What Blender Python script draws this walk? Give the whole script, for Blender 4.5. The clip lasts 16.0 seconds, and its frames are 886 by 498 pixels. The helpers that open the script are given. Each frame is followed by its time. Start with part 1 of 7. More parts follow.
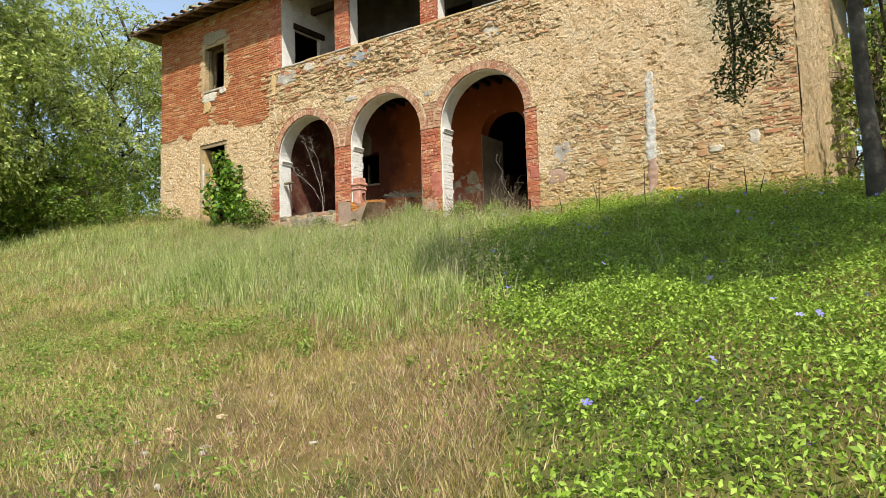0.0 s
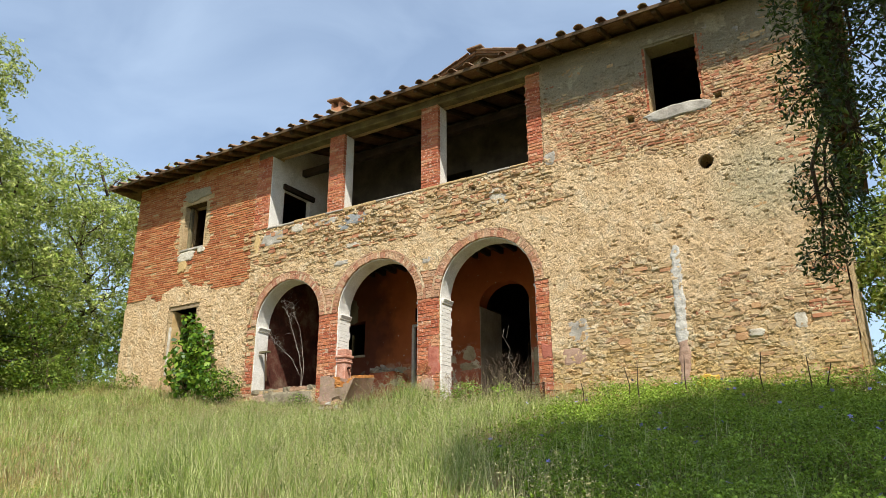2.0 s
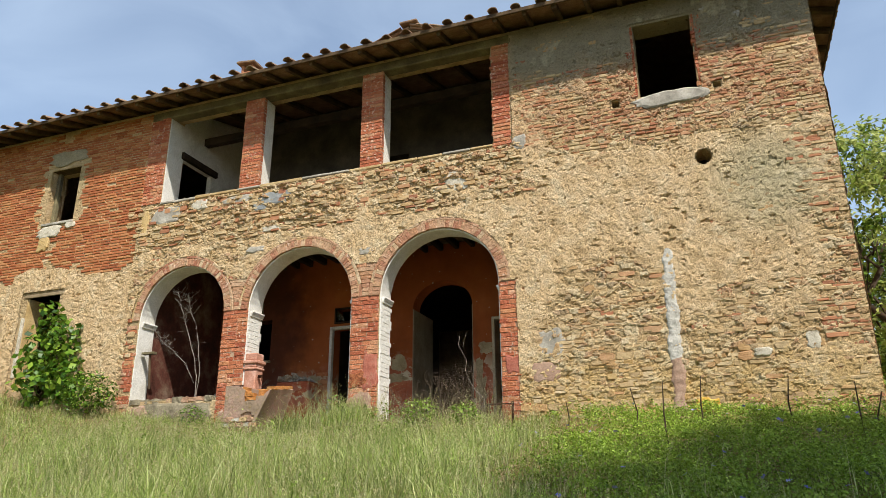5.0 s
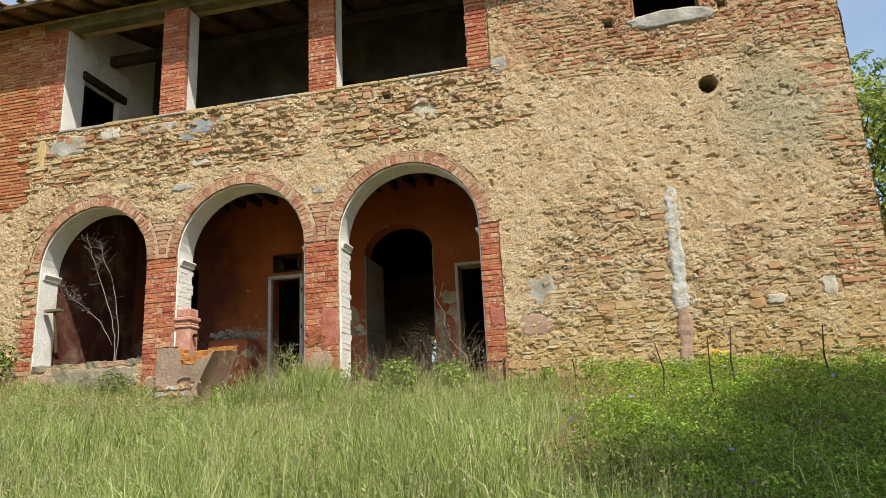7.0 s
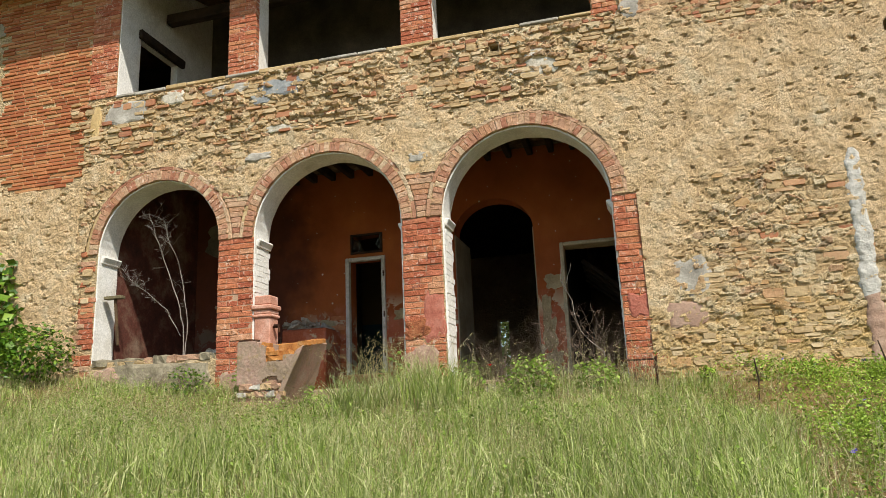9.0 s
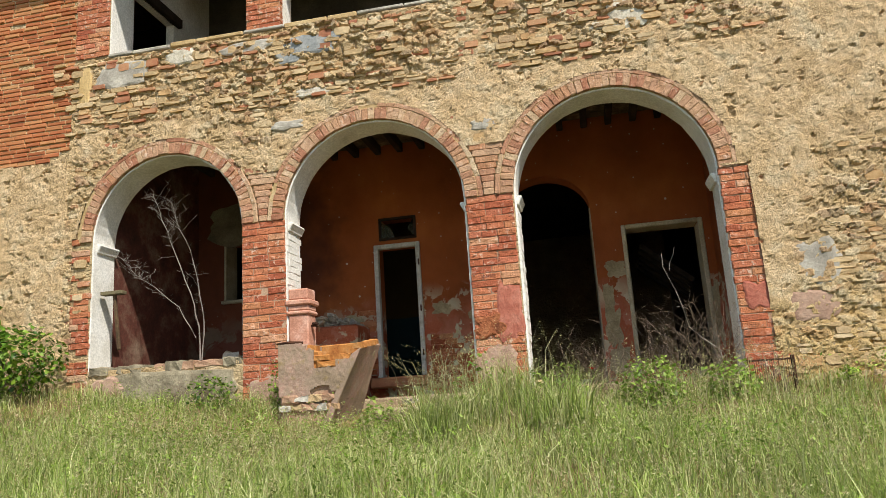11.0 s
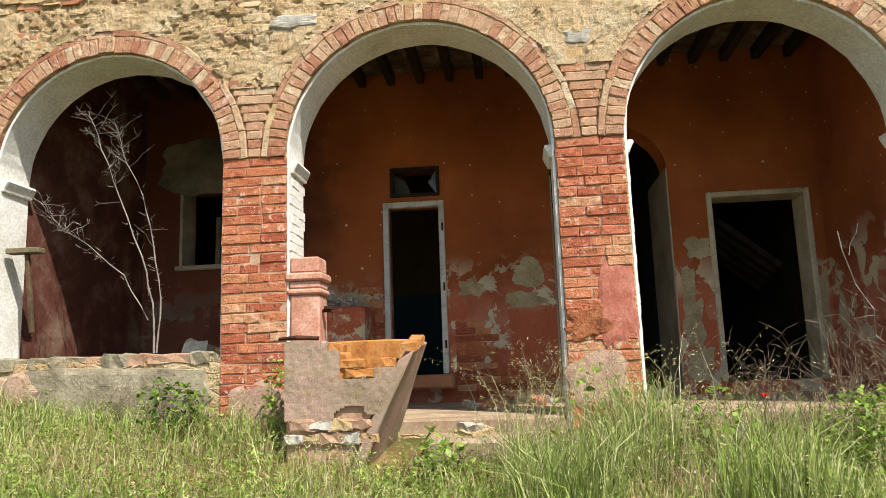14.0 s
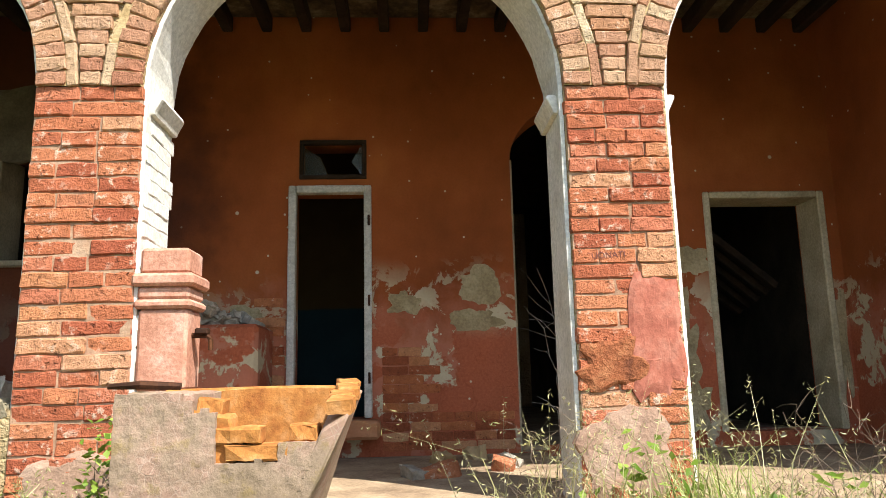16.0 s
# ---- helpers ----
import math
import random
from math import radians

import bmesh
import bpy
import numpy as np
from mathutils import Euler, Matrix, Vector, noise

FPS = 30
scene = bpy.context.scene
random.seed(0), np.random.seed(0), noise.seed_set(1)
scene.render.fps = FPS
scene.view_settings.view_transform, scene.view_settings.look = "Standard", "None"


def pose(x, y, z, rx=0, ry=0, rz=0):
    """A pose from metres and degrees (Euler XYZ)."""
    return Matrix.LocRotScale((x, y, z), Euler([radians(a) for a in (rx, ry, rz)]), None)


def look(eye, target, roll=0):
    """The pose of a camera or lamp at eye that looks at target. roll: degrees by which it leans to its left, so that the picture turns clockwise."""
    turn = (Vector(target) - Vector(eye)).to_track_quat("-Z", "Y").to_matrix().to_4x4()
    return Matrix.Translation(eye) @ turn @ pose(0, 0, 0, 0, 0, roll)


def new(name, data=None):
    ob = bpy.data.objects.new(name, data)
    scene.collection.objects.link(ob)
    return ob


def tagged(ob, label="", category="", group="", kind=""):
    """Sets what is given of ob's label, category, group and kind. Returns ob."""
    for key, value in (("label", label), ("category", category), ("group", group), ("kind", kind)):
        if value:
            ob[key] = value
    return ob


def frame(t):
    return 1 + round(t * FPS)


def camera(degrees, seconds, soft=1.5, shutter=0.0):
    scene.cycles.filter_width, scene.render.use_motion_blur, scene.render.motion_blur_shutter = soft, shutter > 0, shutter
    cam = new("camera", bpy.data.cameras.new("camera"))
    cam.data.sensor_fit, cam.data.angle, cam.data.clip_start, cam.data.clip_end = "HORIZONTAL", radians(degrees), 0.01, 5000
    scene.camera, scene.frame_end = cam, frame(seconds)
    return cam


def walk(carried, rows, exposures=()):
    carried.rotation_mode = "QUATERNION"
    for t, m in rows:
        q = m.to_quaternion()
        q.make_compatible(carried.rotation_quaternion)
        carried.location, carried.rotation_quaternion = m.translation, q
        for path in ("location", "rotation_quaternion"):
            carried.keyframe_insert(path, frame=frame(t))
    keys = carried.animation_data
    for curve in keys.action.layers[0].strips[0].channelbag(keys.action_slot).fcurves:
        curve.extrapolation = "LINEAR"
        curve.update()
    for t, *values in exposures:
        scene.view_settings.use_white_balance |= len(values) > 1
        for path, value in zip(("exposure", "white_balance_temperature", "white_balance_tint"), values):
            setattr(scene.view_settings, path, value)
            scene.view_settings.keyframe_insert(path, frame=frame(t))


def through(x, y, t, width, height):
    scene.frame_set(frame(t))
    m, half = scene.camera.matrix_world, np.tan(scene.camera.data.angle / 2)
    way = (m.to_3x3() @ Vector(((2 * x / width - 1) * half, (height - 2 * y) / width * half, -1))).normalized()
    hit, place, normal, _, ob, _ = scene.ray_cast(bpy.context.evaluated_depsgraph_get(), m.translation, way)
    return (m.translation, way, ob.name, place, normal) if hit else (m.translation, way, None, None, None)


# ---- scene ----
cam = camera(63.2, 16.0, soft=0.5)
METRES, EYE, TILT, LEAN, TURN = 16.5, 1.5, 0.0, 0.0, 34.4
ROWS = [
    (0.0, 0.0, 0.0, 0.0, 0.15, 4.92, 1.69),
    (0.5, -0.0103, 0.0271, 0.0066, -0.73, 8.73, 1.71),
    (1.0, -0.0216, 0.0526, 0.0133, -1.23, 12.33, 1.41),
    (1.5, -0.0327, 0.0785, 0.0213, -1.81, 15.68, 0.86),
    (2.0, -0.0389, 0.1077, 0.0278, -2.64, 18.33, 0.21),
    (2.5, -0.051, 0.1333, 0.0324, -3.65, 20.19, -0.26),
    (3.0, -0.0641, 0.1593, 0.0382, -4.95, 21.27, -0.4),
    (3.5, -0.075, 0.1879, 0.0451, -6.35, 21.85, -0.16),
    (4.0, -0.092, 0.2126, 0.0501, -7.94, 21.73, -0.04),
    (4.5, -0.1049, 0.2373, 0.0525, -10.39, 20.65, -0.06),
    (5.0, -0.1171, 0.2655, 0.0581, -13.6, 18.81, 0.28),
    (7.5, -0.1725, 0.4113, 0.09, -21.65, 13.53, 2.94),
    (8.0, -0.1835, 0.4434, 0.0946, -21.66, 12.95, 2.99),
    (8.5, -0.1915, 0.4701, 0.0998, -20.6, 12.85, 2.59),
    (9.0, -0.2003, 0.5003, 0.1087, -19.26, 12.97, 2.44),
    (9.5, -0.2172, 0.5295, 0.1148, -18.82, 12.86, 2.57),
    (12.0, -0.2644, 0.6737, 0.1407, -25.66, 10.61, 4.25),
    (12.5, -0.2706, 0.7034, 0.1475, -26.18, 9.7, 4.13),
    (13.0, -0.2674, 0.734, 0.1516, -26.76, 9.1, 3.59),
    (13.5, -0.2626, 0.7635, 0.1537, -27.56, 8.91, 2.69),
    (14.0, -0.2549, 0.7921, 0.1606, -28.49, 9.23, 2.01),
    (14.5, -0.2402, 0.8206, 0.1667, -29.1, 9.42, 1.57),
    (15.0, -0.2312, 0.8534, 0.1683, -30.61, 9.58, 1.02),
    (15.5, -0.2202, 0.8844, 0.1706, -33.23, 9.46, 0.73),
    (16.0, -0.2067, 0.9171, 0.1767, -37.14, 9.98, 1.29),
]
walk(cam, [(t, pose(0, 0, EYE, TILT, LEAN, TURN) @ pose(METRES * x, METRES * y, METRES * z, 90 + pitch, roll, yaw)) for t, x, y, z, yaw, pitch, roll in ROWS],
     [(0.0, 0.53), (1.5, 0.5), (2.5, 0.41), (4.0, 0.35), (5.0, 0.38), (8.0, 0.37), (9.5, 0.41), (12.5, 0.49), (14.5, 0.82), (16.0, 1.06)])
from mathutils.geometry import tessellate_polygon as mathutils_tess

# ---- world, sun ----
TO_SUN = Vector((0.50, -0.55, 1.0)).normalized()
world = bpy.data.worlds.new("sky")
scene.world = world
world.use_nodes = True
wn = world.node_tree.nodes
sky = wn.new("ShaderNodeTexSky")
sky.sky_type, sky.sun_disc = "NISHITA", False
sky.sun_elevation = math.asin(TO_SUN.z)
sky.sun_rotation = math.atan2(TO_SUN.x, TO_SUN.y)
sky.air_density, sky.dust_density, sky.ozone_density = 1.0, 1.0, 1.2
# thin high cloud veils
wtc = wn.new("ShaderNodeTexCoord")
wmap = wn.new("ShaderNodeMapping")
wmap.inputs["Scale"].default_value, wmap.inputs["Rotation"].default_value = (1.2, 3.2, 5.0), (0.2, 0.3, 0.5)
wno = wn.new("ShaderNodeTexNoise")
wno.inputs["Scale"].default_value, wno.inputs["Detail"].default_value, wno.inputs["Distortion"].default_value = 1.6, 7, 0.6
wra = wn.new("ShaderNodeValToRGB")
wra.color_ramp.elements[0].position, wra.color_ramp.elements[0].color = 0.4, (0.16, 0.16, 0.16, 1)
wra.color_ramp.elements[1].position, wra.color_ramp.elements[1].color = 0.85, (0.36, 0.36, 0.36, 1)
wmx = wn.new("ShaderNodeMix")
wmx.data_type = "RGBA"
wmx.inputs[7].default_value = (6.2, 7.5, 8.9, 1)
for a, b in ((wtc.outputs["Generated"], wmap.inputs[0]), (wmap.outputs[0], wno.inputs["Vector"]), (wno.outputs[0], wra.inputs[0]), (wra.outputs[0], wmx.inputs[0]), (sky.outputs[0], wmx.inputs[6]), (wmx.outputs[2], wn["Background"].inputs[0])):
    world.node_tree.links.new(a, b)
wn["Background"].inputs[1].default_value = 0.13
sun = new("sun", bpy.data.lights.new("sun", "SUN"))
sun.data.energy, sun.data.angle, sun.data.color = 5.0, radians(0.55), (1.0, 0.955, 0.88)
sun.matrix_world = look(TO_SUN * 60, (0, 0, 0))

# ---- materials ----


def lin(h):
    """A linear colour from a six-digit sRGB one."""
    out = []
    for i in (0, 2, 4):
        c = int(h[i:i + 2], 16) / 255
        out.append(c / 12.92 if c < 0.04045 else ((c + 0.055) / 1.055) ** 2.4)
    return (*out, 1.0)


class Mat:
    """A small wrapper round a node material."""

    def __init__(self, name, rough=0.85, metal=0.0):
        self.m = bpy.data.materials.new(name)
        self.m.use_nodes = True
        self.nt = self.m.node_tree
        self.b = self.nt.nodes["Principled BSDF"]
        self.b.inputs["Roughness"].default_value = rough
        self.b.inputs["Metallic"].default_value = metal
        self.b.inputs["Specular IOR Level"].default_value = 0.25
        self.tc = self.nt.nodes.new("ShaderNodeTexCoord").outputs["Object"]

    def n(self, kind):
        return self.nt.nodes.new(kind)

    def put(self, a, b):
        if isinstance(a, (int, float, tuple)):
            b.default_value = a
        else:
            self.nt.links.new(a, b)

    def noise(self, scale, detail=4, rough=0.6, squash=None, warp=0.0):
        v = self.tc
        if squash:
            mp = self.n("ShaderNodeMapping")
            mp.inputs["Scale"].default_value = squash
            self.put(v, mp.inputs[0])
            v = mp.outputs[0]
        t = self.n("ShaderNodeTexNoise")
        self.put(v, t.inputs["Vector"])
        t.inputs["Scale"].default_value, t.inputs["Detail"].default_value = scale, detail
        t.inputs["Roughness"].default_value, t.inputs["Distortion"].default_value = rough, warp
        return t.outputs[0]

    def voronoi(self, scale, feature="F1", squash=None, out=0):
        v = self.tc
        if squash:
            mp = self.n("ShaderNodeMapping")
            mp.inputs["Scale"].default_value = squash
            self.put(v, mp.inputs[0])
            v = mp.outputs[0]
        t = self.n("ShaderNodeTexVoronoi")
        t.feature = feature
        self.put(v, t.inputs["Vector"])
        t.inputs["Scale"].default_value = scale
        return t.outputs[out]

    def ramp(self, fac, stops):
        r = self.n("ShaderNodeValToRGB")
        el = r.color_ramp.elements
        while len(el) < len(stops):
            el.new(0.5)
        for e, (p, c) in zip(el, stops):
            e.position = p
            e.color = c if isinstance(c, tuple) else (c, c, c, 1)
        self.put(fac, r.inputs[0])
        return r.outputs[0]

    def mix(self, fac, a, b, mode="MIX"):
        x = self.n("ShaderNodeMix")
        x.data_type, x.blend_type = "RGBA", mode
        self.put(fac, x.inputs[0]), self.put(a, x.inputs[6]), self.put(b, x.inputs[7])
        return x.outputs[2]

    def math(self, op, a, b=0.0, c=0.0):
        x = self.n("ShaderNodeMath")
        x.operation = op
        self.put(a, x.inputs[0]), self.put(b, x.inputs[1]), self.put(c, x.inputs[2])
        return x.outputs[0]

    def xyz(self):
        s = self.n("ShaderNodeSeparateXYZ")
        self.put(self.tc, s.inputs[0])
        return s.outputs

    def step(self, v, lo, hi):
        x = self.n("ShaderNodeMapRange")
        x.interpolation_type = "SMOOTHSTEP"
        x.inputs[1].default_value, x.inputs[2].default_value = lo, hi
        self.put(v, x.inputs[0])
        return x.outputs[0]

    def rand(self, island):
        if island:
            return self.n("ShaderNodeNewGeometry").outputs["Random Per Island"]
        return self.n("ShaderNodeObjectInfo").outputs["Random"]

    def bump(self, h, strength, dist=0.02, after=None):
        x = self.n("ShaderNodeBump")
        x.inputs["Strength"].default_value, x.inputs["Distance"].default_value = strength, dist
        self.put(h, x.inputs["Height"])
        if after is not None:
            self.put(after, x.inputs["Normal"])
        return x.outputs[0]

    def done(self, colour, normal=None, rough=None):
        self.put(colour, self.b.inputs["Base Color"])
        if normal is not None:
            self.put(normal, self.b.inputs["Normal"])
        if rough is not None:
            self.put(rough, self.b.inputs["Roughness"])
        return self.m


def rough_surface(name, dark, mid, light, scale=3.0, fine=40.0, bump=0.4, dist=0.01, rough=0.9, vary=None, squash=None, metal=0.0, placed=False):
    """Two scales of colour, a fine relief and, with vary, a shade of its own for each piece."""
    k = Mat(name, rough, metal)
    if placed:
        k.tc = k.n("ShaderNodeNewGeometry").outputs["Position"]
    big, small = k.noise(scale, 5, 0.65, squash), k.noise(fine, 4, 0.7, squash)
    c = k.ramp(big, [(0.30, lin(dark)), (0.5, lin(mid)), (0.72, lin(light))])
    c = k.mix(0.6, c, k.ramp(small, [(0.3, 0.4), (0.68, 1.0)]), "MULTIPLY")
    if vary:
        r = k.rand(vary[0])
        c = k.mix(vary[1], c, k.ramp(r, [(p, lin(h)) for p, h in vary[2]]))
    h = k.mix(0.5, small, big)
    return k.done(c, k.bump(h, bump, dist))


def leaf_material(name, dark, mid, light, rough=0.5, through=0.35):
    """Thin leaves that let some light through, each in a shade of its own."""
    k = Mat(name, rough)
    r = k.rand(True)
    c = k.ramp(r, [(0.0, lin(dark)), (0.5, lin(mid)), (1.0, lin(light))])
    c = k.mix(0.5, c, k.ramp(k.noise(1.3, 4), [(0.35, 0.45), (0.65, 1.0)]), "MULTIPLY")
    k.done(c)
    tr = k.n("ShaderNodeBsdfTranslucent")
    k.put(k.mix(0.5, c, lin(light)), tr.inputs[0])
    mx = k.n("ShaderNodeMixShader")
    mx.inputs[0].default_value = through
    k.put(k.b.outputs[0], mx.inputs[1]), k.put(tr.outputs[0], mx.inputs[2])
    k.put(mx.outputs[0], k.nt.nodes["Material Output"].inputs[0])
    return k.m


# ---- building blocks ----


def obj(name, verts, faces, material, parent=None, label="", smooth=False):
    me = bpy.data.meshes.new(name)
    me.from_pydata([tuple(v) for v in verts], [], faces)
    me.materials.append(material)
    if smooth:
        me.polygons.foreach_set("use_smooth", [True] * len(me.polygons))
    me.update()
    ob = new(name, me)
    ob.parent = parent
    if label:
        ob["label"] = label
    return ob


def part(name, bm, material, parent=None, label="", smooth=False):
    me = bpy.data.meshes.new(name)
    bm.to_mesh(me)
    bm.free()
    me.materials.append(material)
    if smooth:
        me.polygons.foreach_set("use_smooth", [True] * len(me.polygons))
    ob = new(name, me)
    ob.parent = parent
    if label:
        ob["label"] = label
    return ob


def empty(name, place=(0, 0, 0), **tags):
    ob = new(name)
    ob.location = place
    ob.empty_display_size = 0.1
    return tagged(ob, **tags)


def box(bm, x0, x1, y0, y1, z0, z1, bevel=0.0, seg=1, m=None):
    """A box in bm, its edges bevelled."""
    r = bmesh.ops.create_cube(bm, size=1)
    bmesh.ops.transform(bm, matrix=Matrix.Translation(((x0 + x1) / 2, (y0 + y1) / 2, (z0 + z1) / 2)) @ Matrix.Diagonal((x1 - x0, y1 - y0, z1 - z0, 1)), verts=r["verts"])
    vs = r["verts"]
    if bevel:
        es = list({e for v in vs for e in v.link_edges})
        out = bmesh.ops.bevel(bm, geom=es, offset=bevel, segments=seg, affect="EDGES", profile=0.6)
        vs = list({v for f in out["faces"] for v in f.verts} | {v for v in vs if v.is_valid})
    if m is not None:
        bmesh.ops.transform(bm, matrix=m, verts=[v for v in vs if v.is_valid])
    return vs


def boxed(name, dims, material, parent=None, bevel=0.01, label="", m=None):
    bm = bmesh.new()
    box(bm, *dims, bevel=bevel, m=m)
    return part(name, bm, material, parent, label)


def slab(name, outline, holes, y0, y1, material, axis="y"):
    """A wall from y0 to y1 with the outline and the holes, given as (along, z) loops. axis x: the wall runs along y."""
    loops = [outline, *holes]
    tris = mathutils_tess([[Vector((a, b, 0)) for a, b in lp] for lp in loops])
    flat = [p for lp in loops for p in lp]
    n = len(flat)

    def at(a, b, d):
        return (a, d, b) if axis == "y" else (d, a, b)
    verts = [at(a, b, y0) for a, b in flat] + [at(a, b, y1) for a, b in flat]
    faces = [tuple(t) for t in tris] + [tuple(n + i for i in reversed(t)) for t in tris]
    k = 0
    for lp in loops:
        m = len(lp)
        for i in range(m):
            j = (i + 1) % m
            faces.append((k + i, k + j, n + k + j, n + k + i))
        k += m
    ob = obj(name, verts, faces, material)
    bm = bmesh.new()
    bm.from_mesh(ob.data)
    bmesh.ops.recalc_face_normals(bm, faces=bm.faces)
    bm.to_mesh(ob.data)
    bm.free()
    return ob


def rect(a0, a1, z0, z1):
    return [(a0, z0), (a1, z0), (a1, z1), (a0, z1)]


def arch(a0, a1, z0, spring, rise=None, n=28):
    r = (a1 - a0) / 2
    rise = r if rise is None else rise
    c = (a0 + a1) / 2
    return [(a0, z0), (a1, z0)] + [(c + r * math.cos(math.pi * i / n), spring + rise * math.sin(math.pi * i / n)) for i in range(n + 1)]


def tube(bm, pts, radii, sides=8):
    """A tapering tube along the points."""
    rings = []
    for i, p in enumerate(pts):
        d = (Vector(pts[min(i + 1, len(pts) - 1)]) - Vector(pts[max(i - 1, 0)])).normalized()
        u = d.orthogonal().normalized()
        v = d.cross(u)
        rings.append([bm.verts.new(Vector(p) + radii[i] * (math.cos(2 * math.pi * k / sides) * u + math.sin(2 * math.pi * k / sides) * v)) for k in range(sides)])
    for a, b in zip(rings, rings[1:]):
        # match the seam of the next ring to this one
        off = min(range(sides), key=lambda s: (a[0].co - b[s].co).length)
        for k in range(sides):
            bm.faces.new((a[k], a[(k + 1) % sides], b[(k + 1 + off) % sides], b[(k + off) % sides]))
    bm.faces.new(rings[-1])
    bm.faces.new(list(reversed(rings[0])))


def lattice(x, y, seed):
    """A random number in 0..1 for whole x and y."""
    h = (x.astype(np.int64) * 374761393 + y.astype(np.int64) * 668265263 + seed * 974634777) & 0x7FFFFFFF
    h = ((h ^ (h >> 13)) * 1274126177) & 0x7FFFFFFF
    h = ((h ^ (h >> 15)) * 2246822519) & 0x7FFFFFFF
    return ((h ^ (h >> 14)) & 0xFFFFF) / 0xFFFFF


def soft_noise(x, y, scale, seed=0, octaves=3):
    """Smooth noise in 0..1 over arrays."""
    out, amp, tot = 0.0, 1.0, 0.0
    for o in range(octaves):
        u, v = np.asarray(x, float) * scale, np.asarray(y, float) * scale
        i, j = np.floor(u), np.floor(v)
        f, g = u - i, v - j
        f, g = f * f * (3 - 2 * f), g * g * (3 - 2 * g)
        s = seed + 17 * o
        out = out + amp * ((lattice(i, j, s) * (1 - f) + lattice(i + 1, j, s) * f) * (1 - g) + (lattice(i, j + 1, s) * (1 - f) + lattice(i + 1, j + 1, s) * f) * g)
        tot += amp
        amp *= 0.5
        scale *= 2.1
    return out / tot


def ground_z(x, y):
    """The slope of the meadow, level under the house."""
    x, y = np.asarray(x, float), np.asarray(y, float)
    yy = np.where(y < 14.4, y, 14.4 + (y - 14.4) * 0.1)
    yy = np.where(y < -8, -8 + (y + 8) * 0.5, yy)
    xx = np.clip(x, -40, 25)
    z = 0.236 * yy - 0.033 * xx + 0.12 * np.clip(-14.5 - xx, 0, 8) * np.clip((y - 4) / 10, 0, 1)
    z -= 0.2 * np.exp(-((xx + 11.6) / 3.2) ** 2) * np.clip((yy - 11.0) / 2.2, 0, 1)
    z += 0.05 * np.sin(x * 1.3 + 0.7) * np.sin(y * 1.1) + 0.03 * np.sin(x * 2.9 + y * 2.3)
    return z
# ---- the materials of this place ----
FRONT = 14.44      # the face of the facade
X0, X1 = -21.3, -1.85
DEPTH = 0.46       # the thickness of the facade


def facade_material():
    k = Mat("old_wall", 0.93)
    x, y, z = k.xyz()
    big, mid, fine = k.noise(0.55, 5), k.noise(3.2, 6, 0.65), k.noise(28, 5, 0.75)
    c = k.ramp(mid, [(0.25, lin("a58a60")), (0.45, lin("c2a57a")), (0.6, lin("ccb088")), (0.8, lin("d9c3a0"))])
    c = k.mix(k.step(big, 0.45, 0.7), c, k.mix(0.5, c, lin("a89a72")))
    # ochre foot of the wall
    foot = k.math("MULTIPLY", k.step(k.math("ADD", z, k.math("MULTIPLY", mid, 1.4)), 5.9, 4.4), k.step(x, -9.0, -7.0))
    c = k.mix(k.math("MULTIPLY", foot, 0.75), c, k.mix(mid, lin("b5863a"), lin("d2a850")))
    # pale green lichen high up near the corner
    px, pz = k.math("SUBTRACT", x, -2.9), k.math("SUBTRACT", z, 7.3)
    d = k.math("SQRT", k.math("ADD", k.math("MULTIPLY", px, px), k.math("MULTIPLY", pz, pz)))
    d = k.math("ADD", d, k.math("MULTIPLY", mid, 0.9))
    c = k.mix(k.math("MULTIPLY", k.step(d, 1.75, 0.8), 0.6), c, lin("a3a684"))
    # greyer, darker colour under the eaves on the stone part
    e = k.math("ADD", z, k.math("MULTIPLY", k.noise(1.1, 4), 1.4))
    c = k.mix(k.math("MULTIPLY", k.step(e, 10.3, 10.9), k.step(x, -7.4, -7.0)), c, k.mix(mid, lin("8d8064"), lin("a89b7c")))
    # pits, dented, with the shade inside them put in as dark colour
    pit = k.step(k.noise(11, 3, 0.6), 0.36, 0.27)
    c = k.mix(pit, c, lin("6e5433"))
    c = k.mix(0.5, c, k.ramp(fine, [(0.3, 0.42), (0.68, 1.0)]), "MULTIPLY")
    cell = k.voronoi(6, "DISTANCE_TO_EDGE", (1, 1, 1.9))
    h = k.math("ADD", k.math("MULTIPLY", fine, 0.45), k.math("ADD", k.math("MULTIPLY", mid, 1.0), k.math("MULTIPLY", pit, -0.6)))
    h = k.math("ADD", h, k.math("ADD", k.math("MULTIPLY", k.noise(9, 4, 0.7), 1.0), k.math("MULTIPLY", k.step(cell, 0.0, 0.12), 0.15)))
    return k.done(c, k.bump(h, 1.0, 0.055))


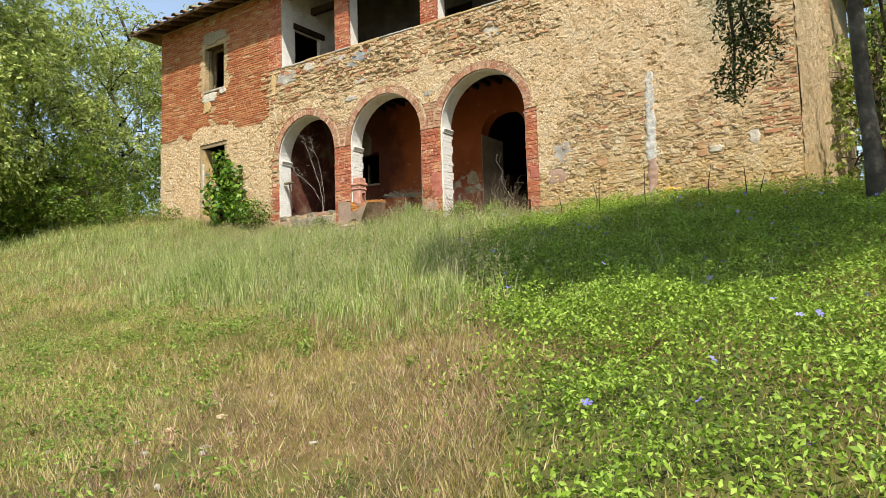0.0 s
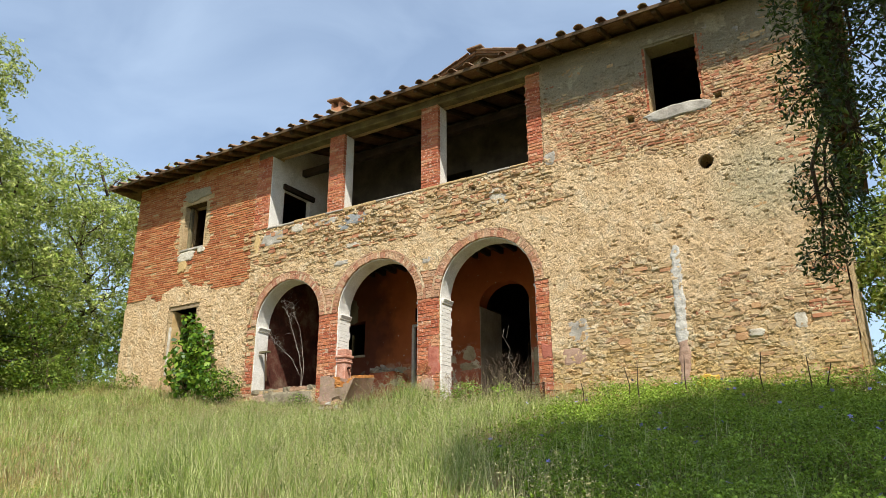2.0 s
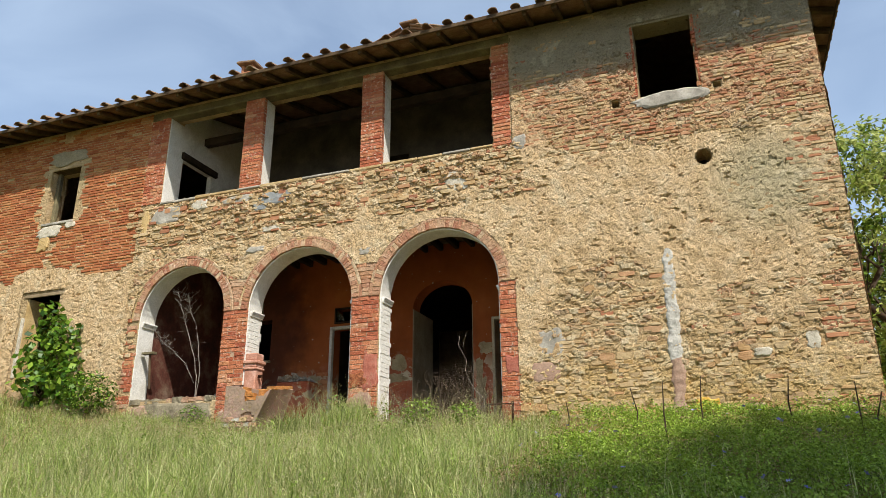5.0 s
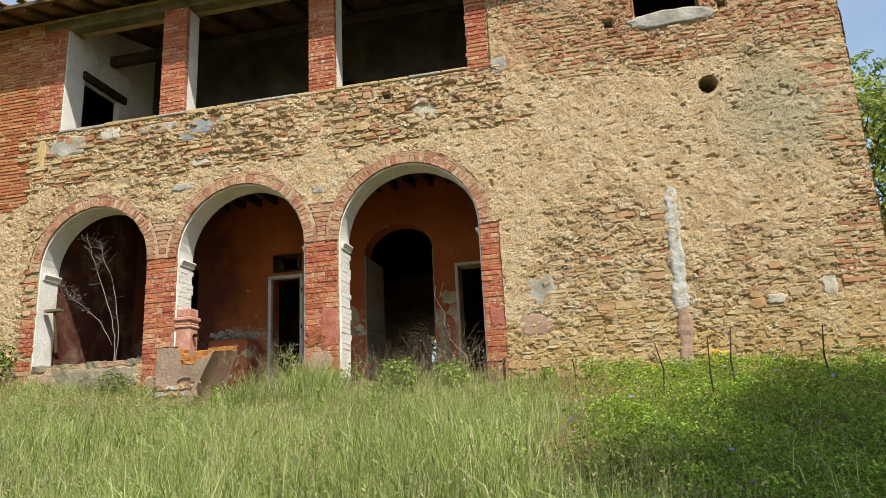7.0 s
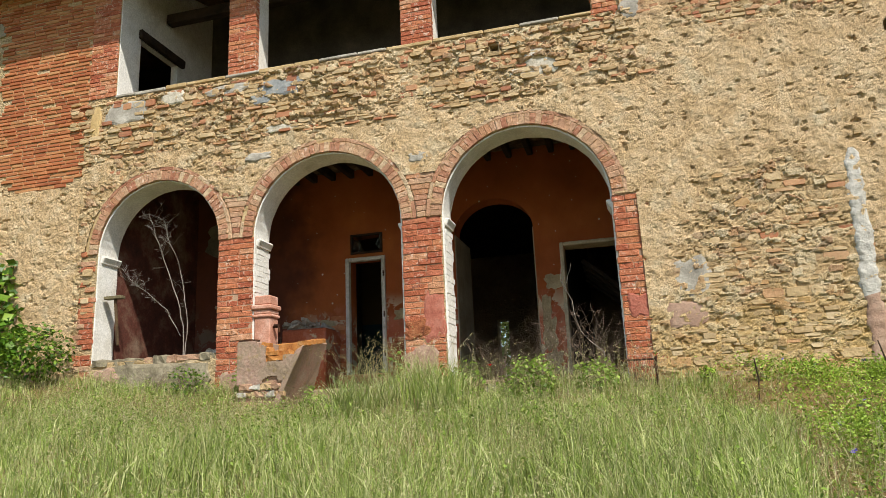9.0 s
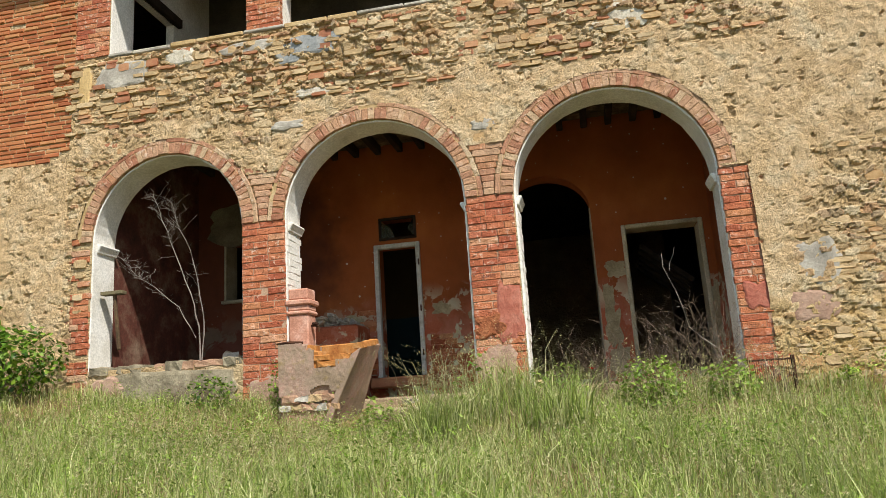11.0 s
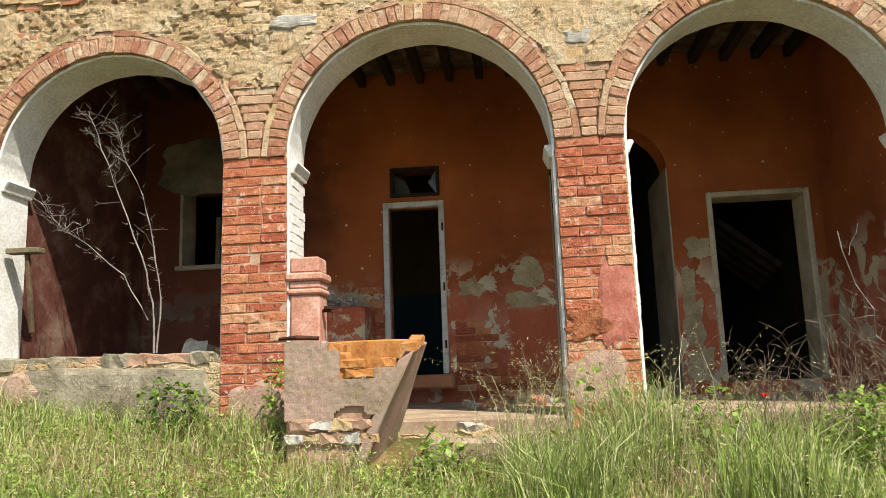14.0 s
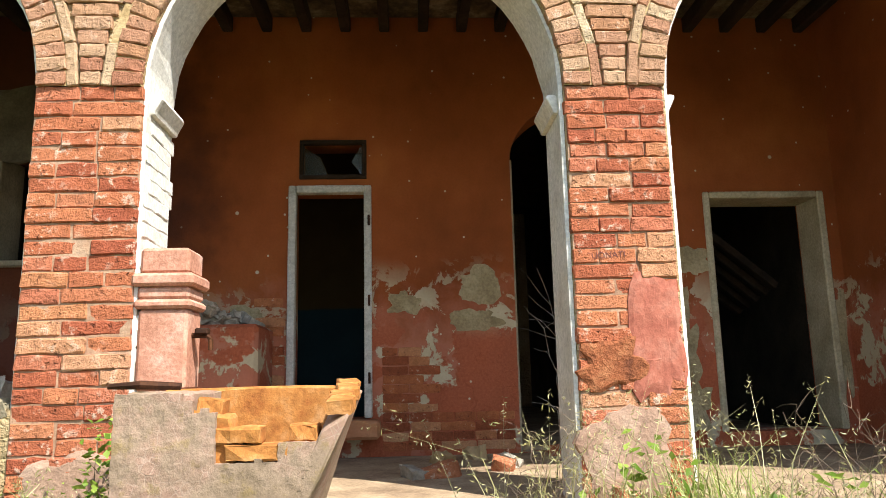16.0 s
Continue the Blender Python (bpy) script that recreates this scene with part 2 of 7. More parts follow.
def peeling_material():
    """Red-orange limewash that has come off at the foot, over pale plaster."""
    k = Mat("peeling_limewash", 0.9)
    x, y, z = k.xyz()
    big, mid, fine = k.noise(0.7, 4), k.noise(3.5, 6, 0.62, warp=0.3), k.noise(45, 4, 0.7)
    c = k.ramp(big, [(0.3, lin("83441f")), (0.55, lin("a0572c")), (0.75, lin("b46a36"))])
    low = k.math("ADD", z, k.math("MULTIPLY", mid, 1.5))
    c = k.mix(k.math("MULTIPLY", k.step(low, 6.1, 5.4), 0.8), c, k.mix(mid, lin("b06650"), lin("cc8c74")))
    bare = k.math("MULTIPLY", k.step(k.noise(2.6, 7, 0.66, warp=0.5), 0.505, 0.53), k.step(k.math("ADD", z, k.math("MULTIPLY", big, 1.2)), 6.1, 5.5))
    c = k.mix(bare, c, k.mix(mid, lin("b8a888"), lin("d8ccb0")))
    brick = k.math("MULTIPLY", k.step(k.noise(1.9, 5, 0.6), 0.47, 0.5), k.step(z, 5.2, 4.7))
    c = k.mix(brick, c, k.mix(fine, lin("964a2e"), lin("c07050")))
    fleck = k.math("ADD", k.step(k.voronoi(2.3), 0.055, 0.035), k.step(k.voronoi(6.1), 0.075, 0.05))
    c = k.mix(fleck, c, lin("cfc3ac"))
    # darker brown towards the hearth's end: smoke stain and that end's shade together
    smoke_shade = k.step(k.math("ADD", x, k.math("MULTIPLY", k.noise(1.4, 5, 0.6), 1.6)), -12.1, -13.0)
    c = k.mix(k.math("MULTIPLY", smoke_shade, 0.8), c, k.mix(mid, lin("2c1a15"), lin("5a3226")))
    stain = k.noise(1.3, 6, 0.7, squash=(1, 1, 0.45))
    c = k.mix(0.55, c, k.ramp(stain, [(0.3, 0.65), (0.6, 1.0)]), "MULTIPLY")
    c = k.mix(0.3, c, k.ramp(fine, [(0.25, 0.55), (0.7, 1.0)]), "MULTIPLY")
    h = k.math("ADD", k.math("MULTIPLY", fine, 0.3), k.math("ADD", k.math("MULTIPLY", bare, -0.7), mid))
    return k.done(c, k.bump(h, 0.6, 0.015))


def ground_material():
    k = Mat("meadow_soil", 0.97)
    big, mid, fine = k.noise(0.35, 4), k.noise(2.5, 6, 0.65), k.noise(38, 5, 0.75)
    c = k.ramp(mid, [(0.3, lin("5c4a2c")), (0.5, lin("82693f")), (0.7, lin("a58a5c"))])
    green = k.ramp(mid, [(0.3, lin("4c5524")), (0.7, lin("6f7534"))])
    c = k.mix(k.step(big, 0.38, 0.6), c, green)
    c = k.mix(0.6, c, k.ramp(fine, [(0.25, 0.4), (0.7, 1.0)]), "MULTIPLY")
    return k.done(c, k.bump(k.math("ADD", fine, mid), 0.8, 0.04))


WALL = facade_material()
LIMEWASH = peeling_material()
SOIL = ground_material()
WHITEWASH = rough_surface("whitewash", "d2ccbe", "e6e2d8", "efece5", 2.5, 35, 0.5, 0.012)
PALE_PLASTER = rough_surface("pale_plaster", "857b66", "a0967f", "b5ab93", 2.0, 40, 0.4)
# plaster with the shade of the loggia and rooms put into its colour
SHADE_PLASTER = rough_surface("shade_dark_plaster", "37322b", "4f483e", "665d50", 1.5, 30, 0.4)


def brick_material(name, shades, lime, lime_at):
    """Worn brick: a shade for each piece, burnt and pale blotches, remains of lime, a pitted face."""
    k = Mat(name, 0.92)
    k.tc = k.n("ShaderNodeNewGeometry").outputs["Position"]
    big, mid, fine, pits = k.noise(2.2, 4), k.noise(14, 5, 0.7), k.noise(70, 4, 0.75), k.noise(32, 3, 0.6)
    c = k.ramp(k.rand(False), [(p, lin(h)) for p, h in shades])
    c = k.mix(0.55, c, k.ramp(mid, [(0.3, 0.5), (0.62, 1.0)]), "MULTIPLY")
    c = k.mix(0.5, c, k.ramp(fine, [(0.3, 0.45), (0.65, 1.0)]), "MULTIPLY")
    white = k.math("MULTIPLY", k.step(mid, lime_at, lime_at + 0.08), k.step(big, 0.4, 0.6))
    c = k.mix(k.math("MULTIPLY", white, 0.8), c, k.mix(fine, lin("b79a84"), lin("ddc8b2")))
    hole = k.step(pits, 0.38, 0.3)
    c = k.mix(k.math("MULTIPLY", hole, 0.5), c, lin("5a3426"))
    h = k.math("ADD", k.math("MULTIPLY", fine, 0.5), k.math("ADD", k.math("MULTIPLY", mid, 1.2), k.math("MULTIPLY", hole, -0.7)))
    return k.done(c, k.bump(h, 1.0, 0.022))


RED_BRICK = brick_material("red_washed_brick", ((0.0, "ac5c40"), (0.3, "be6e4c"), (0.55, "c87e56"), (0.75, "c27456"), (0.9, "cc8a5e"), (1.0, "d4a07c")), 0.6, 0.54)
ARCH_BRICK = brick_material("arch_brick", ((0.0, "b0765a"), (0.35, "c09070"), (0.65, "cba684"), (0.85, "c08a64"), (1.0, "d6bc98")), 0.6, 0.56)
ORANGE_BRICK = rough_surface("orange_brick", "935434", "ac6a44", "bb7f54", 3, 60, 0.7, 0.008, vary=(True, 0.5, ((0.0, "87462c"), (0.3, "a55e3a"), (0.7, "b97a4e"), (1.0, "c29a68"))))
STONE = rough_surface("rubble_stone", "a08862", "c4a87c", "d6be96", 5, 30, 1.0, 0.03, vary=(True, 0.42, ((0.0, "8a7150"), (0.25, "ad9066"), (0.5, "bfa57c"), (0.72, "cdb896"), (0.86, "b98a52"), (0.95, "a8623c"), (1.0, "8a7a60"))))
STONE_ONE = rough_surface("rubble_stone_single", "a08862", "c4a87c", "d6be96", 5, 30, 1.0, 0.03, placed=True, vary=(False, 0.42, ((0.0, "8a7150"), (0.25, "ad9066"), (0.5, "bfa57c"), (0.72, "cdb896"), (0.86, "b99045"), (0.95, "a8623c"), (1.0, "8a7a60"))))
RED_STONE = rough_surface("brick_scrap", "8f5c44", "ac7858", "bf946e", 5, 45, 0.9, 0.02, vary=(True, 0.5, ((0.0, "8c5640"), (0.4, "b07452"), (0.75, "bf9068"), (1.0, "c8aa80"))))
DARK_TILE = rough_surface("mottled_dark_ceiling_tiles", "362c24", "64543f", "9c8a6e", 5, 30, 0.5, 0.01)
# stained red wash, darkened in its colour for the dim left porch end
SHADE_WASH = rough_surface("stained_shade_red_wash", "3a2620", "5e3529", "8a7460", 1.6, 30, 0.5, 0.012)
MORTAR = rough_surface("lime_mortar", "a88a5c", "c2a677", "d2ba8e", 4, 45, 0.8, 0.02)
OLD_WOOD = rough_surface("grey_brown_wood", "3d2f20", "5a4732", "75603f", 3, 40, 0.6, 0.01, squash=(1, 1, 1))
DARK_WOOD = rough_surface("dark_wood", "1e1712", "32261c", "46372a", 3, 40, 0.5)
PALE_WOOD = rough_surface("lichen_grey_beam", "51483a", "70664c", "8c8260", 2, 35, 0.6)
FRAME_PAINT = rough_surface("flaking_white_paint", "a9a69c", "cfcdc4", "dcdad2", 6, 50, 0.4)
TILE = rough_surface("lichened_terracotta", "63503e", "8c7058", "a89a7a", 6, 40, 0.8, 0.01, placed=True, vary=(False, 0.4, ((0.0, "6a5440"), (0.5, "947258"), (1.0, "a29a78"))))
TILE_FIELD = rough_surface("roof_tiles_field", "63503e", "8c7058", "a89a7a", 6, 40, 0.8, 0.01, vary=(True, 0.4, ((0.0, "6a5440"), (0.5, "947258"), (1.0, "a29a78"))))
PIANELLA = rough_surface("terracotta_soffit", "6a4c36", "86664c", "9a7e60", 4, 40, 0.4)
CEMENT = rough_surface("grey_cement", "8c8578", "b0a899", "ccc4b5", 4, 35, 0.8, 0.018, placed=True)
FLOORING = rough_surface("dusty_floor", "86705a", "a68f74", "c2ae90", 3, 40, 0.6)
IRON = rough_surface("rusty_iron", "2e231d", "4a3225", "6b452c", 9, 50, 0.5, 0.004, 0.7, metal=0.6)

# ---- ground: one sheet out to the horizon ----
gx = np.concatenate([-np.geomspace(900, 46, 14), np.linspace(-42, 22, 129), np.geomspace(26, 900, 14)])
gy = np.concatenate([-np.geomspace(900, 14, 14), np.linspace(-12, 40, 105), np.geomspace(44, 900, 14)])
GX, GY = np.meshgrid(gx, gy)
GZ = ground_z(GX, GY)
inside = (GX > X0 + 0.3) & (GX < X1 - 0.3) & (GY > FRONT + 0.3) & (GY < 26.5)
GZ = np.where(inside, 3.2, GZ)
nx = len(gx)
gv = np.stack([GX, GY, GZ], -1).reshape(-1, 3)
gf = [(j * nx + i, j * nx + i + 1, (j + 1) * nx + i + 1, (j + 1) * nx + i) for j in range(len(gy) - 1) for i in range(nx - 1)]
ground = tagged(obj("ground", gv, gf, SOIL, smooth=True), "sloping meadow soil with dry grass litter", "ground", kind="structure")

# ---- the shell of the house ----
TOP = 11.2
ARCHES = ((-15.6, -13.39), (-12.82, -10.45), (-9.86, -7.5))
SPRING, BASE = 6.04, 3.6
holes = [arch(ARCHES[0][0], ARCHES[0][1], 4.3, SPRING), arch(*ARCHES[1], BASE, SPRING), arch(*ARCHES[2], BASE, SPRING),
         rect(-15.44, -7.54, 8.75, 11.0),
         rect(-19.0, -18.06, 8.72, 10.15), rect(-19.05, -18.03, 4.7, 6.87), rect(-4.78, -3.77, 9.2, 10.7)]
holes += [rect(-3.53, -3.4, 9.13, 9.24), rect(-5.27, -5.14, 9.08, 9.21), rect(-9.02, -8.9, 8.42, 8.52)]
n_ring = 20
holes.append([(-3.84 + 0.13 * math.cos(2 * math.pi * i / n_ring), 7.86 + 0.14 * math.sin(2 * math.pi * i / n_ring)) for i in range(n_ring)])
wall_front = tagged(slab("wall_front", rect(X0, X1, 2.6, TOP), holes, FRONT, FRONT + DEPTH, WALL), "weathered beige rubble wall with patched plaster", "wall", kind="structure")
BACKY = 17.2
back_holes = [rect(-12.42, -11.72, 4.05, 6.18), rect(-12.36, -11.73, 6.27, 6.65), arch(-10.36, -8.93, 3.7, 6.42, 0.62), rect(-8.44, -7.36, 3.85, 6.05), rect(-15.14, -14.1, 5.52, 6.53)]
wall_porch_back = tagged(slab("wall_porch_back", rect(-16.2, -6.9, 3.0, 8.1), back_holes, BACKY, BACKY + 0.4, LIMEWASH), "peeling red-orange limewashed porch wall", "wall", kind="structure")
wall_porch_left = tagged(slab("wall_porch_left", rect(FRONT + DEPTH, BACKY, 3.0, 8.1), [], -16.2, -15.62, SHADE_WASH, axis="x"), "peeling dark red porch end wall, shade put into its colour", "wall", kind="structure")
wall_porch_right = tagged(slab("wall_porch_right", rect(FRONT + DEPTH, BACKY, 3.0, 8.1), [], -7.18, -6.9, LIMEWASH, axis="x"), "peeling red porch end wall", "wall", kind="structure")
floor_porch = tagged(boxed("floor_porch", (-15.62, -7.18, FRONT + 0.05, BACKY, 3.2, 3.72), FLOORING, None, 0.02), "dusty cracked porch floor slab", "floor", kind="structure")
ceiling_porch = tagged(boxed("ceiling_porch", (-15.62, -7.18, FRONT + DEPTH, BACKY, 7.92, 8.1), DARK_TILE, None, 0.0), "dark porch ceiling of brick tiles", "ceiling", kind="structure")
for i in range(22):
    x = -15.4 + i * 0.38
    j = boxed("ceiling_joist", (x, x + 0.1, FRONT + DEPTH, BACKY, 7.76, 7.92), DARK_WOOD, ceiling_porch, 0.012)

# upper loggia
floor_loggia = tagged(boxed("floor_loggia", (-15.44, -7.18, FRONT + DEPTH, BACKY, 8.1, 8.3), FLOORING, None, 0.0), "bare loggia floor", "floor", kind="structure")
wall_loggia_left = tagged(slab("wall_loggia_left", [(FRONT + DEPTH, 8.1), (BACKY, 8.1), (BACKY, 12.0), (FRONT + DEPTH, 11.38)], [rect(14.98, 16.05, 8.35, 10.1)], -15.58, -15.44, WHITEWASH, axis="x"), "white plastered loggia end wall with a dark opening", "wall", kind="structure")
wall_loggia_right = tagged(slab("wall_loggia_right", [(FRONT + DEPTH, 8.1), (BACKY, 8.1), (BACKY, 12.0), (FRONT + DEPTH, 11.38)], [], -7.5, -7.1, PALE_PLASTER, axis="x"), "stained pale loggia end wall", "wall", kind="structure")
wall_loggia_back = tagged(slab("wall_loggia_back", rect(-15.9, -7.1, 8.1, 12.0), [rect(-11.4, -10.5, 8.3, 10.4)], BACKY, BACKY + 0.4, SHADE_PLASTER), "stained pale plaster loggia wall, coloured dark for its shade", "wall", kind="structure")

# outer walls and the dark rooms
REAR = 26.0
wall_left = tagged(slab("wall_left", rect(FRONT + DEPTH, REAR, 2.6, TOP), [], X0, X0 + 0.5, WALL, axis="x"), "beige rubble end wall", "wall", kind="structure")
wall_right = tagged(slab("wall_right", rect(FRONT + DEPTH, REAR, 2.6, TOP), [], X1 - 0.5, X1, WALL, axis="x"), "sunlit beige rubble end wall", "wall", kind="structure")
wall_rear = tagged(slab("wall_rear", rect(X0, X1, 2.6, TOP), [rect(-11.3, -10.96, 3.9, 5.96)], REAR, REAR + 0.5, WALL), "plain rubble rear wall with a door opening", "wall", kind="structure")
floor_rooms = tagged(boxed("floor_rooms", (X0 + 0.5, X1 - 0.5, BACKY + 0.4, REAR, 3.3, 3.74), FLOORING, None, 0.0), "dark dusty floor of the rooms", "floor", kind="structure")
floor_upper = tagged(boxed("floor_upper", (X0 + 0.5, X1 - 0.5, BACKY + 0.4, REAR, 7.9, 8.25), DARK_WOOD, None, 0.0), "old timber floor of the upper rooms", "floor", kind="structure")
# room walls share the plaster colour that carries the shade
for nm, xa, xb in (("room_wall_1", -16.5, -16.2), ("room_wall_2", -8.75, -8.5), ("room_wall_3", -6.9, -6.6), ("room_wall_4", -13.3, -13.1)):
    tagged(slab(nm, rect(BACKY + 0.4, REAR, 3.4, 7.9), [], xa, xb, SHADE_PLASTER, axis="x"), "plaster partition wall, coloured dark for the unlit rooms", "wall", kind="structure")
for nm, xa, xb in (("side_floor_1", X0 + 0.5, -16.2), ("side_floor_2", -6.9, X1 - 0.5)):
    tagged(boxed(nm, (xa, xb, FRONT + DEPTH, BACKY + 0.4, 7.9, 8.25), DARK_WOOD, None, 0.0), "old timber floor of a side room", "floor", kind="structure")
    tagged(boxed(nm.replace("floor", "ground_floor"), (xa, xb, FRONT + DEPTH, BACKY + 0.4, 3.4, 4.68), SHADE_PLASTER, None, 0.0), "side room floor, coloured dark for the unlit inside", "floor", kind="structure")
tagged(slab("room_wall_5", rect(BACKY + 0.4, REAR, 8.25, TOP), [], -16.4, -15.95, SHADE_PLASTER, axis="x"), "plaster partition wall, coloured dark for the unlit rooms", "wall", kind="structure")
tagged(slab("room_wall_6", rect(FRONT + DEPTH, REAR, 8.25, TOP), [], -7.1, -6.85, SHADE_PLASTER, axis="x"), "plaster partition wall, coloured dark for the unlit rooms", "wall", kind="structure")

# ---- roof ----
OVER, EAVE, PITCH = 0.72, 11.02, 0.28
RX0, RX1, RY0, RY1 = X0 - OVER, X1 + OVER, FRONT - OVER, REAR + 0.5 + OVER
half = (RY1 - RY0) / 2
ridge_z = EAVE + half * PITCH
roof = tagged(empty("roof", (0, 0, 0)), "low hipped terracotta tile roof on timber rafters", "roof", kind="structure")


def hip(z, inset):
    return [(RX0 + inset, RY0 + inset, z), (RX1 - inset, RY0 + inset, z), (RX1 - inset, RY1 - inset, z), (RX0 + inset, RY1 - inset, z)]


ridge = [(RX0 + half, RY0 + half), (RX1 - half, RY0 + half)]
v = hip(EAVE + 0.14, 0) + [(*ridge[0], ridge_z + 0.14), (*ridge[1], ridge_z + 0.14)] + hip(EAVE + 0.10, 0) + [(*ridge[0], ridge_z + 0.10), (*ridge[1], ridge_z + 0.10)]
f = [(0, 1, 5, 4), (1, 2, 5), (2, 3, 4, 5), (3, 0, 4), (6, 10, 11, 7), (7, 11, 8), (8, 11, 10, 9), (9, 10, 6), (0, 6, 7, 1), (1, 7, 8, 2), (2, 8, 9, 3), (3, 9, 6, 0)]
obj("roof_deck", v, f, PIANELLA, roof, "terracotta soffit tiles")
boxed("loggia_beam", (-15.98, -7.1, FRONT - 0.03, FRONT + 0.24, 10.93, 11.13), PALE_WOOD, roof, 0.02, "lichen-grey timber beam")
rng = random.Random(5)
NR = 36
for i in range(NR):
    x = RX0 + 0.35 + i * (RX1 - RX0 - 0.7) / (NR - 1)
    w = rng.uniform(0.04, 0.055)
    boxed("rafter", (-w, w, 0.04, 1.9, -0.12, 0.0), OLD_WOOD, roof, 0.012, m=Matrix.Translation((x, RY0, EAVE + 0.098)) @ Matrix.Rotation(math.atan(PITCH), 4, "X"))
for i in range(18):
    y = RY0 + 0.8 + i * 0.66
    boxed("rafter", (-1.9, -0.04, -0.05, 0.05, -0.12, 0.0), OLD_WOOD, roof, 0.012, m=Matrix.Translation((RX1, y, EAVE + 0.098)) @ Matrix.Rotation(math.atan(PITCH), 4, "Y"))
boxed("eave_batten", (RX0 + 0.01, RX1 - 0.01, RY0 - 0.012, RY0 + 0.03, EAVE + 0.05, EAVE + 0.135), OLD_WOOD, roof, 0.008)
boxed("eave_batten", (RX1 - 0.03, RX1 + 0.012, RY0, RY1, EAVE + 0.05, EAVE + 0.135), OLD_WOOD, roof, 0.008)
boxed("wall_plate", (X0 + 0.05, X1 - 0.05, FRONT + 0.1, FRONT + 0.3, TOP, TOP + 0.1), OLD_WOOD, roof, 0.01)


def tile_mesh(name, r0, r1, length, t=0.016, n=8):
    """A tapering half-round cover tile, its mouth towards -y."""
    vs, fs = [], []
    for y, r in ((0.0, r0), (length, r1)):
        for k, q in ((0, r), (1, r - t)):
            for i in range(n + 1):
                a = math.pi * i / n
                vs.append((q * math.cos(a), y, q * math.sin(a) * 0.68))
    m = n + 1
    for i in range(n):
        fs += [(i, i + 1, 2 * m + i + 1, 2 * m + i), (m + i + 1, m + i, 3 * m + i, 3 * m + i + 1), (i + 1, i, m + i, m + i + 1)]
    me = bpy.data.meshes.new(name)
    me.from_pydata(vs, [], fs)
    me.materials.append(TILE)
    return me


TILES = [tile_mesh("roof_tile", r, r * 0.8, 0.46) for r in (0.098, 0.106, 0.092)]
NT = 46
tilt = Matrix.Rotation(math.atan(PITCH), 4, "X")
for i in range(NT):
    x = RX0 + 0.2 + i * (RX1 - RX0 - 0.4) / (NT - 1)
    for row in range(2 if i % 2 else 3):
        d = row * 0.37
        ob = new("roof_tile", rng.choice(TILES))
        ob.parent = roof
        ob.matrix_local = Matrix.Translation((x + rng.uniform(-0.03, 0.03), RY0 - 0.07 + d + rng.uniform(-0.03, 0.03), EAVE + 0.15 + d * PITCH + rng.uniform(-0.005, 0.012))) @ tilt @ Matrix.Rotation(rng.uniform(-0.09, 0.09), 4, "Z")
# the rest of the front slope, and the side slope, joined
fv, ff = [], []
src = TILES[0]
sv = [v.co.copy() for v in src.vertices]
sf = [tuple(p.vertices) for p in src.polygons]


def lay(m):
    k = len(fv)
    fv.extend(tuple(m @ v) for v in sv)
    ff.extend(tuple(k + i for i in q) for q in sf)


for i in range(NT):
    x = RX0 + 0.2 + i * (RX1 - RX0 - 0.4) / (NT - 1)
    reach = min(half, x - RX0, RX1 - x)
    d = 1.0
    while d < reach - 0.3:
        lay(Matrix.Translation((x + rng.uniform(-0.02, 0.02), RY0 - 0.05 + d, EAVE + 0.15 + d * PITCH)) @ tilt @ Matrix.Rotation(rng.uniform(-0.05, 0.05), 4, "Z"))
        d += 0.37
for i in range(30):
    y = RY0 + 0.4 + i * 0.4
    reach = min(half, y - RY0, RY1 - y)
    d = -0.05
    while d < reach - 0.3:
        lay(Matrix.Translation((RX1 - d, y, EAVE + 0.15 + d * PITCH)) @ Matrix.Rotation(math.pi / 2, 4, "Z") @ tilt)
        d += 0.37
tagged(obj("tile_field", fv, ff, TILE_FIELD, roof), kind="stuff")

# chimney with a flat slab on two bricks
chimney = empty("chimney", (-15.2, 16.9, 0.22), label="small brick chimney with a tilted slab cap on the roof", category="chimney")
boxed("stack", (-0.2, 0.2, -0.2, 0.2, 11.9, 13.3), RED_STONE, chimney, 0.02)
boxed("cap_leg", (-0.19, -0.1, -0.18, 0.18, 13.3, 13.52), RED_STONE, chimney, 0.015)
boxed("cap_leg", (0.1, 0.19, -0.18, 0.18, 13.3, 13.5), RED_STONE, chimney, 0.015)
boxed("cap_slab", (-0.3, 0.3, -0.28, 0.28, -0.03, 0.04), TILE, chimney, 0.015, m=Matrix.Translation((0, 0, 13.56)) @ Matrix.Rotation(0.12, 4, "Y"))

# the raised middle of the roof: a low gable with tiled verges
dove = tagged(empty("roof_lantern", (-11.4, 19.3, 0.1)), "low tiled gable rising behind the eaves", "roof", kind="structure")
gable_bm = bmesh.new()
pts = [(-2.1, 12.6), (2.1, 12.6), (2.1, 14.75), (0, 15.45), (-2.1, 14.75)]
fr = [gable_bm.verts.new((a, 0.15, b)) for a, b in pts]
bk = [gable_bm.verts.new((a, 5.0, b)) for a, b in pts]
gable_bm.faces.new(fr), gable_bm.faces.new(list(reversed(bk)))
for i in range(5):
    gable_bm.faces.new((fr[i], bk[i], bk[(i + 1) % 5], fr[(i + 1) % 5]))
part("gable_wall", gable_bm, WALL, dove)
ang = math.atan2(0.7, 2.1)
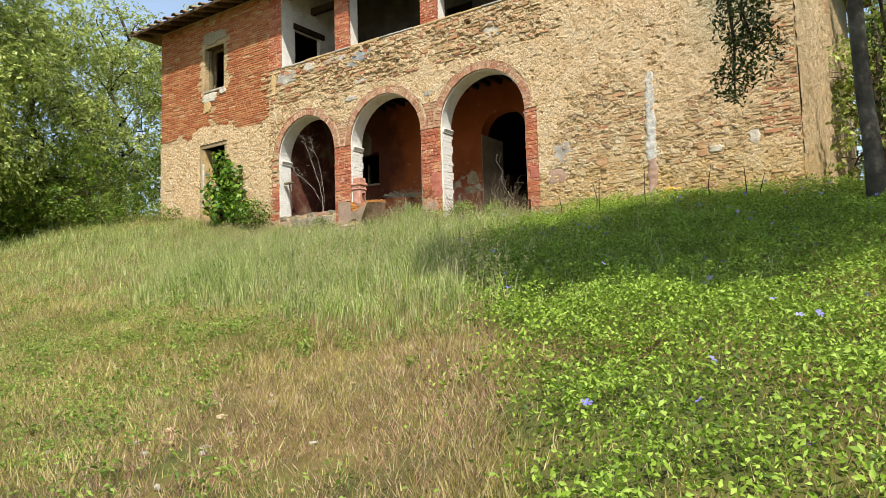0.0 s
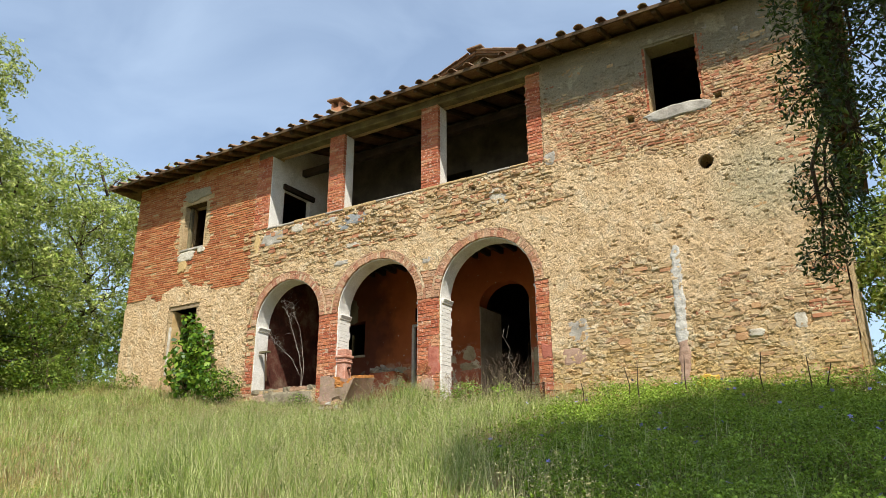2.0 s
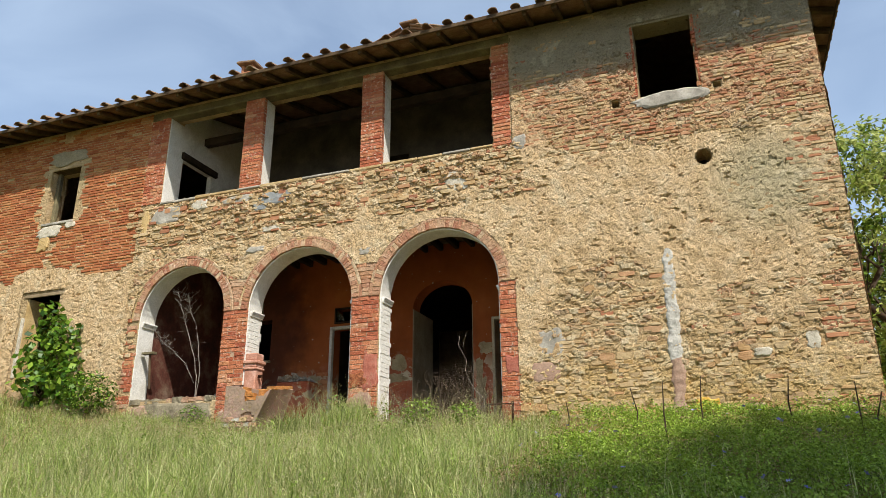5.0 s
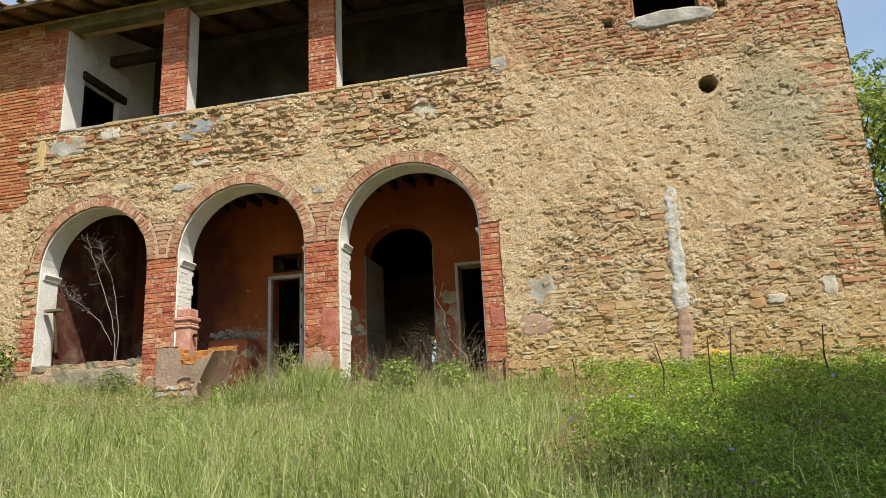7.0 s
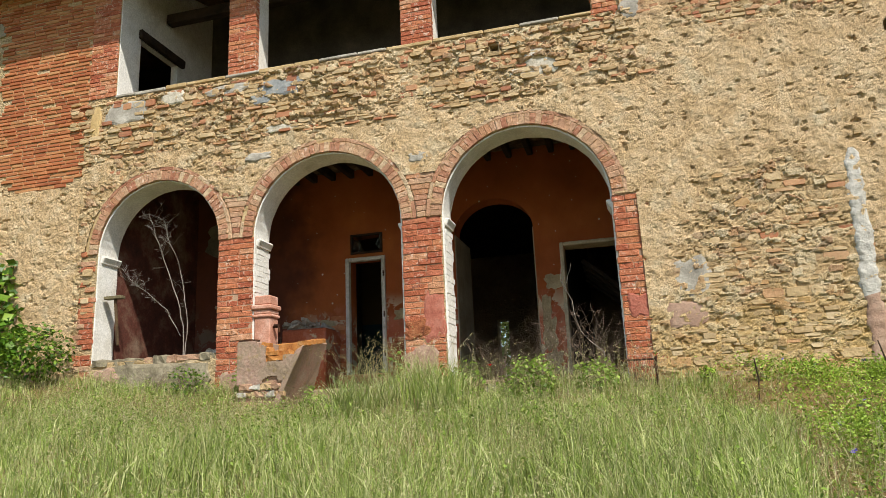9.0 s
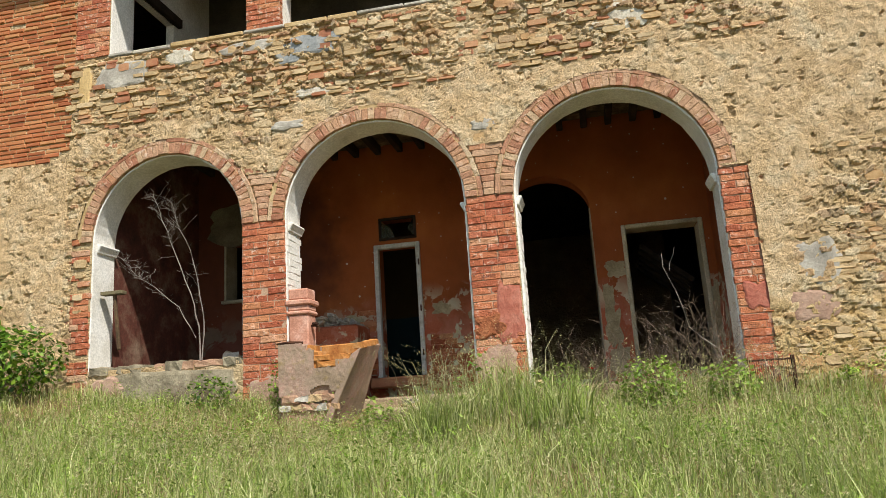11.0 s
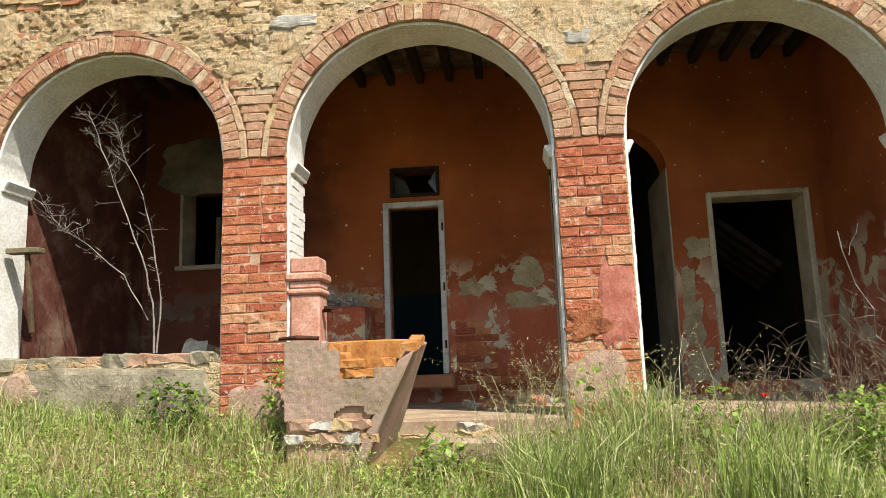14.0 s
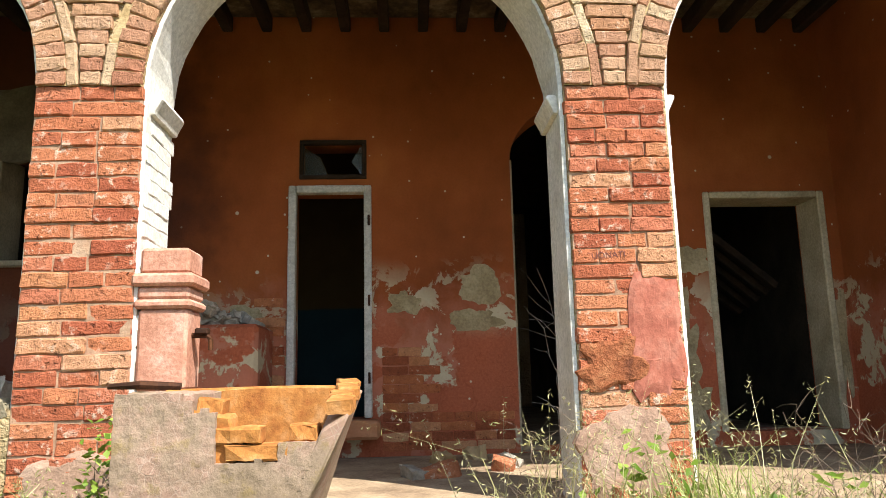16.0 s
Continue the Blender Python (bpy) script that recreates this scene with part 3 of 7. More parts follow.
for s in (-1, 1):
    for nm, lo, hi, y0, mat_ in (("roof_slope", 0.0, 0.07, -0.12, PIANELLA), ("verge_board", -0.07, 0.0, -0.08, OLD_WOOD), ("verge_course", 0.07, 0.13, -0.18, TILE)):
        bm = bmesh.new()
        box(bm, 0, 2.62, y0, 5.1 if nm == "roof_slope" else 0.12, lo, hi, 0.012)
        part(nm, bm, mat_, dove).matrix_local = Matrix.Translation((0, 0, 15.5)) @ (Matrix.Rotation(math.pi, 4, "Z") @ Matrix.Translation((0, -4.98 if nm == "roof_slope" else -0.04, 0)) if s < 0 else Matrix()) @ Matrix.Rotation(ang, 4, "Y")
    for k in range(6):
        ob = new("verge_tile", TILES[k % 3])
        ob.parent = dove
        ob.matrix_local = Matrix.Translation((s * (0.25 + 0.42 * k), -0.12, 15.6 - (0.25 + 0.42 * k) / 3)) @ Matrix.Rotation(s * 0.32, 4, "Y") @ Matrix.Rotation(-s * math.pi / 2, 4, "Z")
boxed("peak_slab", (-0.28, 0.28, -0.25, 0.3, 15.62, 15.7), TILE, dove, 0.02)

# ---- masonry of the facade ----
PINK_MORTAR = rough_surface("pinkish_mortar", "94705a", "b08c70", "c4a68a", 6, 45, 0.8, 0.012)


def brick_mesh(name, material, seed, sx=0.24, sy=0.11, sz=0.068, wear=0.0042):
    r = random.Random(seed)
    bm = bmesh.new()
    box(bm, -sx / 2, sx / 2, 0, sy, -sz / 2, sz / 2, min(0.007, sz * 0.2))
    bmesh.ops.subdivide_edges(bm, edges=[e for e in bm.edges if abs(e.verts[0].co.x - e.verts[1].co.x) > sx * 0.5], cuts=2)
    for v in bm.verts:
        v.co += Vector((r.uniform(-1, 1), r.uniform(-1, 1), r.uniform(-1, 1))) * wear
    me = bpy.data.meshes.new(name)
    bm.to_mesh(me)
    bm.free()
    me.materials.append(material)
    return me


REDS = [brick_mesh("brick", RED_BRICK, s) for s in range(7)]
TANS = [brick_mesh("brick", ARCH_BRICK, s + 20) for s in range(7)]


def piece(name, me, parent, m):
    ob = new(name, me)
    ob.parent = parent
    ob.matrix_local = m
    return ob


def courses(parent, x0, x1, z0, z1, y, meshes, course=0.085, seed=1, proud=0.012, edge=0.0, skip=0.0, keep_if=None, edge_r=None):
    """Brick courses on a front face at y, bonds alternating."""
    r = random.Random(seed)
    n = max(1, round((z1 - z0) / course))
    h = (z1 - z0) / n
    for i in range(n):
        z = z0 + (i + 0.5) * h
        a, b = x0 + r.uniform(-edge, edge), x1 + (r.uniform(-edge, edge) * 0.3 if edge_r is None else r.uniform(-edge_r, edge_r))
        w = b - a
        k = max(1, round(w / r.choice((0.27, 0.27, 0.2))))
        cuts = [0] + [(q + r.uniform(-0.08, 0.08) + (0.22 if i % 2 else -0.22) * (k > 1)) / k for q in range(1, k)] + [1]
        for c0, c1 in zip(cuts, cuts[1:]):
            if r.random() < skip or (keep_if and not keep_if(a + (c0 + c1) / 2 * w, z)):
                continue
            ww = (c1 - c0) * w - 0.006
            m = Matrix.Translation((a + (c0 + c1) / 2 * w, y - proud - r.uniform(0, 0.012), z + r.uniform(-0.003, 0.003)))
            piece("brick", r.choice(meshes), parent, m @ Matrix.Rotation(r.uniform(-0.012, 0.012), 4, "Y") @ Matrix.Rotation(r.uniform(-0.02, 0.02), 4, "Z") @ Matrix.Diagonal((ww / 0.24, 1, (h - 0.006) / 0.068, 1)))


def masonry(name, label, bed=None):
    """The foot of a piece of brickwork, with its bed of mortar."""
    ob = tagged(empty(name), label, "masonry", kind="structure")
    if bed:
        boxed("mortar_bed", (bed[0] + 0.006, bed[1] - 0.006, FRONT - 0.009, FRONT + 0.02, bed[2], bed[3]), PINK_MORTAR, ob, 0.0)
    return ob


pier_1 = masonry("pier_1", "red-washed worn brick pier between two arches", (-13.40, -12.81, 3.62, SPRING))
courses(pier_1, -13.40, -12.81, 3.62, SPRING, FRONT, REDS, seed=3)
pier_2 = masonry("pier_2", "red-washed broken brick pier between two arches", (-10.45, -9.87, 3.62, SPRING))
courses(pier_2, -10.45, -9.87, 3.62, SPRING, FRONT, REDS, seed=4, edge=0.012)
jamb_right = masonry("jamb_right", "red brick jamb of the wide arch", (-7.51, -7.14, 3.6, SPRING))
courses(jamb_right, -7.51, -7.12, 3.6, SPRING, FRONT, REDS, seed=5, edge=0.012, edge_r=0.11)
jamb_left = masonry("jamb_left", "ragged red brick jamb of the small arch")
courses(jamb_left, -15.93, -15.6, 4.1, 6.1, FRONT, REDS + TANS[:2], seed=6, edge=0.2, skip=0.14, edge_r=0.02)
for k, (a0, a1) in enumerate(ARCHES):
    ring = masonry("arch_ring_%d" % (k + 1), "round arch of tan bricks on edge")
    r0, cx = (a1 - a0) / 2, (a0 + a1) / 2
    av, af = [], []
    for i in range(41):
        a = math.pi * i / 40
        for rr_, yy in ((r0 + 0.004, FRONT + 0.01), (r0 + 0.004, FRONT - 0.024), (r0 + 0.205, FRONT - 0.022), (r0 + 0.205, FRONT + 0.01)):
            av.append((cx + rr_ * math.cos(a), yy, SPRING + rr_ * math.sin(a)))
    for i in range(40):
        for q in range(4):
            af.append((4 * i + q, 4 * i + (q + 1) % 4, 4 * i + 4 + (q + 1) % 4, 4 * i + 4 + q))
    obj("mortar_bed", av, af, MORTAR, ring)
    n = round(math.pi * (r0 + 0.07) / 0.082)
    for i in range(n):
        a = math.pi * (i + 0.5) / n
        q = r0 + 0.078 + rng.uniform(-0.006, 0.006)
        m = Matrix.Translation((cx + q * math.cos(a), FRONT - 0.03 - rng.uniform(0, 0.012), SPRING + q * math.sin(a))) @ Matrix.Rotation(-a, 4, "Y") @ Matrix.Rotation(rng.uniform(-0.02, 0.02), 4, "Y")
        piece("voussoir", rng.choice(TANS), ring, m @ Matrix.Diagonal((0.156 / 0.24, 1, 0.079 / 0.068, 1)))
    n = round(math.pi * (r0 + 0.19) / 0.26)
    for i in range(n):
        a = math.pi * (i + 0.5) / n
        if (k == 0 and a > 2.5) or rng.random() < 0.1:
            continue
        q = r0 + 0.188
        m = Matrix.Translation((cx + q * math.cos(a), FRONT - 0.025 - rng.uniform(0, 0.012), SPRING + q * math.sin(a))) @ Matrix.Rotation(-a + math.pi / 2, 4, "Y")
        piece("brick", rng.choice(TANS), ring, m @ Matrix.Diagonal((1.06, 1, 0.058 / 0.068, 1)))
    # brick filling between the rings over the piers
    if k:
        pc = (ARCHES[k - 1][1] + a0) / 2
        hw = (a0 - ARCHES[k - 1][1]) / 2
        z = SPRING + 0.045
        while z < SPRING + 0.75:
            rr = r0 + 0.22
            grow = r0 - math.sqrt(max(0, rr * rr - (z - SPRING) ** 2))
            w = 2 * (hw + grow) - 0.02
            if w > 0.08:
                kk = max(1, round(w / 0.26))
                for c in range(kk):
                    piece("brick", rng.choice(TANS), ring, Matrix.Translation((pc - w / 2 + (c + 0.5) * w / kk, FRONT - 0.02 - rng.uniform(0, 0.01), z)) @ Matrix.Diagonal(((w / kk - 0.006) / 0.24, 1, 1.15, 1)))
            z += 0.083

# white lining of the reveals
for k, (a0, a1) in enumerate(ARCHES):
    base = 4.3 if k == 0 else BASE
    outer = arch(a0 + 0.002, a1 - 0.002, base, SPRING)
    inner = arch(a0 + 0.022, a1 - 0.022, base, SPRING)
    n = len(outer)
    order = list(range(1, n)) + [0]
    vs = []
    rl = random.Random(40 + k)
    for i in order:
        (ax, az), (bx, bz) = outer[i], inner[i]
        j = rl.uniform(-0.006, 0.006)
        vs += [(ax, FRONT + 0.012, az), (bx + j, FRONT + 0.018, bz + j), (bx - j, FRONT + DEPTH - 0.006, bz - j), (ax, FRONT + DEPTH - 0.004, az)]
    fs = []
    for i in range(n - 1):
        for q in range(4):
            fs.append((4 * i + q, 4 * i + (q + 1) % 4, 4 * i + 4 + (q + 1) % 4, 4 * i + 4 + q))
    fs += [(0, 1, 2, 3), tuple(reversed([4 * n - 4 + q for q in range(4)]))]
    obj("reveal_lining", vs, fs, WHITEWASH, wall_front, "flaking whitewashed reveal plaster")
    for s, xx in ((1, a0 + 0.02), (-1, a1 - 0.02)):
        if k == 0 and s < 0:
            continue
        bm = bmesh.new()
        box(bm, min(xx, xx + s * 0.07), max(xx, xx + s * 0.07), FRONT + 0.06, FRONT + DEPTH + 0.02, 5.9, 6.02, 0.025, 2)
        for v in bm.verts:
            if v.co.z < 5.95:
                v.co.x -= s * 0.035
        part("impost", bm, WHITEWASH, wall_front, "crumbling white impost moulding")

# whitewashed bricks on the lit sides of the piers
WHITES = [brick_mesh("brick", WHITEWASH, s + 60) for s in range(5)]
for k in (1, 2):
    z = 4.3
    while z < 5.86:
        for q in (0, 1):
            m = Matrix.Translation((ARCHES[k][0] + 0.026 + rng.uniform(0, 0.007), FRONT + 0.16 + 0.2 * q + (0.03 if round(z * 100) % 2 else -0.03), z)) @ Matrix.Rotation(math.pi / 2, 4, "Z") @ Matrix.Rotation(rng.uniform(-0.02, 0.02), 4, "Y")
            piece("brick", rng.choice(WHITES), wall_front, m @ Matrix.Diagonal((0.84, 0.5, 1.2, 1)))
        z += 0.085
# a word scratched on the brick pier
word = bpy.data.curves.new("word", "FONT")
word.body, word.size, word.extrude = "SUONATI", 0.05, 0.0012
tmp = new("word", word)
bpy.context.view_layer.update()
wm = bpy.data.meshes.new_from_object(tmp.evaluated_get(bpy.context.evaluated_depsgraph_get()))
bpy.data.objects.remove(tmp)
wm.materials.clear()
wm.materials.append(rough_surface("faded_dark_paint", "6a403a", "7c4e46", "8e5c50", 20, 60, 0.2))
wob = new("lettering", wm)
wob.parent = pier_2
wob.matrix_local = Matrix.Translation((-10.37, FRONT - 0.018, 5.03)) @ Matrix.Rotation(math.pi / 2, 4, "X") @ Matrix.Rotation(0.03, 4, "Z")
wob["label"] = "faded scratched word on the brick"
# loggia pillars
for nm, a, b, sd in (("loggia_pillar_1", -13.32, -12.82, 11), ("loggia_pillar_2", -10.38, -9.89, 12)):
    p = masonry(nm, "red brick loggia pillar with whitewashed sides")
    boxed("core", (a + 0.012, b - 0.012, FRONT + 0.01, FRONT + 0.42, 8.74, 10.94), WHITEWASH, p, 0.012, "whitewashed pillar sides")
    boxed("mortar_bed", (a + 0.006, b - 0.006, FRONT - 0.008, FRONT + 0.009, 8.78, 10.93), PINK_MORTAR, p, 0.0)
    courses(p, a, b, 8.76, 10.93, FRONT, REDS, course=0.076, seed=sd)
loggia_jamb_left = masonry("loggia_jamb_left", "red-washed brick strip beside the loggia")
boxed("mortar_bed", (-15.97, -15.45, FRONT - 0.008, FRONT + 0.02, 8.76, 11.0), PINK_MORTAR, loggia_jamb_left, 0.0)
courses(loggia_jamb_left, -15.98, -15.44, 8.76, 11.0, FRONT, REDS, course=0.076, seed=13)
loggia_jamb_right = masonry("loggia_jamb_right", "red-washed brick strip beside the loggia")
courses(loggia_jamb_right, -7.54, -7.18, 8.5, 10.95, FRONT, REDS, course=0.076, seed=14, edge=0.03)
rl = random.Random(3)
xx = -15.44
while xx < -7.56:
    w = min(rl.uniform(0.25, 0.8), -7.54 - xx)
    boxed("sill_slab", (xx + 0.004, xx + w - 0.004, FRONT - 0.035, FRONT + DEPTH, 8.72 + rl.uniform(-0.02, 0.01), 8.765 + rl.uniform(0, 0.02)), MORTAR if rl.random() < 0.6 else CEMENT, wall_front, 0.014, "worn sill slab")
    xx += w
boxed("loggia_reveal", (-15.445, -15.425, FRONT + 0.012, FRONT + DEPTH + 0.01, 8.78, 10.93), WHITEWASH, wall_front, 0.004, "bright whitewashed loggia reveal")
PARAPET = rough_surface("lichened_parapet_render", "6a604c", "8f846c", "b0a488", 4, 22, 1.0, 0.03, placed=True)
# low parapet in the small arch, and rough coping
rl = random.Random(12)
xx = -15.56
while xx < -13.45:
    w = min(rl.uniform(0.15, 0.4), -13.42 - xx)
    me = brick_mesh("coping_stone", PARAPET if rl.random() < 0.8 else PINK_MORTAR, 500 + round(-xx * 20), w, DEPTH - 0.02, rl.uniform(0.07, 0.13), 0.014)
    piece("coping_stone", me, wall_front, Matrix.Translation((xx + w / 2, FRONT - 0.02 + rl.uniform(0, 0.03), 4.29)))
    xx += w


def joined(name, frusta, y, material, parent, seed=1):
    """Bricks as chamfered blocks in one mesh: (x0, x1, z0, z1, proud)."""
    r = random.Random(seed)
    vs, fs = [], []
    for x0, x1, z0, z1, pr in frusta:
        k = len(vs)
        for ins, yy in ((0.0, y + 0.03), (0.0, y - pr + 0.008), (0.008, y - pr)):
            for a, b in ((x0 + ins, z0 + ins), (x1 - ins, z0 + ins), (x1 - ins, z1 - ins), (x0 + ins, z1 - ins)):
                vs.append((a + r.uniform(-0.005, 0.005), yy + r.uniform(-0.003, 0.003), b + r.uniform(-0.004, 0.004)))
        for lv in (0, 4):
            for q in range(4):
                fs.append((k + lv + q, k + lv + (q + 1) % 4, k + lv + 4 + (q + 1) % 4, k + lv + 4 + q))
        fs.append((k + 8, k + 9, k + 10, k + 11))
    return tagged(obj(name, vs, fs, material, parent), kind="stuff")


def nz(x, z, s, o=0.0):
    return noise.noise(Vector((x * s + o, z * s, 3.7 + o)))


OPEN = [(-19.12, -17.98, 8.66, 10.3), (-19.2, -17.9, 4.0, 7.0), (-4.82, -3.73, 9.02, 10.74), (-15.98, -7.16, 8.7, 11.3), (-3.54, -3.39, 9.12, 9.25), (-5.28, -5.13, 9.07, 9.22), (-9.03, -8.89, 8.41, 8.53)]


def blocked(x0, x1, z0, z1):
    for a, b, c, d in OPEN:
        if x1 > a and x0 < b and z1 > c and z0 < d:
            return True
    for a0, a1 in ARCHES:
        cx, rr = (a0 + a1) / 2, (a1 - a0) / 2 + 0.198
        qx = min(max(cx, x0), x1) - cx
        if z0 < SPRING + 0.03:
            if x1 > a0 - 0.0 and x0 < a1 + 0.0:
                return True
        elif math.hypot(qx, z0 - SPRING) < rr:
            return True
    if math.hypot((x0 + x1) / 2 + 3.84, (z0 + z1) / 2 - 7.86) < 0.145:
        return True
    if z0 < SPRING + 0.65 and x1 > -13.42 and x0 < -9.83:
        return True
    return z0 < SPRING and x1 > -7.54 and x0 < -7.2


# thin orange brick of the upper left part
fr = []
rb = random.Random(8)
z = 7.0
i = 0
while z < 11.1:
    x = X0 + 0.01 - (0.12 if i % 2 else 0)
    while x < -15.98:
        w = rb.uniform(0.22, 0.31)
        a, b = max(x, X0 + 0.005), min(x + w - 0.012, -15.985)
        edge = 7.25 + 0.3 * nz(a, 0, 0.9) + 0.25 * nz(a, z, 2.5) + (0.2 if -19.6 < a < -17.6 else 0)
        crack = abs(a + 18.65 + 0.5 * nz(0, z, 1.2)) < 0.1 + 0.12 * nz(a, z, 3) and z < 8.6
        smear = nz(a, z, 1.3, 5) + max(0, z - 10.2) * 0.25 > 0.8
        if b - a > 0.05 and z > edge and not crack and not smear and not blocked(a, b, z, z + 0.06) and rb.random() > 0.015:
            fr.append((a, b, z, z + rb.uniform(0.05, 0.058), rb.uniform(0.006, 0.024)))
        x += w
    z += 0.068
    i += 1
joined("brickwork", fr, FRONT, ORANGE_BRICK, wall_front)


def stone_shape(x0, x1, z0, z1, pr, r, square=0.0):
    """A roughly squared stone: rings of eight, the arrises worn."""
    cx, cz, hx, hz = (x0 + x1) / 2, (z0 + z1) / 2, (x1 - x0) / 2, (z1 - z0) / 2
    vs = []
    corner = 0.8 + 0.16 * square
    base = []
    for u, w in ((1, 0), (corner, corner), (0, 1), (-corner, corner), (-1, 0), (-corner, -corner), (0, -1), (corner, -corner)):
        base.append(((u + r.uniform(-0.13, 0.05) * (u > 0) + r.uniform(-0.05, 0.13) * (u < 0) + 0.2 * r.uniform(-1, 1) * (u == 0)) * hx, (w + r.uniform(-0.16, 0.05) * (w > 0) + r.uniform(-0.05, 0.16) * (w < 0) + 0.25 * r.uniform(-1, 1) * (w == 0)) * hz))
    for s, y in ((1.0, 0.03), (0.99, -pr * 0.8), (0.93, -pr)):
        for a, b in base:
            vs.append((cx + a * s, FRONT + y + (r.uniform(-0.005, 0.005) if y < 0 else 0), cz + b * s))
    fs = []
    for lv in (0, 8):
        for q in range(8):
            fs.append((lv + q, lv + (q + 1) % 8, lv + 8 + (q + 1) % 8, lv + 8 + q))
    fs.append(tuple(range(16, 24)))
    return vs, fs


rs = random.Random(21)
reds, tans = [], []
lots = {"stone": ([], []), "scrap": ([], [])}
near = 0
z = 3.2
while z < 11.1:
    h = rs.choice((0.05, 0.065, 0.08, 0.1, 0.13))
    x = -16.3
    while x < X1 - 0.02:
        quoin = x > X1 - 0.75
        brickish = (-7.3 < x < -2.2 and 8.45 + 0.5 * nz(x, 0, 0.8) < z < 10.1) or quoin or (x < -7 and z > 8.55)
        w = rs.uniform(0.2, 0.32) if quoin else (rs.uniform(0.09, 0.22) if brickish else rs.uniform(0.1, 0.26) + h * 0.5)
        hh = rs.uniform(0.05, 0.066) if brickish else h
        a, b, c, d = x, min(x + w - 0.012, X1 - 0.004), z + rs.uniform(-0.012, 0.012), z + hh - 0.01
        x += w
        if blocked(a, b, c, d) or b - a < 0.05:
            continue
        if a < -15.98 and z > 4 and not (z > 7.6 and z < 8.7):
            continue
        ragged_at = a < -7.0 and 7.6 < z < 8.7
        cover = 0.02 + 0.62 * nz(a, z, 0.55, 2) + 0.55 * nz(a, z, 1.7, 9)
        if z < 5.4 and a > -7.2:
            cover -= 0.24
        if z > 7.75 and z < 8.7 and a < -7.2:
            cover -= 0.3
        if brickish:
            cover -= 0.22
        if quoin:
            cover -= 0.25
        if z > 10.0:
            cover += 0.25
        if 5.6 < z < 8.3 and a > -6.5:
            cover += 0.10
        if abs(a + 4.6) < 0.22 and 3.6 < z < 6.35:
            continue
        if not brickish and rs.random() < (0.35 if z < 5.6 or ragged_at else 0.55):
            continue
        if cover > rs.uniform(-0.12, 0.12):
            continue
        ragged = ragged_at
        red = rs.random() < (0.22 if quoin else 0.46 if brickish else 0.26 if ragged else 0.055)
        if brickish:
            (reds if red or rs.random() < 0.25 else tans).append((a, b, c, d, rs.uniform(0.028, 0.055) if ragged else rs.uniform(0.02, 0.04)))
            continue
        vs, fs = stone_shape(a, b, c, d, rs.uniform(0.026, 0.06) if ragged else rs.uniform(0.022, 0.036), rs, 0.8 if red else 0.5)
        if -7.1 < a < -3.9 and 3.4 < z < 4.75 and near < 290:
            near += 1
            obj("stone", vs, fs, STONE_ONE, wall_front)
        else:
            V, F = lots["scrap" if red else "stone"]
            k = len(V)
            V.extend(vs)
            F.extend(tuple(k + q for q in f_) for f_ in fs)
    z += 0.072 if z > 8.3 else h
joined("brick_course_rest", reds, FRONT, RED_STONE, wall_front, 3)
joined("stone_course_rest", tans, FRONT, STONE, wall_front, 4)
tagged(obj("rubble", *lots["stone"], STONE, wall_front), kind="stuff")
tagged(obj("brick_scraps", *lots["scrap"], RED_STONE, wall_front), kind="stuff")


# crumbling coat of mortar and rubble: a relief sheet over the stone part of the facade
STEP = 0.022
cu = np.arange(X0 + 0.01, X1 - 0.005, STEP)
cv = np.arange(3.2, 11.12, STEP)
CU, CV = np.meshgrid(cu, cv)
wu = CU + 0.22 * (soft_noise(CU, CV, 2.2, 5) - 0.5)
wv = CV + 0.17 * (soft_noise(CU, CV, 2.6, 9) - 0.5)
su, sv_ = wu / 0.145, wv / 0.084
bi, bj = np.floor(su), np.floor(sv_)
f1, f2 = np.full(su.shape, 9.0), np.full(su.shape, 9.0)
tone = np.zeros(su.shape)
for di in (-1, 0, 1):
    for dj in (-1, 0, 1):
        ii, jj = bi + di, bj + dj
        qx = ii + 0.5 + 0.75 * (lattice(ii, jj, 1) - 0.5) + 0.5 * np.mod(jj, 2) - 0.25
        qy = jj + 0.5 + 0.95 * (lattice(ii, jj, 2) - 0.5)
        dd = np.maximum(np.abs(su - qx) * 0.85, np.abs(sv_ - qy)) + 0.25 * np.hypot(su - qx, sv_ - qy)
        nearer = dd < f1
        f2 = np.where(nearer, f1, np.minimum(f2, dd))
        tone = np.where(nearer, lattice(ii, jj, 3), tone)
        f1 = np.where(nearer, dd, f1)
joint = np.clip((f2 - f1) / 0.17, 0, 1)
bare = soft_noise(CU, CV, 0.55, 31) + 0.55 * (soft_noise(CU, CV, 1.9, 37) - 0.5)
bare = bare + np.where((CV < 5.6) & (CU > -7.2), 0.17, 0) + np.where((CV > 7.6) & (CV < 8.75) & (CU < -7.0), 0.24, 0) + np.where((CV > 8.3) & (CU > -7.2), 0.10, 0) - np.where(CV > 10.1, 0.12, 0) - np.where((CV > 5.6) & (CV < 8.2) & (CU > -6.3), 0.06, 0)
bare = np.clip((bare - 0.45) / 0.12, 0, 1)
bare = np.where(CU < -15.99, 0.0, bare)
crumb = soft_noise(CU, CV, 9.0, 41, 3) - 0.5
hgt = 0.006 + bare * (0.002 + 0.025 * joint * (0.45 + 0.9 * tone)) + (1 - bare) * (0.021 + 0.02 * soft_noise(CU, CV, 3.0, 51)) + 0.022 * crumb + 0.026 * (soft_noise(CU, CV, 17.0, 61, 2) - 0.5)
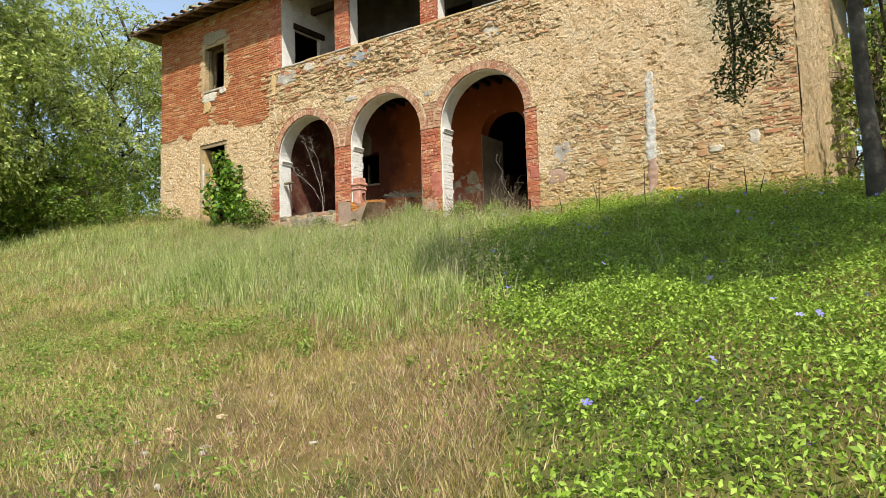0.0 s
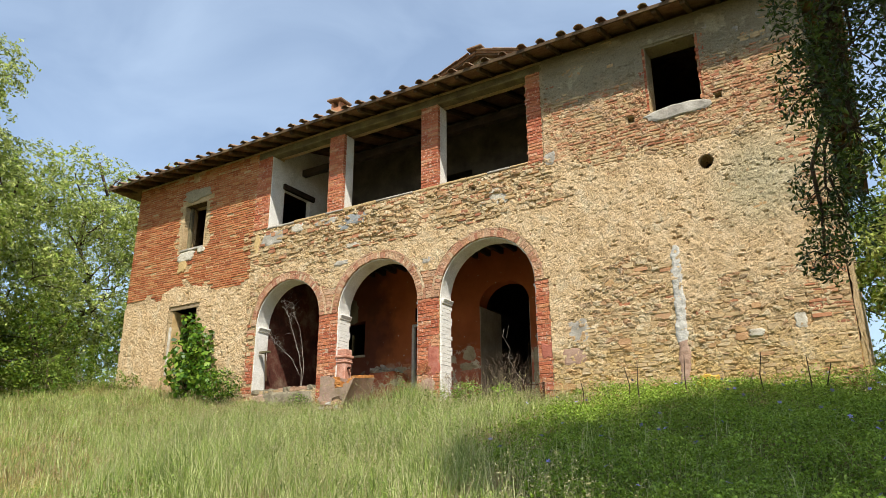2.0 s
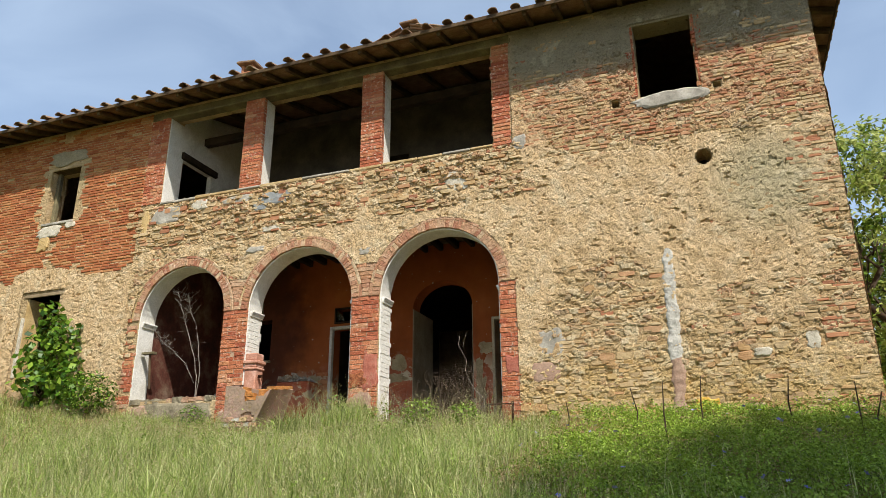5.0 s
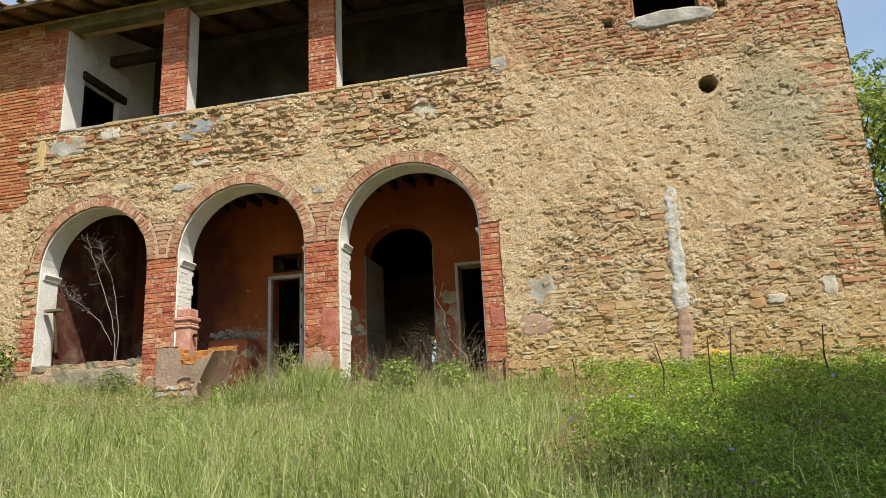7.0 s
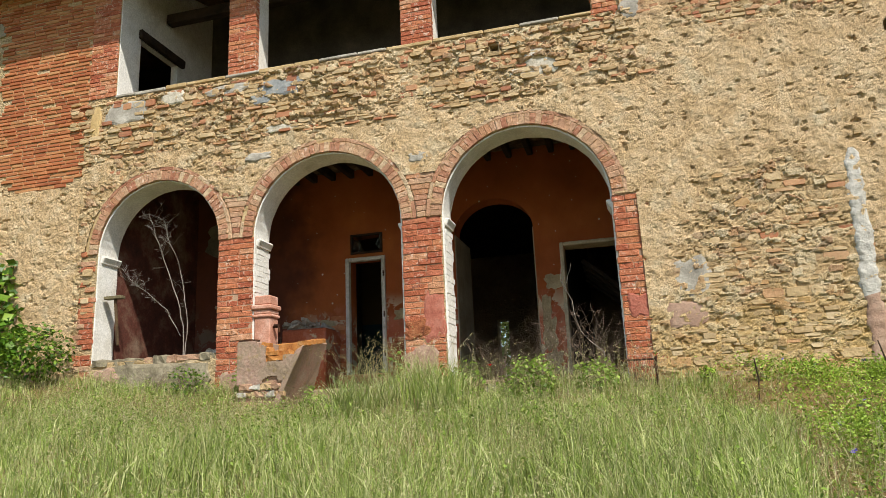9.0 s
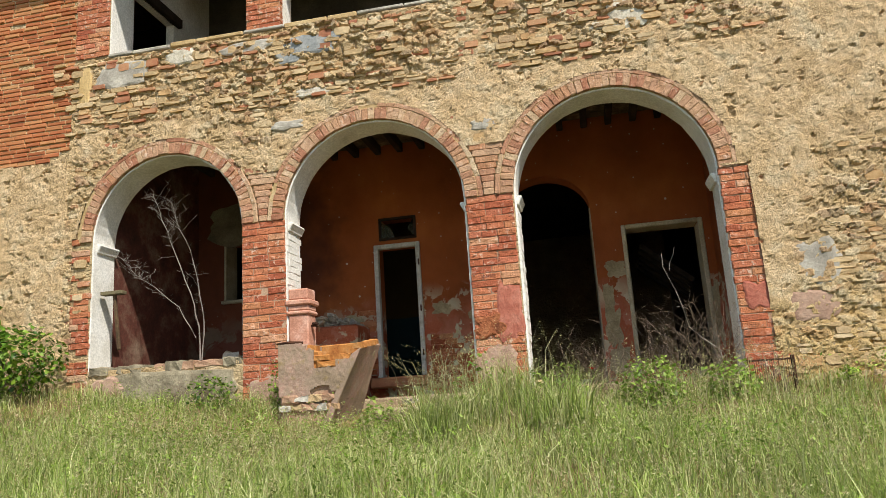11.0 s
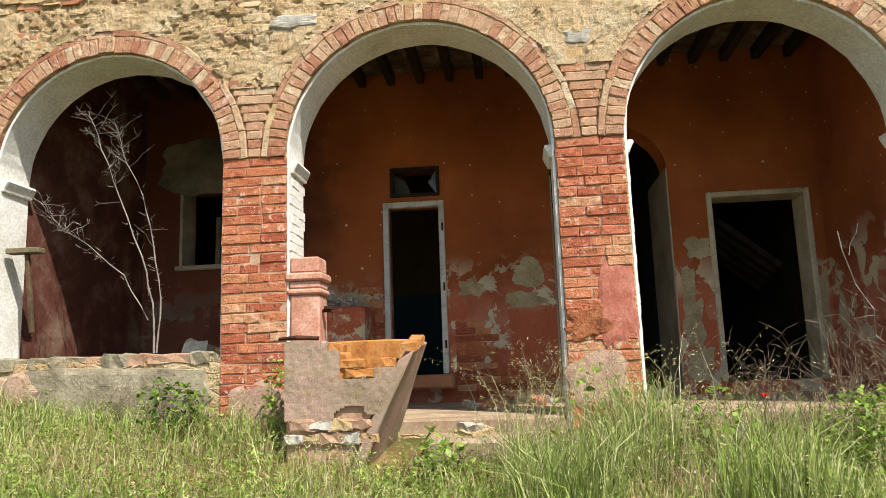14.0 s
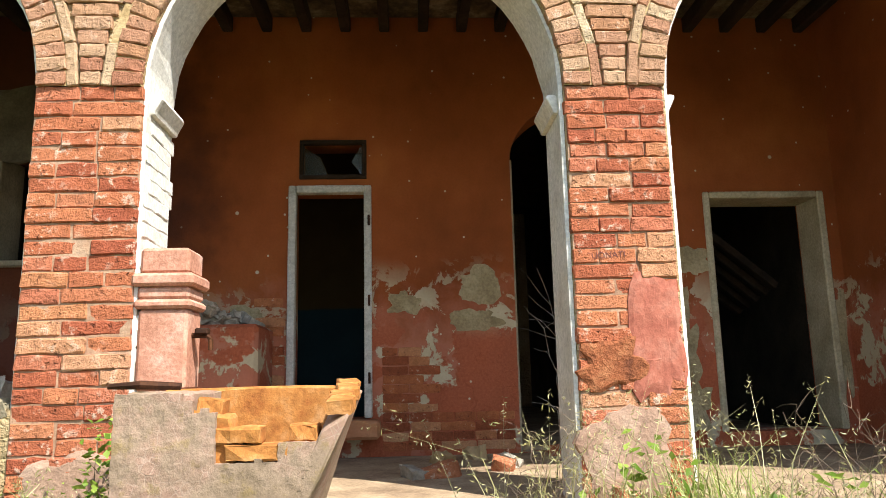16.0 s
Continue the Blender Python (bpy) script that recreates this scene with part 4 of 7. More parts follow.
hgt = hgt - 0.035 * np.clip((soft_noise(CU, CV * 1.4, 8.5, 71, 3) - 0.73) * 14, 0, 1) - 0.02 * np.clip((soft_noise(CU, CV * 1.6, 13.0, 77, 2) - 0.77) * 10, 0, 1)
# the ragged band under the loggia sill
band = np.clip((CV - 7.55) / 0.35, 0, 1) * np.clip((8.8 - CV) / 0.08, 0, 1) * np.clip((-6.9 - CU) / 0.4, 0, 1) * np.clip((soft_noise(CU, CV, 0.9, 143) - 0.3) * 4, 0, 1)
hgt = hgt + band * (0.05 * joint * tone - 0.012 + 0.03 * crumb)
keep = np.zeros((len(cv) - 1, len(cu) - 1), bool)
for j in range(len(cv) - 1):
    for i in range(len(cu) - 1):
        keep[j, i] = not blocked(cu[i], cu[i + 1], cv[j], cv[j + 1])
keep &= ~((CU[:-1, :-1] < -15.58) & (CU[:-1, :-1] > -15.9) & (CV[:-1, :-1] < 6.1) & (CV[:-1, :-1] > 4.1))
keep &= ~((CU[:-1, :-1] < -15.99) & (CV[:-1, :-1] > 7.1 + 0.35 * soft_noise(CU, CV, 1.2, 3)[:-1, :-1] + 0.2 * ((CU[:-1, :-1] > -19.6) & (CU[:-1, :-1] < -17.6))))
nu = len(cu)
idx = np.arange(len(cu) * len(cv)).reshape(CU.shape)
quads = np.stack([idx[:-1, :-1], idx[:-1, 1:], idx[1:, 1:], idx[1:, :-1]], -1)[keep]
used = np.unique(quads)
remap = np.zeros(idx.size, int)
remap[used] = np.arange(len(used))
cverts = np.stack([CU + 0.006 * (soft_noise(CU, CV, 21, 81, 1) - 0.5), FRONT - hgt, CV], -1).reshape(-1, 3)[used]


def coat_material():
    k = Mat("crumbling_coat", 0.94)
    x, y, z = k.xyz()
    at = k.n("ShaderNodeAttribute")
    at.attribute_name = "tone"
    ab = k.n("ShaderNodeAttribute")
    ab.attribute_name = "bare"
    big, mid, fine = k.noise(0.55, 5), k.noise(3.2, 6, 0.65), k.noise(30, 5, 0.75)
    plaster = k.ramp(mid, [(0.25, lin("be9f73")), (0.45, lin("dfbe90")), (0.6, lin("e7ca9f")), (0.8, lin("eedebb"))])
    stone = k.ramp(at.outputs["Fac"], [(0.0, lin("8a724c")), (0.2, lin("c4a270")), (0.45, lin("dcbb88")), (0.65, lin("e6cb9e")), (0.78, lin("eedeba")), (0.86, lin("b88a58")), (0.93, lin("a9694a")), (1.0, lin("8d8068"))])
    stone = k.mix(0.5, stone, k.ramp(mid, [(0.3, lin("c0a072")), (0.7, lin("e4c89e"))]))
    c = k.mix(ab.outputs["Fac"], plaster, stone)
    redz = k.math("MULTIPLY", k.step(k.math("ADD", z, k.math("MULTIPLY", mid, 0.8)), 8.8, 9.2), k.step(x, -7.3, -7.0))
    c = k.mix(k.math("MULTIPLY", redz, k.math("MULTIPLY", at.outputs["Fac"], 0.65)), c, k.mix(mid, lin("9a5a3c"), lin("c08058")))
    foot = k.math("MULTIPLY", k.step(k.math("ADD", z, k.math("MULTIPLY", mid, 1.4)), 5.7, 4.4), k.step(x, -7.6, -7.0))
    c = k.mix(k.math("MULTIPLY", foot, 0.5), c, k.mix(mid, lin("c29a52"), lin("e2c47c")))
    px, pz = k.math("SUBTRACT", x, -2.9), k.math("SUBTRACT", z, 7.3)
    d = k.math("SQRT", k.math("ADD", k.math("MULTIPLY", px, px), k.math("MULTIPLY", pz, pz)))
    d = k.math("ADD", d, k.math("MULTIPLY", mid, 0.9))
    c = k.mix(k.math("MULTIPLY", k.step(d, 1.75, 0.7), 0.5), c, lin("a6a98a"))
    e = k.math("ADD", z, k.math("MULTIPLY", k.noise(1.1, 4), 1.4))
    c = k.mix(k.math("MULTIPLY", k.step(e, 10.3, 10.9), k.step(x, -7.4, -7.0)), c, k.mix(mid, lin("8f836a"), lin("ab9f84")))
    pale = k.step(k.noise(1.7, 5, 0.6, warp=0.4), 0.58, 0.66)
    c = k.mix(k.math("MULTIPLY", pale, 0.4), c, lin("e0d2b0"))
    grain = k.noise(95, 3, 0.75)
    c = k.mix(0.4, c, k.ramp(fine, [(0.3, 0.5), (0.6, 1.0)]), "MULTIPLY")
    # dark specks in the colour stand for the shade in small crumbled pits
    c = k.mix(0.6, c, k.ramp(k.noise(24, 7, 0.82), [(0.36, 0.32), (0.47, 1.0)]), "MULTIPLY")
    c = k.mix(0.3, c, k.ramp(grain, [(0.33, 0.4), (0.62, 1.0)]), "MULTIPLY")
    crumbs = k.noise(13, 6, 0.78)
    return k.done(c, k.bump(k.math("ADD", k.math("MULTIPLY", crumbs, 1.6), k.math("ADD", fine, k.math("MULTIPLY", grain, 0.7))), 1.0, 0.028))


COAT = coat_material()
# the same coat on the sunlit end wall
ey = np.arange(FRONT + 0.01, 21.0, 0.05)
ez = np.arange(3.3, 11.1, 0.05)
EY, EZ = np.meshgrid(ey, ez)
eh = 0.012 + 0.05 * (soft_noise(EY, EZ * 1.6, 4.5, 131, 3) - 0.35) + 0.02 * (soft_noise(EY, EZ, 11, 133, 2) - 0.5)
ei = np.arange(EY.size).reshape(EY.shape)
eq = np.stack([ei[:-1, :-1], ei[:-1, 1:], ei[1:, 1:], ei[1:, :-1]], -1).reshape(-1, 4)
end_coat = obj("mortar_coat", np.stack([X1 + eh, EY, EZ], -1).reshape(-1, 3), eq.tolist(), COAT, wall_right, "crumbling tan mortar over rubble")
end_coat.data.attributes.new("tone", "FLOAT", "POINT").data.foreach_set("value", soft_noise(EY, EZ * 2, 6.0, 135, 1).reshape(-1).astype(np.float32))
end_coat.data.attributes.new("bare", "FLOAT", "POINT").data.foreach_set("value", np.clip((soft_noise(EY, EZ, 0.9, 137) - 0.4) * 5, 0, 1).reshape(-1).astype(np.float32))
tagged(end_coat, kind="stuff")
coat = obj("mortar_coat", cverts, remap[quads].tolist(), COAT, wall_front, "crumbling tan mortar over rubble")
for nm, arr in (("tone", tone), ("bare", bare)):
    coat.data.attributes.new(nm, "FLOAT", "POINT").data.foreach_set("value", arr.reshape(-1)[used].astype(np.float32))
tagged(coat, kind="stuff")


def patch(cx, cz, w, h, material, seed, thick=0.05, label="", name="plaster_patch", parent=None, wave=0.35, n=26):
    """A ragged sheet of plaster or cement on the facade."""
    r = random.Random(seed)
    thick += 0.012
    vs, fs = [], []
    out = []
    for i in range(n):
        a = 2 * math.pi * i / n
        k = 1 + wave * noise.noise(Vector((math.cos(a) * 1.6 + seed, math.sin(a) * 1.6, seed * 0.37))) + 0.08 * r.uniform(-1, 1)
        ca, sa = math.cos(a), math.sin(a)
        e = (abs(ca) ** 4 + abs(sa) ** 4) ** -0.25
        out.append((ca * e * k * w / 2, sa * e * k * h / 2))
    for s, y in ((1.0, 0.02), (0.97, -thick * 0.7), (0.8, -thick), (0.45, -thick * 1.05)):
        for a, b in out:
            vs.append((cx + a * s, FRONT + y + (r.uniform(-0.002, 0.002) if y < 0 else 0), cz + b * s))
    for lv in range(3):
        for q in range(n):
            fs.append((lv * n + q, lv * n + (q + 1) % n, (lv + 1) * n + (q + 1) % n, (lv + 1) * n + q))
    fs.append(tuple(range(3 * n, 4 * n)))
    return obj(name, vs, fs, material, parent or wall_front, label)


WHITE_PATCH = rough_surface("old_white_plaster", "a89c86", "cdc3ae", "dfd8c8", 5, 40, 0.6, 0.012)
BLUE_PATCH = rough_surface("blue_grey_cement", "7e807e", "989a98", "b0aea6", 5, 35, 0.8, 0.02)
PINK_PATCH = rough_surface("pinkish_cement", "9a7a66", "b0907a", "bfa48e", 5, 35, 0.8, 0.02)
GREY_STRIP = rough_surface("trowelled_cement", "a8a296", "cac4b8", "dcd7cc", 8, 25, 1.0, 0.03)
TAN_PLASTER = rough_surface("tan_plaster", "b0905c", "c9aa74", "d8bd8a", 2, 30, 0.8, 0.02)
patch(-8.3, 8.15, 0.5, 0.42, WHITE_PATCH, 3, 0.035, "pale lime plaster remnant")
patch(-8.62, 8.02, 0.35, 0.1, WHITE_PATCH, 4, 0.03, "pale lime plaster remnant")
patch(-12.35, 8.42, 0.8, 0.3, BLUE_PATCH, 5, 0.035, "blue-grey cement repair")
patch(-12.7, 8.27, 0.35, 0.2, BLUE_PATCH, 6, 0.035, "blue-grey cement repair")
patch(-13.3, 8.52, 0.7, 0.18, CEMENT, 7, 0.03, "grey cement repair")
patch(-15.2, 8.42, 0.8, 0.42, CEMENT, 8, 0.035, "grey cement repair")
patch(-14.3, 8.55, 0.45, 0.25, WHITE_PATCH, 9, 0.035, "pale lime plaster remnant")
patch(-15.78, 8.35, 0.2, 0.6, TAN_PLASTER, 10, 0.03, "tan plaster edge")
patch(-12.35, 7.72, 0.5, 0.13, WHITE_PATCH, 12, 0.03, "pale stone")
patch(-12.75, 7.3, 0.42, 0.13, CEMENT, 13, 0.04, "pale grey stone")
patch(-10.15, 6.95, 0.32, 0.17, CEMENT, 14, 0.03, "squared grey stone")
patch(-7.0, 8.72, 0.28, 0.34, CEMENT, 15, 0.03, "grey cement block")
patch(-4.26, 9.07, 1.25, 0.27, CEMENT, 16, 0.05, "grey cement window sill", "window_sill", wave=0.3)
patch(-3.36, 4.49, 0.24, 0.13, WHITE_PATCH, 17, 0.045, "white rounded stone")
patch(-3.62, 4.44, 0.22, 0.15, STONE_ONE, 18, 0.03, "tan stone")
patch(-2.65, 4.62, 0.2, 0.3, WHITE_PATCH, 19, 0.03, "pale stone")
patch(-4.25, 3.72, 0.36, 0.24, rough_surface("yellow_stone", "b08830", "cfa548", "d9b868", 6, 40, 0.8, 0.02), 22, 0.04, "yellow sandstone block")
patch(-6.65, 4.85, 0.5, 0.5, CEMENT, 23, 0.02, "grey cement smear")
patch(-6.75, 4.4, 0.55, 0.3, PINK_PATCH, 24, 0.02, "pinkish plaster smear")
patch(-3.0, 10.5, 0.14, 0.14, CEMENT, 25, 0.02, "round cement plug")
patch(-3.55, 10.75, 0.1, 0.14, CEMENT, 26, 0.02, "cement plug")
patch(-2.55, 10.72, 0.1, 0.16, CEMENT, 27, 0.02, "cement plug")
patch(-14.5, 3.95, 2.0, 0.56, PARAPET, 41, 0.025, "grey lichened parapet render", wave=0.12)
patch(-15.3, 4.05, 0.5, 0.3, PINK_PATCH, 42, 0.04, "pinkish parapet render")
patch(-18.75, 8.5, 0.75, 0.3, WHITE_PATCH, 28, 0.035, "broken pale plaster under the window")
patch(-18.85, 8.2, 0.35, 0.4, TAN_PLASTER, 29, 0.03, "broken tan plaster under the window")
patch(-18.1, 8.6, 0.3, 0.16, WHITE_PATCH, 30, 0.035, "broken pale plaster")
patch(-18.5, 10.45, 1.2, 0.4, rough_surface("greyed_plaster", "857a62", "9c9178", "aca188", 2, 30, 0.6, 0.02), 32, 0.02, "grey plaster lintel over the window")
RED_WASH = rough_surface("smooth_red_wash", "9a5444", "b06a56", "c08470", 5, 45, 0.6, 0.01)
for pc_ in ((-10.02, 4.62, 0.3, 0.72, RED_WASH, 51, "smooth red wash remnant"), (-10.22, 3.98, 0.5, 0.5, PINK_PATCH, 52, "pinkish render at the pier's foot"), (-13.05, 3.85, 0.5, 0.4, PINK_PATCH, 54, "pinkish render at the pier's foot"), (-7.3, 4.55, 0.3, 0.3, RED_WASH, 55, "smooth red wash remnant")):
    patch(*pc_[:6], 0.016, pc_[6], "wash_patch")
patch(-10.26, 4.46, 0.34, 0.26, rough_surface("broken_orange_brick", "70402a", "9c5c3a", "b47c56", 9, 40, 1.0, 0.03), 57, 0.02, "broken orange brick face", "wash_patch", wave=0.6)
# the trowelled strip down the wall
rp = random.Random(9)
vs, fs = [], []
cols = 7
rows_ = 60
for j in range(rows_ + 1):
    z = 6.3 - j * (6.3 - 3.55) / rows_
    c = -4.6 + 0.01 * math.sin(j * 0.31) + 0.006 * math.sin(j * 0.9) - 0.04 * j / rows_
    w = (0.125 + 0.015 * math.sin(j * 0.55 + 1)) * min(1, (j + 1) / 4)
    for i in range(cols):
        u = i / (cols - 1) * 2 - 1
        edge = abs(u) == 1
        vs.append((c + u * w + rp.uniform(-0.012, 0.012), FRONT + (0.015 if edge else -0.04 - 0.006 * (1 - u * u) - 0.006 * math.sin(j * 1.9 + u * 1.4) + rp.uniform(-0.008, 0.008)), z + 0.03 * u * math.sin(j * 0.5)))
for j in range(rows_):
    for i in range(cols - 1):
        fs.append((j * cols + i, (j + 1) * cols + i, (j + 1) * cols + i + 1, j * cols + i + 1))
cut = 40 * (cols - 1)
obj("cement_strip", vs, fs[:cut], GREY_STRIP, wall_front, "trowelled grey cement strip over an old pipe", smooth=True)
obj("cement_strip", vs, fs[cut:], PINK_PATCH, wall_front, "pinkish lower end of the cement strip", smooth=True)

# ---- windows and doors ----
window_1 = tagged(empty("window_1", (-18.53, FRONT, 9.4)), "empty upper window with a grey timber side post", "window", kind="structure")
boxed("frame_post", (-0.46, -0.36, 0.16, 0.26, -0.68, 0.74), PALE_WOOD, window_1, 0.01)
boxed("lintel", (-0.5, 0.5, 0.02, 0.3, 0.745, 0.85), OLD_WOOD, window_1, 0.015)
boxed("sill", (-0.5, 0.5, -0.05, 0.3, -0.74, -0.67), CEMENT, window_1, 0.015)
window_2 = tagged(empty("window_2", (-4.28, FRONT, 9.95)), "empty square upper window", "window", kind="structure")
boxed("lintel", (-0.58, 0.58, 0.02, 0.4, 0.755, 0.83), OLD_WOOD, window_2, 0.012)
for s in (-1, 1):
    jm = masonry("window_jamb", "ragged brick jamb of the upper window")
    courses(jm, -4.28 + s * 0.51 - (0.16 if s < 0 else 0.0), -4.28 + s * 0.51 + (0.0 if s < 0 else 0.16), 9.22, 10.7, FRONT, REDS, course=0.085, seed=31 + s, edge=0.03)
door_1 = tagged(empty("door_1", (-18.54, FRONT, 4.7)), "open doorway with a pale plastered reveal", "door", kind="structure")
boxed("lintel", (-0.62, 0.6, -0.02, 0.44, 2.17, 2.25), TILE, door_1, 0.012, "thin brick lintel")
boxed("reveal", (-0.51, -0.48, 0.02, DEPTH, 0.0, 2.17), TAN_PLASTER, door_1, 0.004)
boxed("edge_strip", (-0.58, -0.5, -0.03, 0.03, 0.3, 1.7), WHITE_PATCH, door_1, 0.012)
door_2 = tagged(empty("door_2", (-12.07, BACKY, 4.06)), "tall narrow doorway with a flaking white frame", "door", kind="structure")
boxed("frame_post", (-0.385, -0.315, -0.05, 0.06, 0.0, 2.14), FRAME_PAINT, door_2, 0.008)
boxed("frame_post", (0.315, 0.385, -0.05, 0.06, 0.0, 2.14), FRAME_PAINT, door_2, 0.008)
boxed("frame_head", (-0.315, 0.315, -0.05, 0.06, 2.07, 2.14), FRAME_PAINT, door_2, 0.008)
for zz in (0.3, 1.0, 1.75):
    boxed("hinge", (0.35, 0.372, -0.066, -0.048, zz, zz + 0.1), IRON, door_2, 0.003)
boxed("step", (-0.46, 0.46, -0.3, 0.3, -0.17, -0.01), RED_STONE, door_2, 0.025, "worn red brick step")
window_3 = tagged(empty("window_3", (-12.045, BACKY, 6.46)), "small dark transom window with broken glass", "window", kind="structure")
for a, b, c, d in ((-0.315, 0.315, 0.15, 0.19), (-0.315, 0.315, -0.19, -0.15), (-0.315, -0.275, -0.15, 0.15), (0.275, 0.315, -0.15, 0.15)):
    boxed("frame_bar", (a, b, -0.03, 0.03, c, d), DARK_WOOD, window_3, 0.006)
GLASS = Mat("dusty_glass", 0.15)
GLASS.b.inputs["Transmission Weight"].default_value = 0.9
GLASS_M = GLASS.done(lin("9aa39c"))
obj("pane", [(-0.27, 0, -0.15), (-0.05, 0, -0.15), (-0.12, 0, 0.02), (-0.27, 0, 0.12), (-0.27, 0.004, -0.15), (-0.05, 0.004, -0.15), (-0.12, 0.004, 0.02), (-0.27, 0.004, 0.12)], [(0, 1, 2, 3), (7, 6, 5, 4), (0, 4, 5, 1), (1, 5, 6, 2), (2, 6, 7, 3), (3, 7, 4, 0)], GLASS_M, window_3, "broken glass shard")
obj("pane", [(0.27, 0, -0.15), (0.27, 0, 0.15), (0.17, 0, -0.02), (0.27, 0.004, -0.15), (0.27, 0.004, 0.15), (0.17, 0.004, -0.02)], [(0, 1, 2), (5, 4, 3), (0, 3, 4, 1), (1, 4, 5, 2), (2, 5, 3, 0)], GLASS_M, window_3, "broken glass shard")
DOOR_PLASTER = rough_surface("cream_door_plaster", "a89c80", "c4b89a", "d6ccb2", 2, 40, 0.4)
door_3 = tagged(empty("door_3", (-7.9, BACKY, 3.85)), "wide doorway with a pale plastered surround", "door", kind="structure")
for a, b, c, d in ((-0.6, -0.535, 0, 2.26), (0.53, 0.6, 0, 2.26), (-0.535, 0.53, 2.195, 2.26)):
    boxed("surround", (a, b, -0.02, 0.38, c, d), DOOR_PLASTER, door_3, 0.012)
for q in range(5):
    boxed("fallen_plank", (-0.5, 0.5, 0.5 + q * 0.22, 0.62 + q * 0.22, -0.04, 0.04), DARK_WOOD, door_3, 0.01, m=Matrix.Translation((0.1, 0.3, 1.75 - q * 0.05)) @ Matrix.Rotation(0.7, 4, "Y"))
window_4 = tagged(empty("window_4", (-14.62, BACKY, 6.0)), "sooty kitchen window with a pale sill", "window", kind="structure")
boxed("sill", (-0.55, 0.55, -0.06, 0.3, -0.53, -0.47), PALE_PLASTER, window_4, 0.012)
boxed("reveal", (-0.52, -0.48, 0.0, 0.4, -0.48, 0.53), PALE_PLASTER, window_4, 0.008)
boxed("inner_frame", (-0.12, -0.06, 0.2, 0.28, -0.48, 0.2), PALE_WOOD, window_4, 0.008)
patch_hood = patch(-14.9, 6.85, 1.0, 0.7, rough_surface("dull_hood_plaster", "4a443a", "6e6654", "8c846c", 2, 40, 0.5), 60, 0.0, "dull pale hood plaster", "plaster_patch", wall_porch_back)
patch_hood.location.y = BACKY - FRONT
boxed("lintel_loggia_door", (-15.47, -15.36, 14.9, 16.2, 10.1, 10.26), DARK_WOOD, wall_loggia_left, 0.012, "dark timber lintel")
boxed("loggia_tie_beam", (-15.4, -7.6, 15.6, 15.78, 10.75, 10.95), DARK_WOOD, roof, 0.015)
for i in range(9):
    xb = -14.9 + i * 0.88
    boxed("loggia_rafter", (-0.05, 0.05, 0, 3.0, -0.13, 0), OLD_WOOD, roof, 0.012, m=Matrix.Translation((xb, FRONT + 0.2, EAVE + 0.098 + (OVER + 0.2) * PITCH)) @ Matrix.Rotation(math.atan(PITCH), 4, "X"))
ceiling_rooms = tagged(obj("ceiling_attic", [(X0, BACKY + 0.4, 11.1), (X1, BACKY + 0.4, 11.1), (X1, REAR, 11.1), (X0, REAR, 11.1)], [(0, 1, 2, 3)], DARK_WOOD), "dark attic boards", "ceiling", kind="structure")
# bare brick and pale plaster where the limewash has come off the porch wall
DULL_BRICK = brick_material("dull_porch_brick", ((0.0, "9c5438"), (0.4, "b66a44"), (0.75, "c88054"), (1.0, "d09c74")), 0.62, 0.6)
DULLS = [brick_mesh("brick", DULL_BRICK, s + 260) for s in range(5)]
porch_brick = masonry("porch_brickwork", "bare red brick showing at the foot of the porch wall")
courses(porch_brick, -11.6, -10.4, 3.76, 5.1, BACKY, DULLS, seed=71, proud=0.004, keep_if=lambda x, z: z < 4.05 + 0.95 * max(0, 1 - (x + 11.6) / 0.75) + 0.45 * nz(x, z, 2.2, 4))
courses(porch_brick, -12.72, -12.48, 3.76, 5.15, BACKY, DULLS, seed=72, proud=0.004, edge=0.05, skip=0.12)
courses(porch_brick, -8.9, -8.5, 3.9, 4.7, BACKY, DULLS, seed=73, proud=0.003, edge=0.04, keep_if=lambda x, z: nz(x, z, 2.5, 8) > 0.0)
OLD_COAT = rough_surface("yellowed_plaster", "8c7c5c", "a89876", "c4b492", 3, 40, 0.5, 0.012)
for cx_, cz_, w_, h_, sd_ in ((-10.7, 5.25, 0.36, 0.3, 61), (-10.72, 4.92, 0.42, 0.2, 62), (-11.38, 5.08, 0.3, 0.22, 64), (-8.66, 5.45, 0.28, 0.26, 67), (-8.8, 5.0, 0.18, 0.5, 68), (-8.76, 4.55, 0.24, 0.45, 69), (-8.72, 4.1, 0.28, 0.4, 70), (-7.27, 4.6, 0.12, 0.9, 74), (-12.85, 5.0, 0.3, 0.16, 75)):
    patch(cx_, cz_, w_, h_, OLD_COAT, sd_, -0.004, "pale plaster under lost limewash", "plaster_patch", wall_porch_back, wave=0.6, n=44).location.y = BACKY - FRONT
# painted wall of the room behind the narrow door
PAINTED = Mat("teal_and_ochre_wall", 0.9)
pz_ = PAINTED.xyz()[2]
pw_ = PAINTED.noise(3, 5)
pcol = PAINTED.mix(PAINTED.step(PAINTED.math("ADD", pz_, PAINTED.math("MULTIPLY", pw_, 0.06)), 5.28, 5.31), PAINTED.mix(pw_, lin("1a2c30"), lin("2a4246")), PAINTED.mix(pw_, lin("3e3018"), lin("5a4828")))
tagged(boxed("room_wall_7", (-13.1, -11.3, 19.6, 19.8, 3.74, 7.9), PAINTED.done(pcol, PAINTED.bump(pw_, 0.4)), None, 0.0), "room wall painted teal below and ochre above", "wall", kind="structure")
